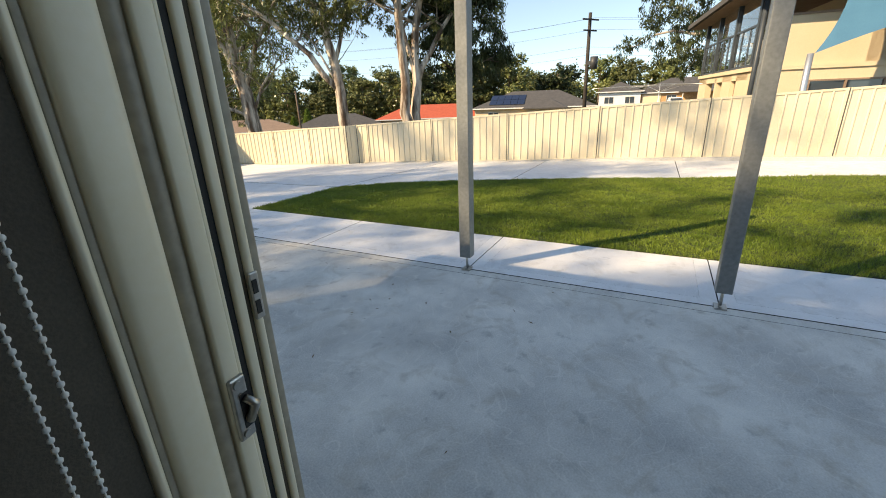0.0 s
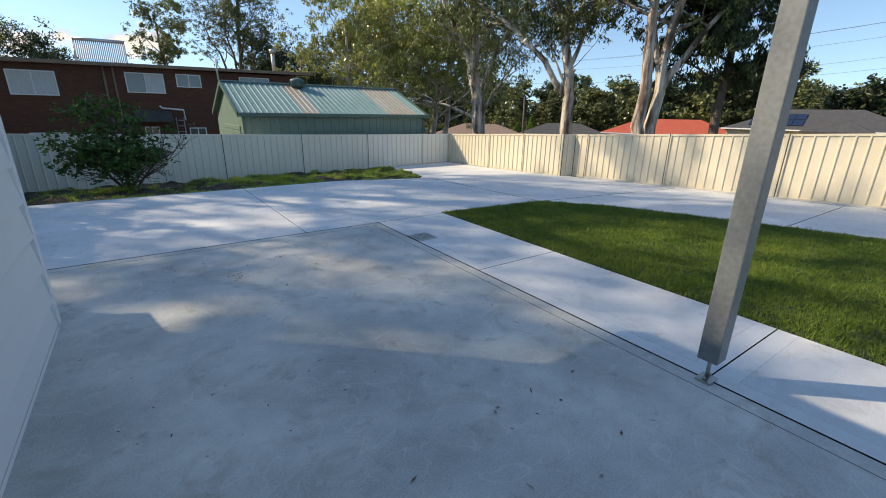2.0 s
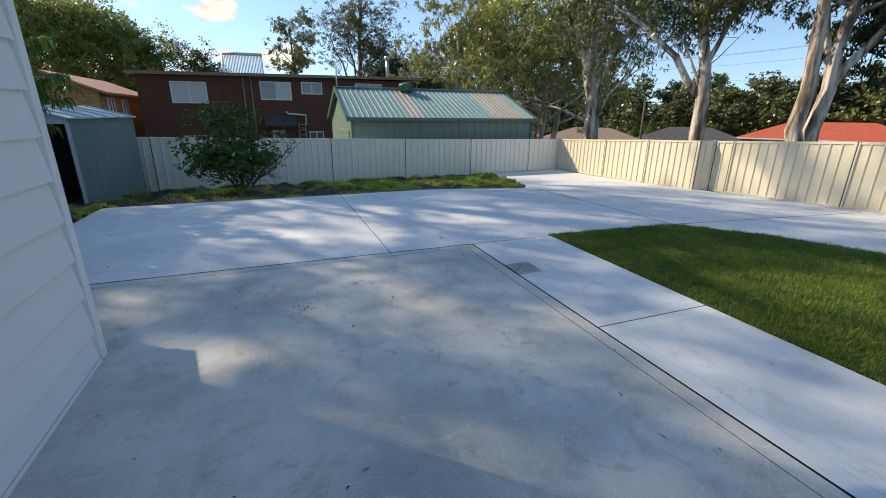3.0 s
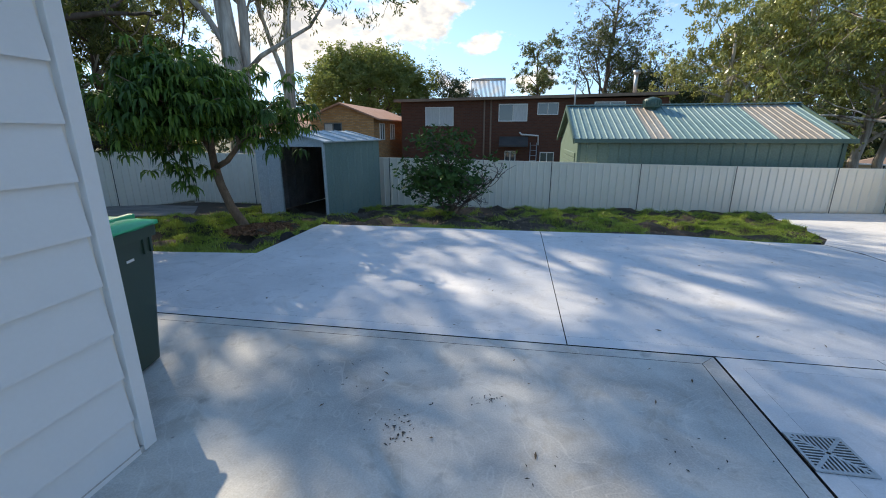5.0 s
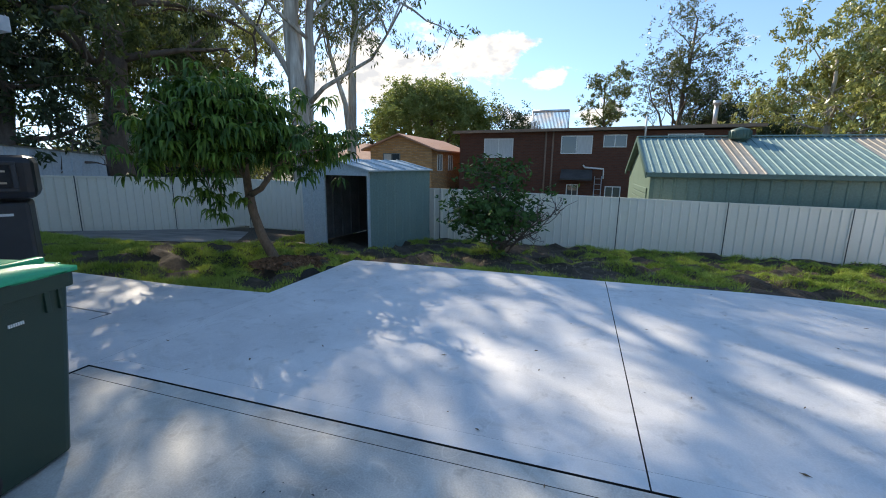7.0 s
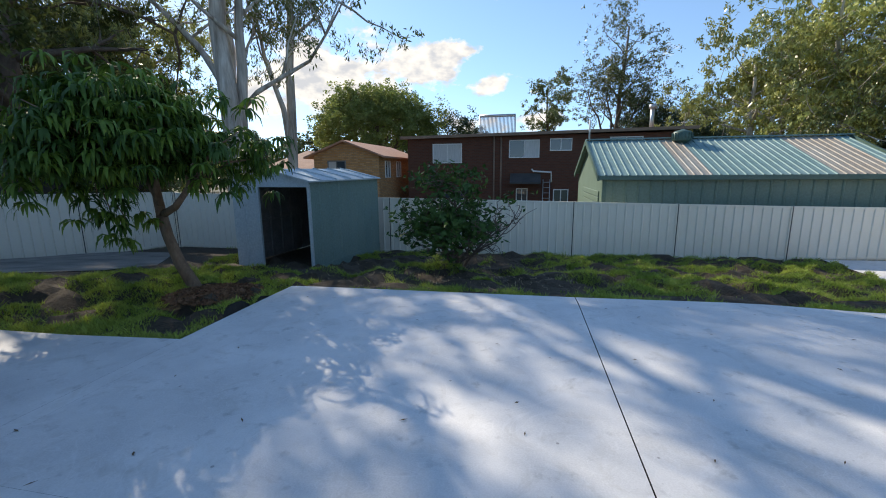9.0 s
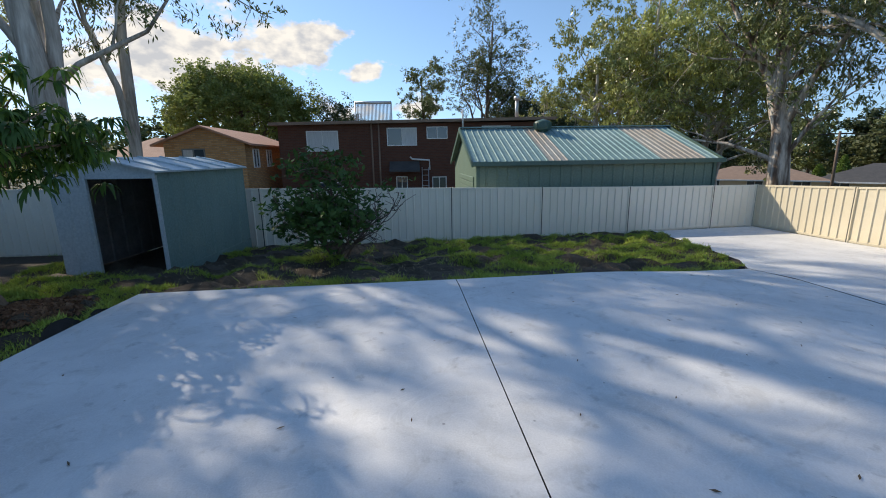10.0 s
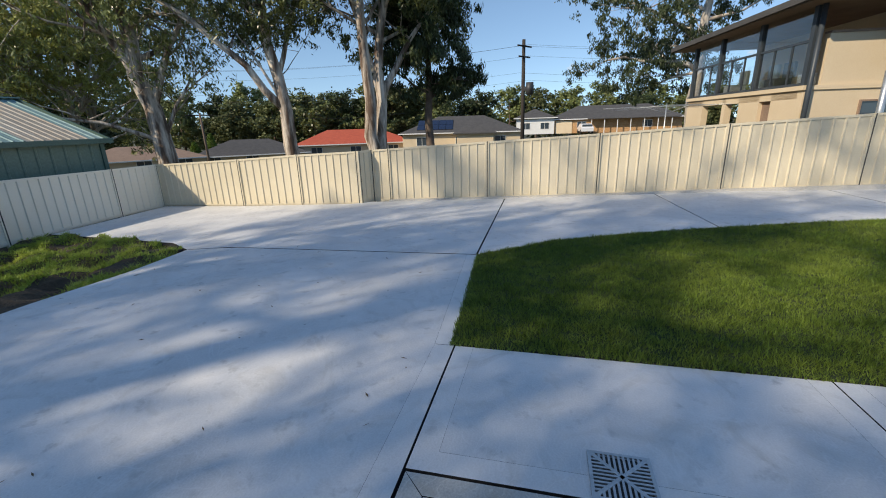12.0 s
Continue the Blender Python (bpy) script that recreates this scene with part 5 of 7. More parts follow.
# blue shade sail on its steel pole
sl = thing("shade_sail", "blue shade cloth sail stretched from a steel pole", "shade sail", m=Matrix.Translation((16.0, -3.48, 0.2)))
inv = Matrix.Translation((-16.0, 3.48, -0.2))
bm = bmesh.new()
tube(bm, [inv @ Vector((16.0, -3.49, 0.2)), inv @ Vector((16.0, -3.46, 2.36))], [0.08, 0.08], 12)
part("pole", bm, M_GALV, sl)
bm = bmesh.new()
c0, c1, c2 = Vector((16.0, -3.55, 2.36)), Vector((16.4, -3.8, 5.2)), Vector((15.2, -8.5, 3.6))
grid_n = 10
gridv = {}
for i in range(grid_n + 1):
    for j in range(grid_n + 1 - i):
        a, b = i / grid_n, j / grid_n
        c = 1 - a - b
        p = c0 * c + c1 * a + c2 * b
        pull = Vector((0, -0.9, 0)) * (a * c) * 1.6 + Vector((0, 0, 0.9)) * (b * c) + Vector((0, 0, -0.6)) * (a * b)
        gridv[i, j] = bm.verts.new(inv @ (p + pull))
for i in range(grid_n):
    for j in range(grid_n - i):
        bm.faces.new((gridv[i, j], gridv[i + 1, j], gridv[i, j + 1]))
        if i + j < grid_n - 1:
            bm.faces.new((gridv[i + 1, j], gridv[i + 1, j + 1], gridv[i, j + 1]))
part("cloth", bm, M_SAIL, sl, smooth=True)

# rotary clothes line
hh = thing("clothes_line", "white rotary clothes line in the neighbouring yard", "clothes line", m=Matrix.Translation((22, 0.25, -0.8)))
bm = bmesh.new()
tube(bm, [(0, 0, 0), (0, 0, 2.66)], [0.03, 0.026], 8)
part("mast", bm, M_GALV, hh)
for k in range(4):
    a = k * math.pi / 2 + 0.5
    bm = bmesh.new()
    tube(bm, [(0, 0, 2.64), (3.0 * math.cos(a), 3.0 * math.sin(a), 2.54)], [0.011, 0.009], 6)
    tube(bm, [(0, 0, 2.31), (1.2 * math.cos(a), 1.2 * math.sin(a), 2.60)], [0.009, 0.009], 6)
    part("arm", bm, M_GALV, hh)
for r in (3.0, 2.2, 1.4):
    bm = bmesh.new()
    ps = [Vector((r * math.cos(k * math.pi / 2 + 0.5), r * math.sin(k * math.pi / 2 + 0.5), 2.64 - 0.034 * r)) for k in range(5)]
    tube(bm, ps, [0.004] * 5, 4)
    part("wire", bm, M_GALV, hh)

# power pole with transformer
pp = thing("power_pole", "dark timber power pole with transformer and wires", "power pole", m=Matrix.Translation((49.5, 7.6, -3.0)))
bm = bmesh.new()
tube(bm, [(0, 0, 0), (0.05, 0.1, 12.3)], [0.23, 0.17], 10)
part("pole", bm, M_WOODPOLE, pp)
for z, w in ((11.6, 1.1), (10.6, 0.9)):
    bm = new_box(-0.06, 0.06, -w, w, z, z + 0.14, Matrix.Rotation(radians(55), 4, 'Z'))
    part("cross_arm", bm, M_WOODPOLE, pp)
bm = bmesh.new()
tube(bm, [(-0.1, -0.62, 7.0), (-0.1, -0.62, 8.2)], [0.38, 0.38], 14)
box(bm, -0.2, 0.0, -0.4, 0.0, 7.4, 7.8)
part("transformer", bm, M_GREYPL, pp)
for i, z in enumerate((11.75, 11.75, 10.7, 9.2, 8.4)):
    o = (i % 2) * 0.9 - 0.45
    pts = [(0.5 * o + (u * 8), o - u * 45, z - 4.0 * u * (1 - u) * 1.0) for u in np.linspace(0, 1, 12)]
    bm = bmesh.new()
    tube(bm, pts, [0.011] * 12, 4)
    part("wire", bm, M_BLACK, pp)
    pts = [(0.5 * o - (u * 6), o + u * 50, z - 4.0 * u * (1 - u) * 1.2) for u in np.linspace(0, 1, 12)]
    bm = bmesh.new()
    tube(bm, pts, [0.011] * 12, 4)
    part("wire", bm, M_BLACK, pp)
lp = thing("power_pole", "slim timber service pole with a cross arm", "power pole", m=Matrix.Translation((42.1, 41.4, -4.0)))
bm = bmesh.new()
tube(bm, [(0, 0, 0), (-0.15, 0, 7.2)], [0.14, 0.10], 8)
part("pole", bm, M_BARK, lp)
part("cross_arm", new_box(-2.0, 1.0, -0.05, 0.05, 6.9, 7.02, Matrix.Rotation(radians(-45), 4, 'Z')), M_WOODPOLE, lp)
for o in (-1.0, 0.3):
    bm = bmesh.new()
    tube(bm, [(o - u * 22, o + u * 16, 7.0 - 2.4 * u * (1 - u)) for u in np.linspace(0, 1, 10)], [0.014] * 10, 4)
    part("wire", bm, M_BLACK, lp)
    bm = bmesh.new()
    tube(bm, [(o + u * 22, o - u * 16, 7.0 - 2.4 * u * (1 - u)) for u in np.linspace(0, 1, 10)], [0.014] * 10, 4)
    part("wire", bm, M_BLACK, lp)

# neighbouring shed and dark fence beyond the side fence
ns = thing("grey_shed", "pale grey sheet-metal shed beyond the side fence", "shed", m=Matrix.Translation((-11.5, 12.75, -0.9)))
bm = bmesh.new()
sheet_panel(bm, (0, 0), (0.6, -4.5), (0, 0), (2.42, 2.75), pitch=0.25, depth=0.02, flip=1)
sheet_panel(bm, (0, 0), (-3.0, 0.4), (0, 0), (2.42, 2.42), pitch=0.25, depth=0.02, flip=1)
part("wall", bm, M_WATER, ns)
bm = bmesh.new()
v = [bm.verts.new(p) for p in ((0.1, 0.1, 2.44), (0.7, -4.6, 2.78), (-3.1, -4.2, 2.78), (-3.1, 0.5, 2.44))]
bm.faces.new(v)
part("roof", bm, M_WATER, ns)
dk = [(-16, 13.0, -1.0, 1.28), (-16, 15.4, -1.0, 1.24), (-16, 17.8, -1.0, 1.16), (-16, 20.2, -1.0, 1.05), (-16, 22.6, -1.0, 0.98)]
fence("charcoal sheet-steel fence further off under trees", dk, M_DARKFENCE, flip=-1)


# ---------------------------------------------------------------- trees
def tree(name, label, base, height, r0, seed, bark, leafmat, lean=(0, 0), first=0.4, limbs=8, reach=3.5, rise=0.7, clump=0.8, leaves=9000, leaf=(0.24, 0.05), droop=0.5, forks=(), sub=4, flat=0.65, category="tree", twig_r=0.02, sides=9, trunk_to=0.92, leafy=None, dome=None):
    """A trunk with curved limbs, branchlets and leaf clumps at their ends. forks: rows of height, dx, dy, dz, radius for extra stems."""
    rng = np.random.default_rng(seed)
    t = thing(name, label, category, m=Matrix.Translation(base))
    bm = bmesh.new()
    tips = []

    def wiggle(a, b, k, amp):
        a, b = np.array(a, float), np.array(b, float)
        pts = [a + (b - a) * i / k for i in range(k + 1)]
        for i in range(1, k + 1):
            pts[i] = pts[i] + rng.normal(0, amp, 3) * (1 if i < k else 0.5)
        return pts

    def branch(start, d, ln, r, depth):
        d = d / (np.linalg.norm(d) + 1e-9)
        pts = [np.array(start, float)]
        k = 5
        for i in range(k):
            d = d + rng.normal(0, 0.16, 3) + np.array((0, 0, 0.10 * rise))
            d /= np.linalg.norm(d)
            pts.append(pts[-1] + d * ln / k)
        tube(bm, pts, [max(r * (1 - 0.75 * i / k), 0.006) for i in range(k + 1)], 6 if depth else 7)
        if depth == 0:
            for _ in range(sub):
                i = rng.integers(2, k + 1)
                branch(pts[i], d * 0.7 + rng.normal(0, 0.7, 3), ln * rng.uniform(0.35, 0.6), r * 0.4, 1)
            tips.append(pts[-1])
        else:
            for _ in range(2):
                i = rng.integers(2, k + 1)
                e = pts[i] + (d * 0.5 + rng.normal(0, 0.6, 3)) * ln * 0.45
                tube(bm, [pts[i], (pts[i] + e) / 2 + rng.normal(0, 0.04, 3), e], [max(r * 0.35, 0.006), max(r * 0.25, 0.005), 0.004], 5)
                tips.append(e)
            tips.append(pts[-1])

    top = (lean[0], lean[1], height * trunk_to)
    stem = wiggle((0, 0, -0.3), top, 9, height * 0.006)
    rad = [r0 * (1.25 if i == 0 else 1.0 - 0.80 * i / 9) for i in range(10)]
    tube(bm, stem, rad, sides)
    stems = [(stem, rad, first)]
    for h, dx, dy, dz, r in forks:
        i = min(9, max(1, int(h / height / trunk_to * 9)))
        s = stem[i]
        e = s + np.array((dx, dy, dz))
        f = wiggle(s, e, 6, 0.035 * np.linalg.norm((dx, dy, dz)) / 3)
        for k in range(7):
            f[k] = f[k] + np.array((-dx * 0.30, -dy * 0.30, 0.22 * math.hypot(dx, dy))) * (k / 6) * (1 - k / 6)
        rr = [r * (1 - 0.7 * k / 6) for k in range(7)]
        tube(bm, f, rr, 7)
        stems.append((f, rr, 0.35))
    for s, rr, fr in stems:
        n = len(s) - 1
        cnt = limbs if s is stem else max(3, limbs // 2)
        for k in range(cnt):
            u = fr + (1 - fr) * (k + rng.uniform(0, 1)) / cnt
            i = min(n - 1, int(u * n))
            p = s[i] + (s[i + 1] - s[i]) * (u * n - i)
            a = rng.uniform(0, 2 * np.pi) if cnt < 4 else 2.4 * k + rng.uniform(-0.5, 0.5)
            ln = reach * (1.15 - 0.55 * u) * rng.uniform(0.7, 1.2)
            branch(p, np.array((math.cos(a), math.sin(a), rise * rng.uniform(0.3, 1.1))), ln, max(rr[i] * 0.46, 0.02), 0)
        tips.append(s[-1])
    part("trunk", bm, bark, t)
    tips = np.array([q for q in tips if leafy is None or leafy(q)])
    if dome:   # a close round head: half width, half height, height of its middle
        k = rng.normal(size=(700, 3))
        k /= np.linalg.norm(k, axis=1)[:, None]
        k[:, 2] = np.where(k[:, 2] < -0.35, -k[:, 2], k[:, 2])
        lump = 1.0 + 0.10 * np.sin(k[:, :1] * 7 + 1.0) * np.cos(k[:, 1:2] * 6) + 0.06 * np.sin(k[:, 2:] * 9)
        tips = k * (dome[0], dome[0], dome[1]) * lump * rng.uniform(0.78, 1.0, (700, 1)) + (0, 0, dome[2])
    if 0.28 < leaf[0] < 0.45:
        leaves, leaf = int(leaves * 1.9), (leaf[0] * 0.76, leaf[1] * 0.78)
    # sprays: several small tufts hang round every twig's end
    sprays = 3
    hubs = np.repeat(tips, sprays, axis=0) + rng.normal(0, 1.05, (len(tips) * sprays, 3)) * (clump, clump, clump * flat) * rng.uniform(0.5, 1.25, (len(tips), 1)).repeat(sprays, 0)
    per = max(1, leaves // len(hubs))
    size = 0.34 * clump
    c = np.repeat(hubs, per, axis=0) + rng.normal(0, 1, (len(hubs) * per, 3)) * (size, size, size * 0.9) * rng.uniform(0.6, 1.2, (len(hubs), 1)).repeat(per, 0)
    # leaves turn their faces out of their tuft and out of the crown
    hub_c = np.repeat(hubs, per, axis=0)
    mid = tips.mean(axis=0)
    out = (c - hub_c) / size * 0.55 + (hub_c - mid) / (np.linalg.norm(hub_c - mid, axis=1)[:, None] + 0.1) + (0, 0, 0.25)
    out /= np.linalg.norm(out, axis=1)[:, None] + 1e-6
    ob = new("crown", leaf_mesh("crown", c, leaf[0], leaf[1], leafmat, rng, droop, face=out))
    ob.parent = t
    return t


# gums beyond the sunlit fence
tree("gum_tree", "tall pale-barked gum tree forking low, beyond the fence corner", (20.6, 24.0, -2.3), 16, 0.56, 11, M_GUMRED, M_GUMLEAF, (-0.6, 1.6), 0.46, 10, 4.6, 0.8, 0.5, 9500, (0.36, 0.10), 0.6, forks=((5.6, -2.2, 1.9, 6.5, 0.24), (5.6, 2.0, -1.9, 5.5, 0.22), (6.4, 0.5, 2.0, 6, 0.16), (4.8, -3.6, 4.0, 1.6, 0.13), (4.2, 1.5, -1.6, 3.6, 0.13)))
tree("gum_tree", "leaning reddish gum tree with a forked trunk, beyond the fence", (22.05, 17.5, -2.2), 15, 0.43, 12, M_GUMRED, M_GUMLEAF, (-0.6, 1.3), 0.60, 9, 4.0, 0.8, 0.45, 9000, (0.36, 0.10), 0.55, forks=((5.2, -3.4, 5.2, 5.6, 0.21), (4.6, -1.1, 1.4, 3.4, 0.10), (7.6, 1.8, -1.5, 5.0, 0.14)))
tree("gum_tree", "dark-footed gum tree with pale upper trunk, beyond the fence", (22.1, 13.3, -2.2), 16, 0.38, 13, M_GUMRED, M_GUMLEAF, (0.5, 0.6), 0.55, 10, 4.2, 0.8, 0.48, 12000, (0.36, 0.10), 0.55)
tree("gum_tree", "slender pale gum tree beside a darker trunk", (23.3, 13.68, -2.3), 16, 0.36, 14, M_GUMRED, M_GUMLEAF, (0.3, -1.3), 0.48, 10, 4.4, 0.7, 0.48, 13000, (0.36, 0.10), 0.55, forks=((5.4, 1.7, -2.7, 4.8, 0.20), (6.0, -0.8, 1.8, 7, 0.18)))
tree("she_oak", "dense dark-leaved tree hanging behind the gums", (26.5, 11.6, -2.4), 14, 0.3, 15, M_BARK, M_DARKLEAF, (0, 0), 0.40, 18, 2.5, 0.25, 0.55, 22000, (0.38, 0.10), 0.9)
# dense gums behind the garage
for i, (x, y, h, s) in enumerate(((15.2, 33.5, 11.0, 21), (18.6, 33.0, 15.5, 22), (22.5, 33.0, 14, 23), (19.5, 39.0, 15, 24), (26.0, 36.0, 12, 25))):
    tree("gum_tree", "broad olive-leaved gum tree behind the green garage", (x, y, -2.8), h, 0.34, s, M_GUM, M_GUMLEAFY, (0.4 * (i % 3 - 1), 0), 0.26, 14, 4.8, 0.55, 0.44, 9500, (0.36, 0.13), 0.55, forks=((5, 1.5, -1.5, 5, 0.16),))
# trees over the brick houses
tree("gum_tree", "tall open-crowned gum tree above the brick house", (9.9, 48.5, -3), 18.8, 0.36, 31, M_BARK, M_GUMLEAF, (0.8, 0), 0.42, 13, 4.4, 1.0, 0.40, 9500, (0.34, 0.11), 0.3, forks=((5, -2.6, 0, 8, 0.16), (5, 2.8, 0, 8.5, 0.16), (4, -1.0, 1, 11, 0.14), (5, 4.2, 0, 5.0, 0.12)))
tree("gum_tree", "small open gum tree above the brick house", (3.9, 46.3, -3), 12.8, 0.24, 32, M_BARK, M_GUMLEAF, (-0.4, 0), 0.5, 9, 3.0, 0.8, 0.36, 4600, (0.34, 0.11), 0.3)
tree("fig_tree", "broad round-headed dark green tree behind the houses", (-13.3, 46.5, -3), 12.6, 0.5, 33, M_BARK, M_FIGLEAF, (0, 0), 0.42, 26, 4.2, 0.50, 0.62, 34000, (0.36, 0.17), 0.2, flat=0.8, dome=(6.1, 4.3, 7.9))
for x, y, h, s in ((-5.5, 52, 9.5, 34), (13.5, 50, 10.5, 35), (19, 52, 10, 36)):
    tree("far_tree", "distant dark green tree behind the roofs", (x, y, -3), h, 0.3, s, M_BARK, M_DARKLEAF, (0, 0), 0.4, 10, 3.0, 0.5, 0.8, 7000, (0.42, 0.13), 0.3)
# gums to the west that shade the drive
tree("gum_tree", "smooth grey twin-stemmed gum tree behind the garden shed", (-8.8, 18.8, -1.5), 20, 0.46, 41, M_GUM, M_GUMLEAF, (-0.8, 0.4), 0.54, 15, 5.4, 0.7, 0.46, 11000, (0.30, 0.08), 0.6, forks=((3.4, 0.75, 0.6, 9.5, 0.30), (6.5, -3.5, -1.0, 4.5, 0.14)))
tree("gum_tree", "slender pale gum tree with airy hanging foliage", (-9.4, 23.2, -1.8), 20, 0.29, 42, M_GUM, M_GUMLEAF, (0.7, 0.3), 0.50, 12, 4.4, 0.8, 0.42, 5000, (0.30, 0.07), 0.8, forks=((5.8, -1.3, -0.6, 7, 0.16),))
tree("gum_tree", "large shaded gum tree with a brown trunk past the side fence", (-13.8, 14.8, -1.3), 17.5, 0.44, 43, M_BARK, M_WESTLEAF, (0.8, 0), 0.26, 19, 5.2, 0.50, 0.48, 14000, (0.32, 0.09), 0.5, leafy=lambda q: 0.74 * q[0] + 0.67 * q[1] < 2.5)
tree("gum_tree", "large shaded gum tree past the side fence", (-15.5, 9.4, -1.2), 18, 0.40, 44, M_BARK, M_WESTLEAF, (0, 0.5), 0.34, 16, 4.8, 0.45, 0.5, 9000, (0.32, 0.09), 0.5)
tree("gum_tree", "tall gum tree with yellow-green leaves past the side fence", (-18.5, 18.6, -1.6), 17, 0.4, 45, M_GUM, M_GUMLEAFY, (0.5, -0.5), 0.28, 14, 5.0, 0.5, 0.45, 5000, (0.32, 0.09), 0.5)
tree("gum_tree", "tall gum tree far past the side fence", (-25, 21.5, -2.0), 19, 0.4, 46, M_GUM, M_GUMLEAF, (0.5, -0.5), 0.35, 14, 5.5, 0.5, 0.9, 13000, (0.36, 0.10), 0.55)
tree("gum_tree", "dark tree low past the side fence", (-20.5, 12.5, -1.6), 17, 0.3, 47, M_BARK, M_WESTLEAF, (0, 0), 0.10, 16, 4.6, 0.3, 0.6, 8500, (0.30, 0.08), 0.5)
# added tree: high crown stays out of view and only casts shade
tree("gum_tree", "thin gum tree added far off, its unseen crown shading the lawn", (-23.0, 26.5, -2.0), 26, 0.36, 48, M_GUM, M_GUMLEAF, (0.5, -0.5), 0.66, 12, 4.6, 0.6, 0.46, 3200, (0.34, 0.09), 0.5)
tree("gum_tree", "dense dark tree crowding the side fence", (-13.0, 11.5, -1.2), 8.5, 0.3, 49, M_BARK, M_DARKLEAF, (-0.6, 0), 0.22, 13, 2.4, 0.40, 0.45, 7500, (0.30, 0.09), 0.5, leafy=lambda q: q[0] < 1.3)
tree("gum_tree", "broad low dark-leaved gum tree past the side fence", (-17.0, 20.5, -1.6), 9.4, 0.34, 52, M_BARK, M_WESTLEAF, (-0.3, 0), 0.30, 15, 4.0, 0.3, 0.5, 17000, (0.30, 0.09), 0.5)
# extra gum put in to deepen the tree shade on drive and lawn
tree("gum_tree", "tall gum tree added behind the twin-stemmed one for more shade", (-15.2, 27.2, -2.0), 26, 0.40, 54, M_GUM, M_GUMLEAF, (0.4, -0.4), 0.58, 13, 5.2, 0.6, 0.50, 5600, (0.32, 0.09), 0.5)
tree("gum_tree", "golden-olive gum tree past the side fence", (-18.5, 23.5, -1.8), 12.2, 0.34, 53, M_GUM, M_GUMLEAFY, (0, 0), 0.30, 15, 4.4, 0.3, 0.5, 16000, (0.30, 0.09), 0.5)
# tree behind the cream house
tree("gum_tree", "dark hanging gum tree behind the cream house", (37, -5.0, -2.5), 17, 0.55, 51, M_GUM, M_DARKLEAF, (0, -0.3), 0.5, 9, 4.6, 0.4, 0.5, 16000, (0.36, 0.11), 0.8, forks=((8.6, -0.6, 6.4, 1.0, 0.2), (9.5, 0.4, 5.0, 3.2, 0.2), (8.0, 0.3, 3.2, -0.8, 0.13)))

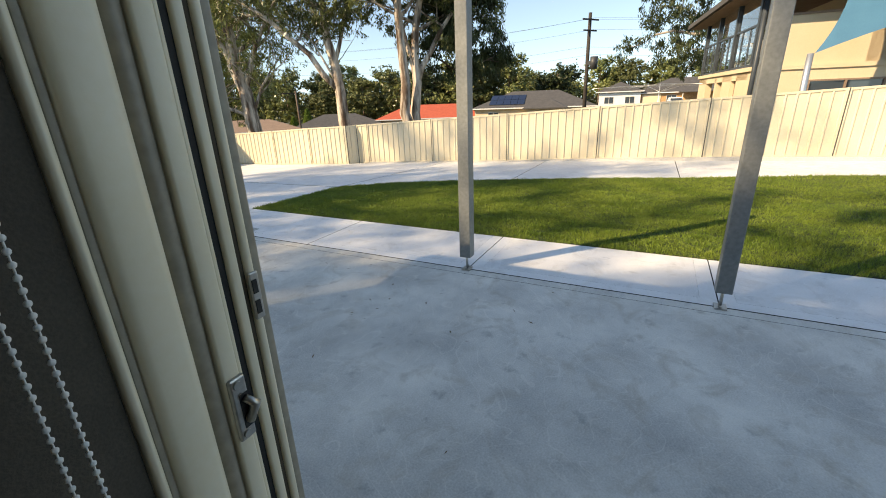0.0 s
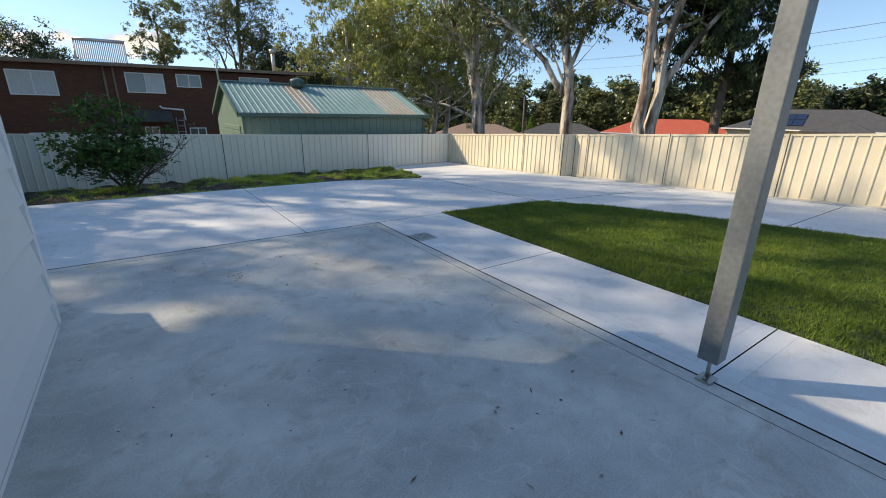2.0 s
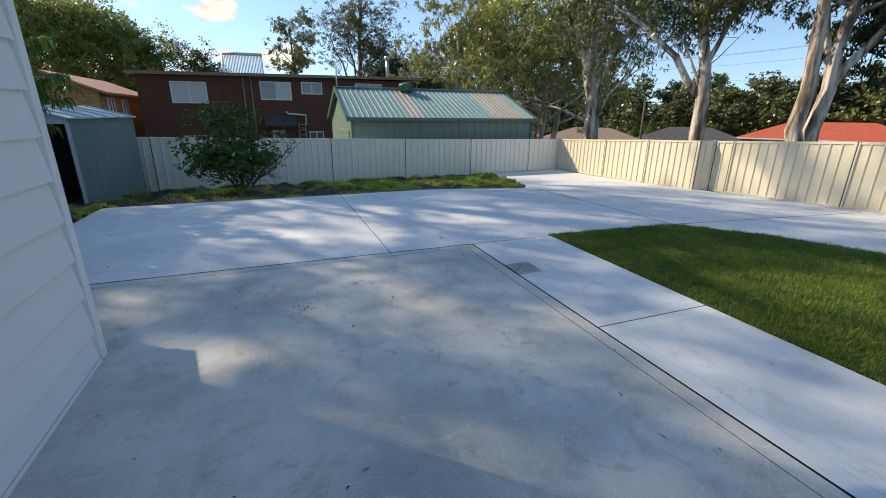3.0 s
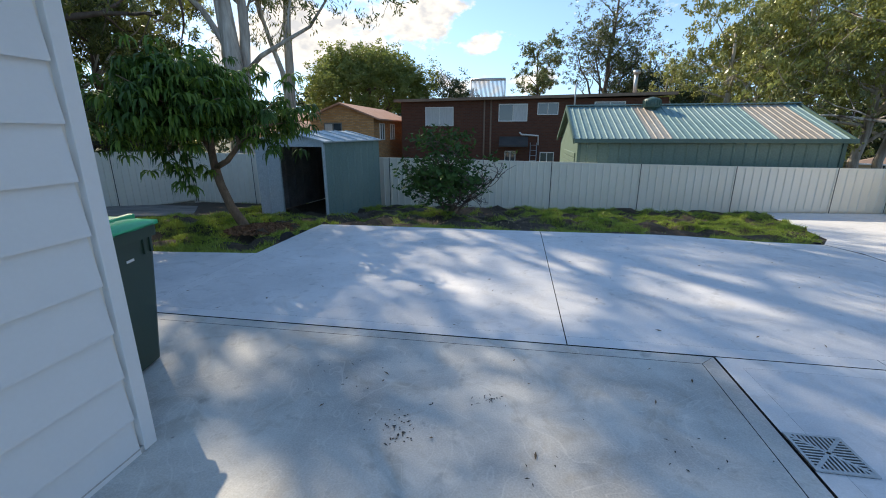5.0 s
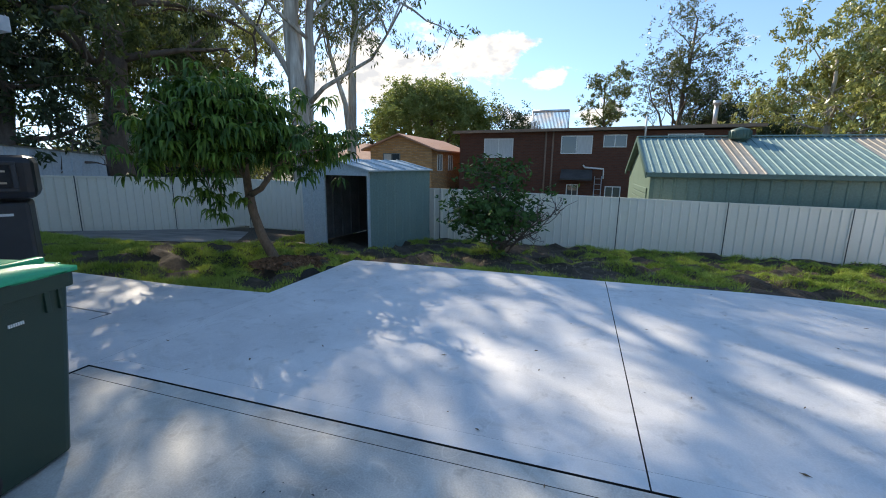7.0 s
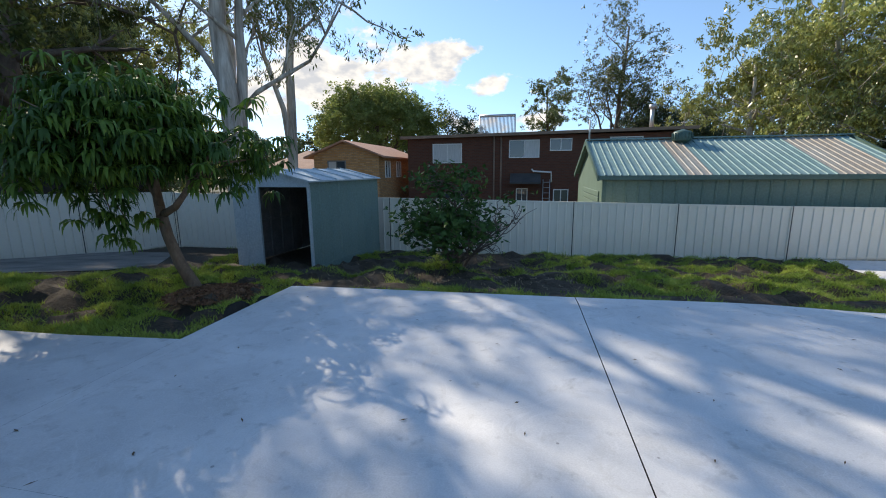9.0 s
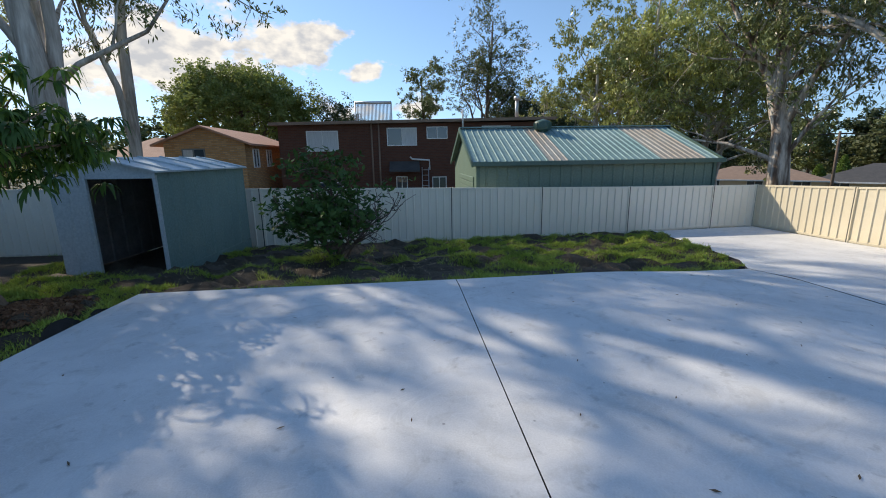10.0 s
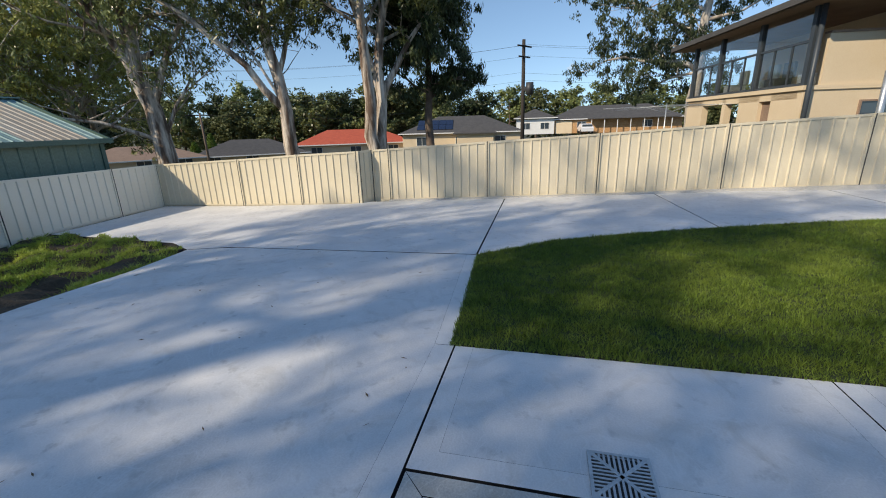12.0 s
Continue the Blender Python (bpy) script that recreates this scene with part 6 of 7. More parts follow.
# mango tree in the bed
def mango():
    rng = np.random.default_rng(61)
    base = Vector((-2.45, 9.08, -0.17))
    t = thing("mango_tree", "small leaning mango tree with long drooping dark green leaves", "tree", m=Matrix.Translation(base))
    bm = bmesh.new()
    fork = Vector((-0.50, 0.05, 1.04))
    tube(bm, [(0, 0, -0.1), (-0.06, 0, 0.08), (-0.27, 0.01, 0.40), (-0.42, 0.03, 0.76), fork], [0.12, 0.085, 0.072, 0.066, 0.07], 12)
    hub_a, hub_b = Vector((-0.74, 0.05, 1.72)), Vector((0.08, -0.06, 1.42))
    tube(bm, [fork, Vector((-0.52, 0.04, 1.32)), hub_a], [0.064, 0.056, 0.046], 10)
    tube(bm, [fork + Vector((0, 0, 0.12)), Vector((-0.42, -0.06, 1.5)), Vector((-0.30, -0.05, 1.95))], [0.05, 0.042, 0.03], 10)
    tube(bm, [fork, Vector((-0.22, 0.0, 1.16)), hub_b], [0.052, 0.044, 0.034], 10)
    # the crown is a flat dome leaning away from the trunk, thin on its sunny edge
    wide, deep = Vector((0.74, 0.67, 0)), Vector((-0.67, 0.74, 0))
    ends = []
    for k in range(15):
        a = k * 2.399
        r = math.sqrt((k + 0.5) / 15)
        u, w = -0.66 + 0.84 * r * math.cos(a), 0.10 + 0.80 * r * math.sin(a)
        z = 2.40 - 0.62 * r * r + rng.normal(0, 0.06)
        e = wide * u + deep * w + Vector((0, 0, z))
        root = hub_b if u > -0.1 else hub_a
        mid = root.lerp(e, 0.5) + Vector((rng.normal(0, 0.08), rng.normal(0, 0.08), -0.10))
        tube(bm, [root, root.lerp(mid, 0.5) + Vector((0, 0, 0.05)), mid, e], [0.036, 0.031, 0.024, 0.012], 8)
        for _ in range(9):
            st = mid.lerp(e, rng.uniform(0.3, 1))
            q = st + wide * rng.normal(0, 0.22) + deep * rng.normal(0, 0.22) + Vector((0, 0, rng.normal(0.12, 0.14)))
            tube(bm, [st, st.lerp(q, 0.5) + Vector((0, 0, 0.03)), q], [0.011, 0.009, 0.006], 6)
            ends.append(q)
        ends.append(e)
    for u, w, z in ((1.0, -0.2, 1.80), (0.80, 0.3, 1.62), (0.62, -0.4, 2.10), (0.45, 0.2, 2.30), (0.5, -0.5, 1.75), (0.92, 0.1, 2.0), (-1.55, -0.3, 1.72)):
        q = wide * u + deep * w + Vector((0, 0, z))
        root = hub_b if u > 0 else hub_a
        tube(bm, [root, root.lerp(q, 0.5) + Vector((0, 0, 0.12)), q], [0.02, 0.015, 0.006], 6)
        for _ in range(3):
            ends.append(q + Vector((rng.normal(0, 0.14), rng.normal(0, 0.14), rng.normal(0, 0.12))))
    low = []
    for u, w, z in ((-0.80, 0.2, 1.30), (-0.85, 0.3, 1.10), (-0.70, 0.1, 1.05), (-0.95, 0.2, 1.35)):
        q = wide * u + deep * w + Vector((0, 0, z))
        tube(bm, [hub_a, (hub_a + q) / 2 + wide * -0.25, q], [0.015, 0.012, 0.006], 6)
        low += [q, q + Vector((rng.normal(0, 0.1), rng.normal(0, 0.1), rng.normal(0, 0.08)))]
    part("trunk", bm, M_MANGOBARK, t)
    # long bent leaves in whorls
    for nm, mt, share in (("crown", M_MANGO, 0.84), ("young_leaves", M_MANGONEW, 0.16)):
        vs, fs = [], []
        for e in ends + low:
            if (rng.uniform() < share) == (nm == "crown"):
                for whorl in range((4 if nm == "crown" else 3) if e[2] > 1.45 and wide.dot(e) < 0.35 else 2):
                    c = np.array(e) + rng.normal(0, 0.16, 3)
                    for k in range(13):
                        a = rng.uniform(0, 2 * np.pi)
                        out = np.array((math.cos(a), math.sin(a), 0))
                        side = np.array((-math.sin(a), math.cos(a), rng.normal(0, 0.3)))
                        ln, wd = rng.uniform(0.14, 0.26), rng.uniform(0.013, 0.021)
                        el = rng.uniform(-0.2, 0.6)
                        i = len(vs)
                        p0 = c
                        p1 = c + out * ln * 0.35 + np.array((0, 0, el * ln * 0.35))
                        p2 = p1 + out * ln * 0.32 + np.array((0, 0, (el - 0.9) * ln * 0.35))
                        p3 = p2 + out * ln * 0.10 + np.array((0, 0, -ln * 0.42))
                        vs += [p0 - side * wd * 0.15, p0 + side * wd * 0.15, p1 - side * wd, p1 + side * wd, p2 - side * wd, p2 + side * wd, p3 - side * 0.003, p3 + side * 0.003]
                        fs += [(i, i + 1, i + 3, i + 2), (i + 2, i + 3, i + 5, i + 4), (i + 4, i + 5, i + 7, i + 6)]
        ob = new(nm, raw_mesh(nm, vs, fs, mt))
        ob.parent = t
    return t


mango()
tree("citrus_bush", "dark glossy many-stemmed citrus bush in the garden bed", (0.66, 11.75, -0.42), 1.75, 0.055, 62, M_BARK, M_BUSHLEAF, (-0.1, 0), 0.25, 13, 0.80, 0.6, 0.12, 4600, (0.12, 0.054), 0.1, leafy=lambda q: not (q[0] > 0.55 and q[2] < 1.35) and not (q[0] > 0.1 and q[2] < 0.75) and not q[2] < 0.45, forks=((0.25, 0.75, 0.1, 0.9, 0.035), (0.2, -0.6, 0.2, 0.9, 0.04), (0.2, 0.35, -0.5, 0.8, 0.03), (0.25, -0.3, -0.5, 0.9, 0.03)), sub=5, flat=0.8, category="bush", sides=8)

# far woods: a few crowns repeated round the horizon, each tree on its own, before a joined mass
protos = []
for k in range(5):
    protos.append(tree("far_tree", "distant olive-green gum tree beyond the houses", (70 + 3.1 * k, 52 - 6.3 * k, -4.2), 9.5 + 0.9 * k, 0.28, 200 + k, M_BARK, (M_FARLEAF, M_GUMLEAF, M_DARKLEAF, M_FARLEAF, M_GUMLEAF)[k], (0, 0), 0.25, 12, 3.4, 0.35, 0.75, 5200, (0.62, 0.32), 0.1))
rng = np.random.default_rng(71)
for ang in np.arange(-24, 66, 2.3):
    a, d = radians(ang + rng.uniform(-1, 1)), rng.uniform(84, 118) if ang > 12 else rng.uniform(112, 124)
    copy_thing(protos[rng.integers(0, 5)], pose(math.cos(a) * d, math.sin(a) * d, -4.4 + rng.uniform(-0.6, 0.6) + (d - 84) * 0.03, 0, 0, rng.uniform(0, 360)))
for ang in np.arange(68, 146, 5):
    a, d = radians(ang + rng.uniform(-1, 1)), rng.uniform(68, 92)
    copy_thing(protos[rng.integers(0, 5)], pose(math.cos(a) * d, math.sin(a) * d, -5.0, 0, 0, rng.uniform(0, 360)))
cs = []
for ang in np.arange(-30, 150, 1.7):
    a, d = radians(ang + rng.uniform(-1.5, 1.5)), rng.uniform(125, 140)
    cx, cy, h = math.cos(a) * d, math.sin(a) * d, rng.uniform(7, 11)
    for _ in range(9):
        q = np.array((cx, cy, -3.6 + h * rng.uniform(0.1, 0.85))) + rng.normal(0, 1, 3) * (2.4, 2.4, 0.8)
        cs.append(q + rng.normal(0, 1, (40, 3)) * (1.2, 1.2, 0.8))
cs = np.concatenate(cs)
tagged(new("far_woods", leaf_mesh("far_woods", cs, 1.1, 0.7, M_FARLEAF, rng, 0.1)), "distant olive-green woods along the horizon", "woods", kind="stuff")
for x, y, h in ((50, 50.5, 3.4), (52.5, 50, 4.4), (49.0, 54.0, 2.6)):
    rr = np.random.default_rng(int(x * 10))
    t = thing("conifer", "bright yellow-green conical conifer", "tree", "bright conifers", Matrix.Translation((x, y, -3.9)))
    bm = bmesh.new()
    tube(bm, [(0, 0, 0), (0, 0, h)], [0.12, 0.02], 6)
    part("trunk", bm, M_BARK, t)
    u = rr.uniform(0, 1, 2600)
    a = rr.uniform(0, 2 * np.pi, 2600)
    rad = (1.15 * (1 - u) ** 0.7 + 0.1) * rr.uniform(0.6, 1.05, 2600)
    o = new("crown", leaf_mesh("crown", np.stack([rad * np.cos(a), rad * np.sin(a), 0.4 + u * h], 1), 0.3, 0.12, M_CYPRESS, rr, -0.4))
    o.parent = t


# ---------------------------------------------------------------- garden shed
SH = Matrix.Translation((-2.30, 11.9, -0.53)) @ Matrix.Rotation(radians(-5.5), 4, 'Z')
sh = thing("garden_shed", "blue-green sheet-metal garden shed with its doorway standing open", "shed", m=SH)
W, D, HW, HR = 1.82, 3.05, 1.78, 2.0


def shed_sheet(name, a, b, hi, mat, flip=1, lo=(0, 0), pitch=0.38, inner=True):
    bm = bmesh.new()
    sheet_panel(bm, a, b, lo, hi, pitch=pitch, depth=0.016, flip=flip)
    ob = part(name, bm, mat, sh)
    md = ob.modifiers.new("thick", 'SOLIDIFY')
    md.thickness = 0.003
    return ob


shed_sheet("side_wall", (0, 0), (0, D), (HW, HW), M_SHED, 1)
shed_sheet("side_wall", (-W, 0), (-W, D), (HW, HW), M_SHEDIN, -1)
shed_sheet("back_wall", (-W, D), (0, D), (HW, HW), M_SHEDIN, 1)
shed_sheet("front_panel", (-W, -0.02), (-1.19, 0), (HW - 0.08, HW - 0.08), M_SHEDPALE, -1, pitch=0.31)
bm = bmesh.new()
v = [bm.verts.new(p) for p in ((-W, -0.01, HW - 0.09), (0, -0.01, HW - 0.09), (0, -0.01, HW), (-W / 2, -0.01, HR), (-W, -0.01, HW))]
bm.faces.new(v)
v2 = [bm.verts.new(p.co + Vector((0, 0.02, 0))) for p in v]
bm.faces.new(v2[::-1])
for i in range(5):
    bm.faces.new((v[(i + 1) % 5], v[i], v2[i], v2[(i + 1) % 5]))
part("gable", bm, M_SHEDPALE, sh)
for x in (-1.22, -0.035):
    bm = bmesh.new()
    box(bm, x, x + 0.05, -0.035, 0.02, 0, HW - 0.08, bevel=0.004)
    part("door_jamb", bm, M_SHEDPALE, sh)
bm = new_box(-1.22, 0.015, -0.03, 0.02, HW - 0.12, HW - 0.07)
part("door_head", bm, M_SHEDPALE, sh)
bm = bmesh.new()
for s in (0, 1):
    q = [(-W / 2, -0.08, HR + 0.02), (-W / 2, D + 0.06, HR + 0.02), (0.07 if s else -W - 0.07, D + 0.06, HW + 0.0), (0.07 if s else -W - 0.07, -0.08, HW + 0.0)]
    t_ = [bm.verts.new(p) for p in q]
    l_ = [bm.verts.new((p[0], p[1], p[2] - 0.03)) for p in q]
    bm.faces.new(t_ if not s else t_[::-1])
    bm.faces.new(l_[::-1] if not s else l_)
    for i in range(4):
        bm.faces.new((l_[i], l_[(i + 1) % 4], t_[(i + 1) % 4], t_[i]))
bmesh.ops.recalc_face_normals(bm, faces=bm.faces)
part("roof", bm, M_SHEDPALE, sh, "pale blue-grey metal roof")
for k in range(5):
    y = 0.3 + k * 0.62
    bm = bmesh.new()
    beam(bm, (-W / 2, y, HR + 0.045), (0.07, y, HW + 0.03), 0.03, 0.03)
    part("roof_rib", bm, M_SHEDPALE, sh)
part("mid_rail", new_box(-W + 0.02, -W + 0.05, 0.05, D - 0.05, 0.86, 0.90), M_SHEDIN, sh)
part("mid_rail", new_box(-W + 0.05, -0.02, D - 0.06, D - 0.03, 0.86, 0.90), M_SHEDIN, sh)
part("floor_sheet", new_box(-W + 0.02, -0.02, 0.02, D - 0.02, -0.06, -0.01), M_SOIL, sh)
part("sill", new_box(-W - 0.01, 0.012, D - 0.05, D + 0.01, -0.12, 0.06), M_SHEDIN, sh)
part("sill", new_box(-0.02, 0.014, 0.0, D, -0.30, 0.05), M_SHED, sh)

# ---------------------------------------------------------------- bins
def wheelie_bin(label, m, body_mat, lid_mat, w=0.48, d=0.54, h=0.90):
    """Lid hinge and wheels at -y, lip at +y."""
    b = thing("wheelie_bin", label, "bin", "wheelie bins", m)
    bm = bmesh.new()
    levels = [(0.02, 0.78), (0.10, 0.80), (h * 0.5, 0.90), (h - 0.08, 0.985), (h - 0.075, 1.0), (h - 0.005, 1.0)]
    rings = []
    for z, k in levels:
        ring = []
        hw, y0, y1 = w / 2 * k, -d / 2 * (0.82 + 0.18 * (z / h)), d / 2 * (0.72 + 0.28 * (z / h))
        if k == 1.0:
            hw += 0.012
            y1 += 0.02
        r = 0.05
        for cx, cy, a0 in ((hw - r, y1 - r, 0), (-hw + r, y1 - r, 90), (-hw + r, y0 + r, 180), (hw - r, y0 + r, 270)):
            for s in range(5):
                a = radians(a0 + s * 22.5)
                ring.append(bm.verts.new((cx + r * math.cos(a), cy + r * math.sin(a), z)))
        rings.append(ring)
    for r0, r1 in zip(rings, rings[1:]):
        for i in range(len(r0)):
            j = (i + 1) % len(r0)
            f = bm.faces.new((r0[i], r0[j], r1[j], r1[i]))
    bm.faces.new(rings[0][::-1])
    body = part("body", bm, body_mat, b)
    for s in (-1, 1):
        for yy in (0.13, 0.19):
            bm = new_box(s * (w / 2 * 0.97) - 0.012, s * (w / 2 * 0.97) + 0.012, yy, yy + 0.022, h - 0.17, h - 0.06, bevel=0.003)
            part("rib", bm, body_mat, body)
    bm = bmesh.new()
    n = 8
    grid = {}
    for i in range(n + 1):
        for j in range(n + 1):
            u, v = i / n * 2 - 1, j / n * 2 - 1
            z = h + 0.012 + 0.055 * (1 - abs(u) ** 3) * (1 - abs(v) ** 3)
            grid[i, j] = bm.verts.new((u * (w / 2 + 0.012), v * (d / 2 + 0.012) + 0.005, z))
    for i in range(n):
        for j in range(n):
            f = bm.faces.new((grid[i, j], grid[i + 1, j], grid[i + 1, j + 1], grid[i, j + 1]))
            f.smooth = True
    border = [e for e in bm.edges if e.is_boundary]
    ex = bmesh.ops.extrude_edge_only(bm, edges=border)
    for g in ex["geom"]:
        if isinstance(g, bmesh.types.BMVert):
            g.co.z = h - 0.012
    lid = part("lid", bm, lid_mat, b)
    for s in (-1, 1):
        bm = new_box(s * w * 0.30 - 0.02, s * w * 0.30 + 0.02, -d * 0.40, d * 0.42, h + 0.030, h + 0.062, bevel=0.008)
        part("lid_ridge", bm, lid_mat, lid)
    bm = new_box(-0.13, 0.13, d / 2 + 0.01, d / 2 + 0.055, h - 0.008, h + 0.012, bevel=0.006)
    part("lid_lip", bm, lid_mat, lid)
    bm = bmesh.new()
    tube(bm, [(-w / 2 + 0.03, -d / 2 - 0.07, h - 0.02), (w / 2 - 0.03, -d / 2 - 0.07, h - 0.02)], [0.016, 0.016], 10)
    for x in (-w / 2 + 0.05, w / 2 - 0.05):
        box(bm, x - 0.015, x + 0.015, -d / 2 - 0.07, -d / 2 + 0.02, h - 0.05, h - 0.005)
    part("handle", bm, body_mat, b)
    for s in (-1, 1):
        bm = bmesh.new()
        x = s * (w / 2 * 0.86)
        tube(bm, [(x - 0.025, -d / 2 + 0.03, 0.1), (x - 0.02, -d / 2 + 0.03, 0.1), (x + 0.02, -d / 2 + 0.03, 0.1), (x + 0.025, -d / 2 + 0.03, 0.1)], [0.085, 0.1, 0.1, 0.085], 20)
        wh = part("wheel", bm, M_BLACK, b)
        bm = bmesh.new()
        tube(bm, [(x + s * 0.022, -d / 2 + 0.03, 0.1), (x + s * 0.032, -d / 2 + 0.03, 0.1)], [0.05, 0.045], 14)
        part("hub", bm, M_GREYPL, wh)
    bm = bmesh.new()
    for k in range(7):
        box(bm, w / 2 * 0.965, w / 2 * 0.965 + 0.004, -0.02 + k * 0.009, -0.02 + k * 0.009 + 0.006, 0.715, 0.729)
    part("stamped_mark", bm, M_WHITE, body, "row of small white stamped marks")
    return b


wheelie_bin("dark green wheelie bin with a bright green lid beside the house", Matrix.Translation((-0.375, 4.68, 0.0)) @ Matrix.Rotation(radians(12), 4, 'Z'), M_BINGREEN, M_LIDGREEN)
wheelie_bin("dark grey wheelie bin with a red lid behind the green one", Matrix.Translation((-1.52, 4.72, 0.0)) @ Matrix.Rotation(radians(12), 4, 'Z'), M_GREYPL, M_LIDRED, 0.48, 0.54, 0.86)

# black appliance standing by the bins
ap = thing("water_heater", "black boxed heat-pump unit with a white domed tank", "water heater", m=Matrix.Translation((-3.55, 6.17, -0.05)) @ Matrix.Rotation(radians(58), 4, 'Z'))
bm = new_box(-0.48, 0.42, -0.26, 0.30, 0.0, 1.03, bevel=0.03)
cab = part("cabinet", bm, M_GREYPL, ap)
part("badge", new_box(0.14, 0.30, -0.266, -0.26, 0.90, 0.925), M_WHITE, cab)
part("edge_strip", new_box(-0.06, -0.02, -0.268, -0.26, 0.1, 1.0), M_BLACK, cab)
bm = new_box(-0.56, 0.50, -0.32, 0.36, 1.06, 1.48, bevel=0.07)
head = part("head_unit", bm, M_BLACKPL, ap)
bm = bmesh.new()
for a in ((-0.02, 0.38, 1.14, 1.17), (-0.02, 0.38, 1.39, 1.42), (-0.02, 0.02, 1.17, 1.39), (0.34, 0.38, 1.17, 1.39)):
    box(bm, a[0], a[1], -0.345, -0.318, a[2], a[3], bevel=0.006)
part("grille_frame", bm, M_GREYPL, head)
part("display", new_box(0.03, 0.33, -0.326, -0.3195, 1.18, 1.38), M_BLACK, head)
for k in range(3):
    part("display_bar", new_box(0.06, 0.30 - 0.05 * (k % 2), -0.330, -0.3262, 1.21 + k * 0.055, 1.228 + k * 0.055), M_CHROME, head)
bm = bmesh.new()
tube(bm, [(-0.20, 0.05, z) for z in (1.48, 1.62, 1.66, 1.68, 1.70, 1.80, 1.90, 1.95, 1.97)], [0.33, 0.33, 0.32, 0.30, 0.325, 0.31, 0.24, 0.12, 0.02], 24)
part("tank", bm, M_WHITE, ap, "white domed plastic tank", smooth=True)

# ---------------------------------------------------------------- drains and covers
dg = thing("drain_grate", "square metal drain grate with radiating slots set in the path", "drain grate", m=Matrix.Translation((3.50, 4.655, 0.0)))
# thin black plate stands in for the shaded hollow under the bars
part("pit", new_box(-0.105, 0.105, -0.125, 0.125, 0.0005, 0.0025), M_BLACK, dg)
bm = bmesh.new()
S = 0.125
for a in ((-S, S, -S, -S + 0.014), (-S, S, S - 0.014, S), (-S, -S + 0.014, -S + 0.014, S - 0.014), (S - 0.014, S, -S + 0.014, S - 0.014)):
    box(bm, *a, 0.001, 0.010)
part("frame", bm, M_GALV, dg)
for q in range(4):
    r = Matrix.Rotation(q * math.pi / 2, 4, 'Z')
    bm = bmesh.new()
    beam(bm, r @ Vector((0, 0, 0.0095)), r @ Vector((S - 0.012, S - 0.012, 0.0095)), 0.016, 0.007)
    part("diagonal_bar", bm, M_GALV, dg)
    for k in range(-5, 6):
        u = k * 0.0195
        bm = bmesh.new()
        beam(bm, r @ Vector((abs(u) + 0.004, u, 0.009)), r @ Vector((S - 0.012, u, 0.009)), 0.0095, 0.0065)
        part("bar", bm, M_GALV, dg)
pc = thing("pit_cover", "square concrete inspection cover with a dark metal rim", "pit cover", m=Matrix.Translation((-2.4, 6.2, gz(-2.4, 6.2))))
bm = bmesh.new()
for a in ((-0.3, 0.3, -0.14, -0.12), (-0.3, 0.3, 0.12, 0.14), (-0.3, -0.28, -0.12, 0.12), (0.28, 0.3, -0.12, 0.12)):
    box(bm, *a, -0.01, 0.006)
part("rim", bm, M_STEELDARK, pc)
part("lid", new_box(-0.28, 0.28, -0.12, 0.12, -0.01, 0.004), M_DRIVE, pc)

# ---------------------------------------------------------------- mulch and fallen leaves
rng = np.random.default_rng(81)
n = 1800
a, r = rng.uniform(0, 2 * np.pi, n), 0.62 * np.sqrt(rng.uniform(0, 1, n))
px, py = -1.95 + r * np.cos(a) * 0.95, 8.75 + r * np.sin(a) * 0.8
ok = (px < -1.3)
px, py = px[ok], py[ok]
pz = np.array([gz(x, y) - 0.02 + 0.07 * max(0, 1 - math.hypot(x + 2.1, y - 8.7)) for x, y in zip(px, py)]) + rng.uniform(0, 0.02, len(px))
tagged(new("bark_mulch", leaf_mesh("bark_mulch", np.stack([px, py, pz], 1), 0.06, 0.03, M_MULCH, rng, 0.0)), "heap of red-brown bark chips at the foot of the mango tree", "mulch", kind="stuff")


def litter(label, count, x0, x1, y0, y1, size, seed):
    g = np.random.default_rng(seed)
    c = []
    while len(c) < count:
        x, y = g.uniform(x0, x1), g.uniform(y0, y1)
        c.append((x, y, gz(x, y) + 0.006))
    c = np.array(c)
    n = len(c)
    ang = g.uniform(0, 2 * np.pi, n)
    d = np.stack([np.cos(ang), np.sin(ang), np.zeros(n)], 1) * size * g.uniform(0.4, 1.5, (n, 1))
    s = np.stack([-np.sin(ang), np.cos(ang), g.uniform(-0.2, 0.5, n)], 1) * size * 0.28 * g.uniform(0.5, 1.3, (n, 1))
    v = np.stack([c - d, c + s, c + d, c - s + (0, 0, 0.002)], 1).reshape(-1, 3)
    tagged(new("leaf_litter", raw_mesh("leaf_litter", v, np.arange(n * 4).reshape(n, 4), M_DRYLEAF)), label, "leaf litter", kind="stuff")


litter("few dry gum leaves and twigs on the patio concrete", 46, 0.5, 3.3, 0.5, 5.4, 0.020, 91)
litter("few dry gum leaves scattered on the driveway", 60, -1.0, 7.0, 5.6, 9.3, 0.022, 92)


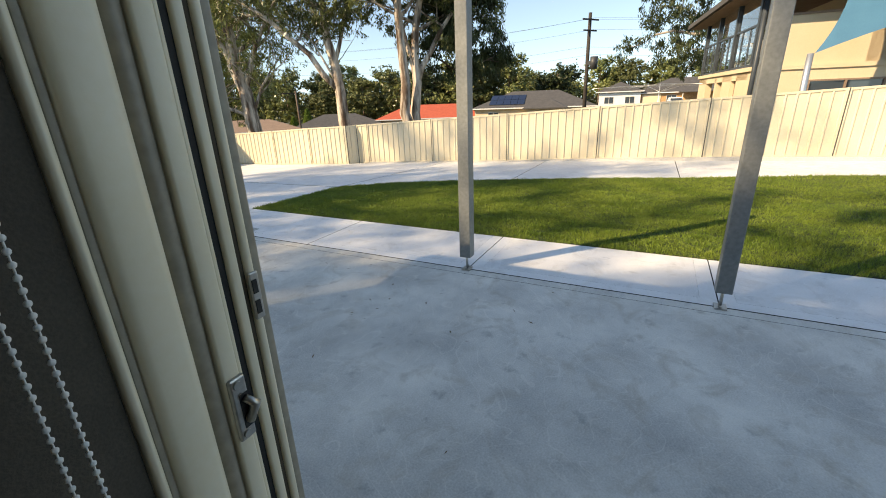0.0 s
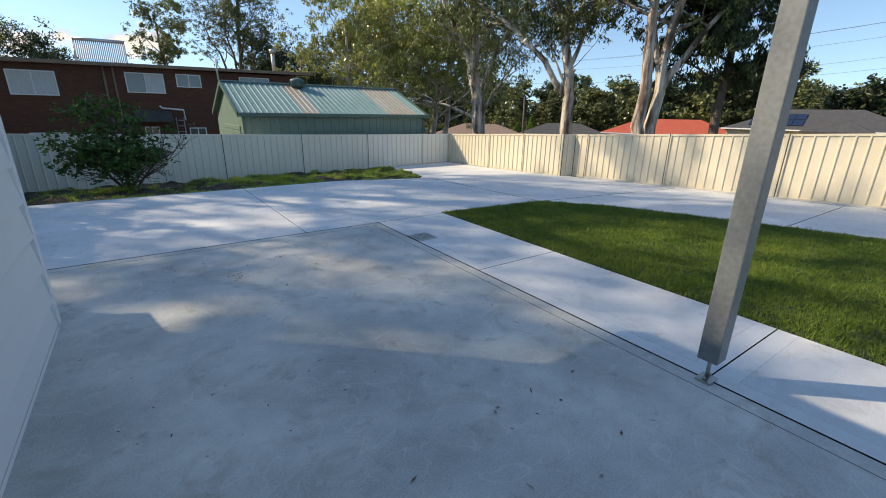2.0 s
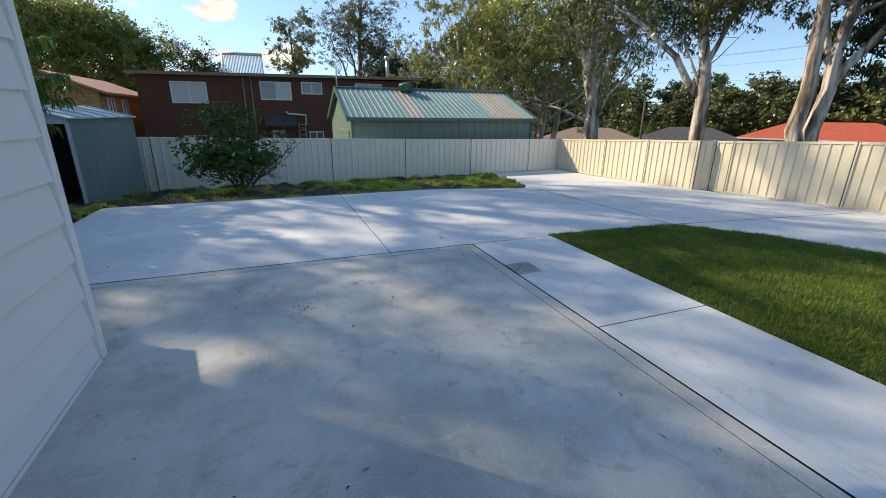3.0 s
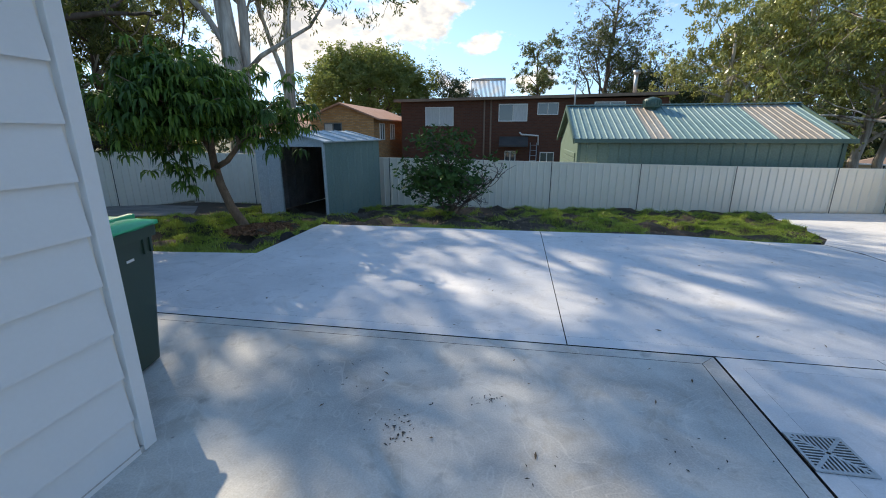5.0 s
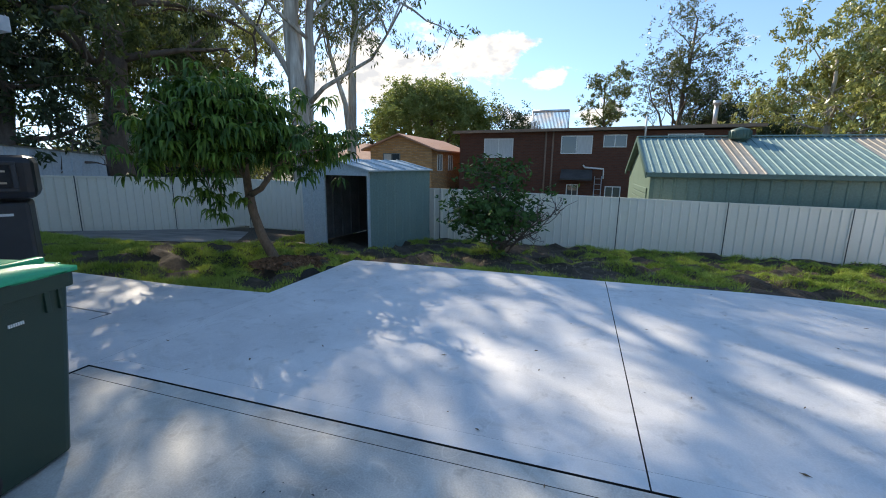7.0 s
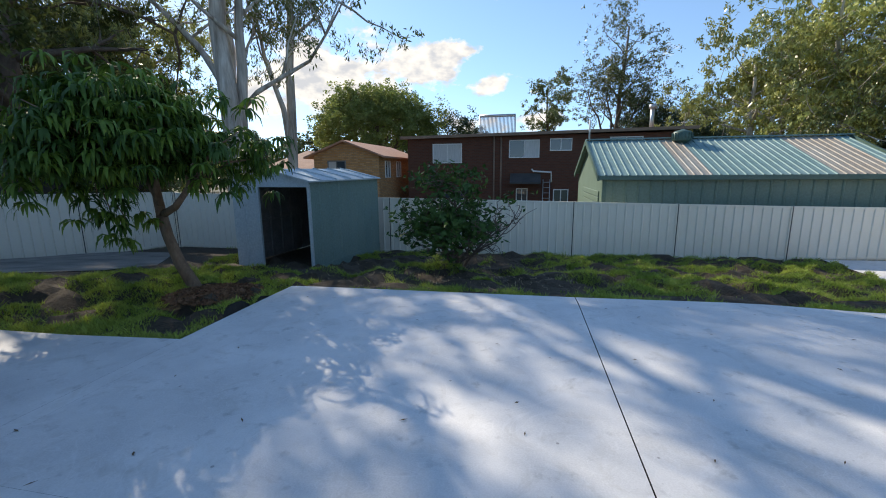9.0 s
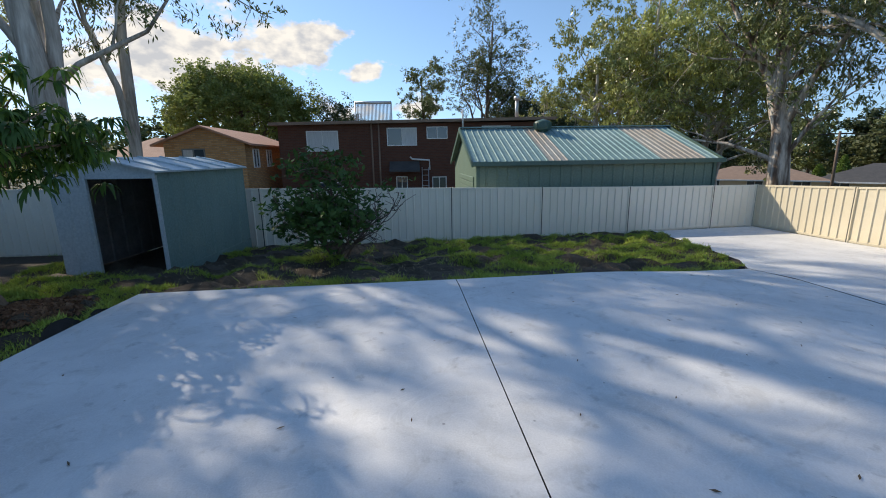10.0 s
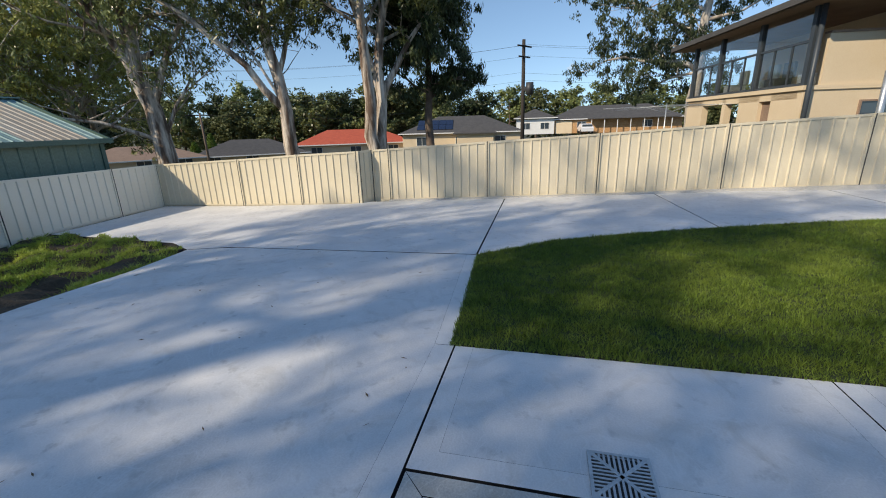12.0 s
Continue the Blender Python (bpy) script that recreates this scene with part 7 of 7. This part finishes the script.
# straw and clippings lying on the bare soil round the bush
g = np.random.default_rng(95)
n = 900
px, py = g.normal(0.9, 1.3, n), g.normal(11.0, 0.8, n)
ok = (py > 9.7) & (px > -2.0)
px, py = px[ok], py[ok]
n = len(px)
ang = g.uniform(0, 2 * np.pi, n)
c = np.array([(x, y, gz(x, y) - 0.02 + bed_bump(x, y)) for x, y in zip(px, py)])
d = np.stack([np.cos(ang), np.sin(ang), g.uniform(0, 0.3, n)], 1) * g.uniform(0.04, 0.12, (n, 1))
sd = np.stack([-np.sin(ang), np.cos(ang), np.zeros(n)], 1) * 0.005
v = np.stack([c - d * 0.5 + (0, 0, 0.012), c + sd, c + d * 0.5 + (0, 0, 0.02), c - sd], 1).reshape(-1, 3)
tagged(new("straw", raw_mesh("straw", v, np.arange(n * 4).reshape(n, 4), M_STRAW)), "dry pale straw strewn on bare soil under the bush", "straw", kind="stuff")


# dark crumbs and twigs trodden into the patio
g = np.random.default_rng(97)
vs, fs = [], []
for cx, cy, cnt, spread_c in ((1.50, 4.52, 34, 0.07), (1.50, 4.42, 16, 0.05), (1.93, 4.80, 18, 0.06), (2.23, 4.32, 5, 0.10), (1.62, 4.71, 2, 0.01), (1.1, 4.9, 16, 0.16), (2.6, 3.6, 14, 0.25), (1.2, 2.6, 12, 0.35), (2.9, 4.6, 12, 0.2)):
    for _ in range(cnt):
        x, y = cx + g.normal(0, spread_c), cy + g.normal(0, spread_c * 0.6)
        a, ln, wd = g.uniform(0, math.pi), g.uniform(0.004, 0.014), g.uniform(0.002, 0.005)
        ux, uy = math.cos(a) * ln, math.sin(a) * ln
        wx, wy = -math.sin(a) * wd, math.cos(a) * wd
        i = len(vs)
        vs += [(x - ux, y - uy, 0.0015), (x + wx, y + wy, 0.005), (x + ux, y + uy, 0.002), (x - wx, y - wy, 0.004)]
        fs.append((i, i + 3, i + 2, i + 1))
tagged(new("leaf_crumbs", raw_mesh("leaf_crumbs", vs, fs, M_BLACK)), "dark leaf crumbs and grit trodden on the patio", "leaf litter", kind="stuff")
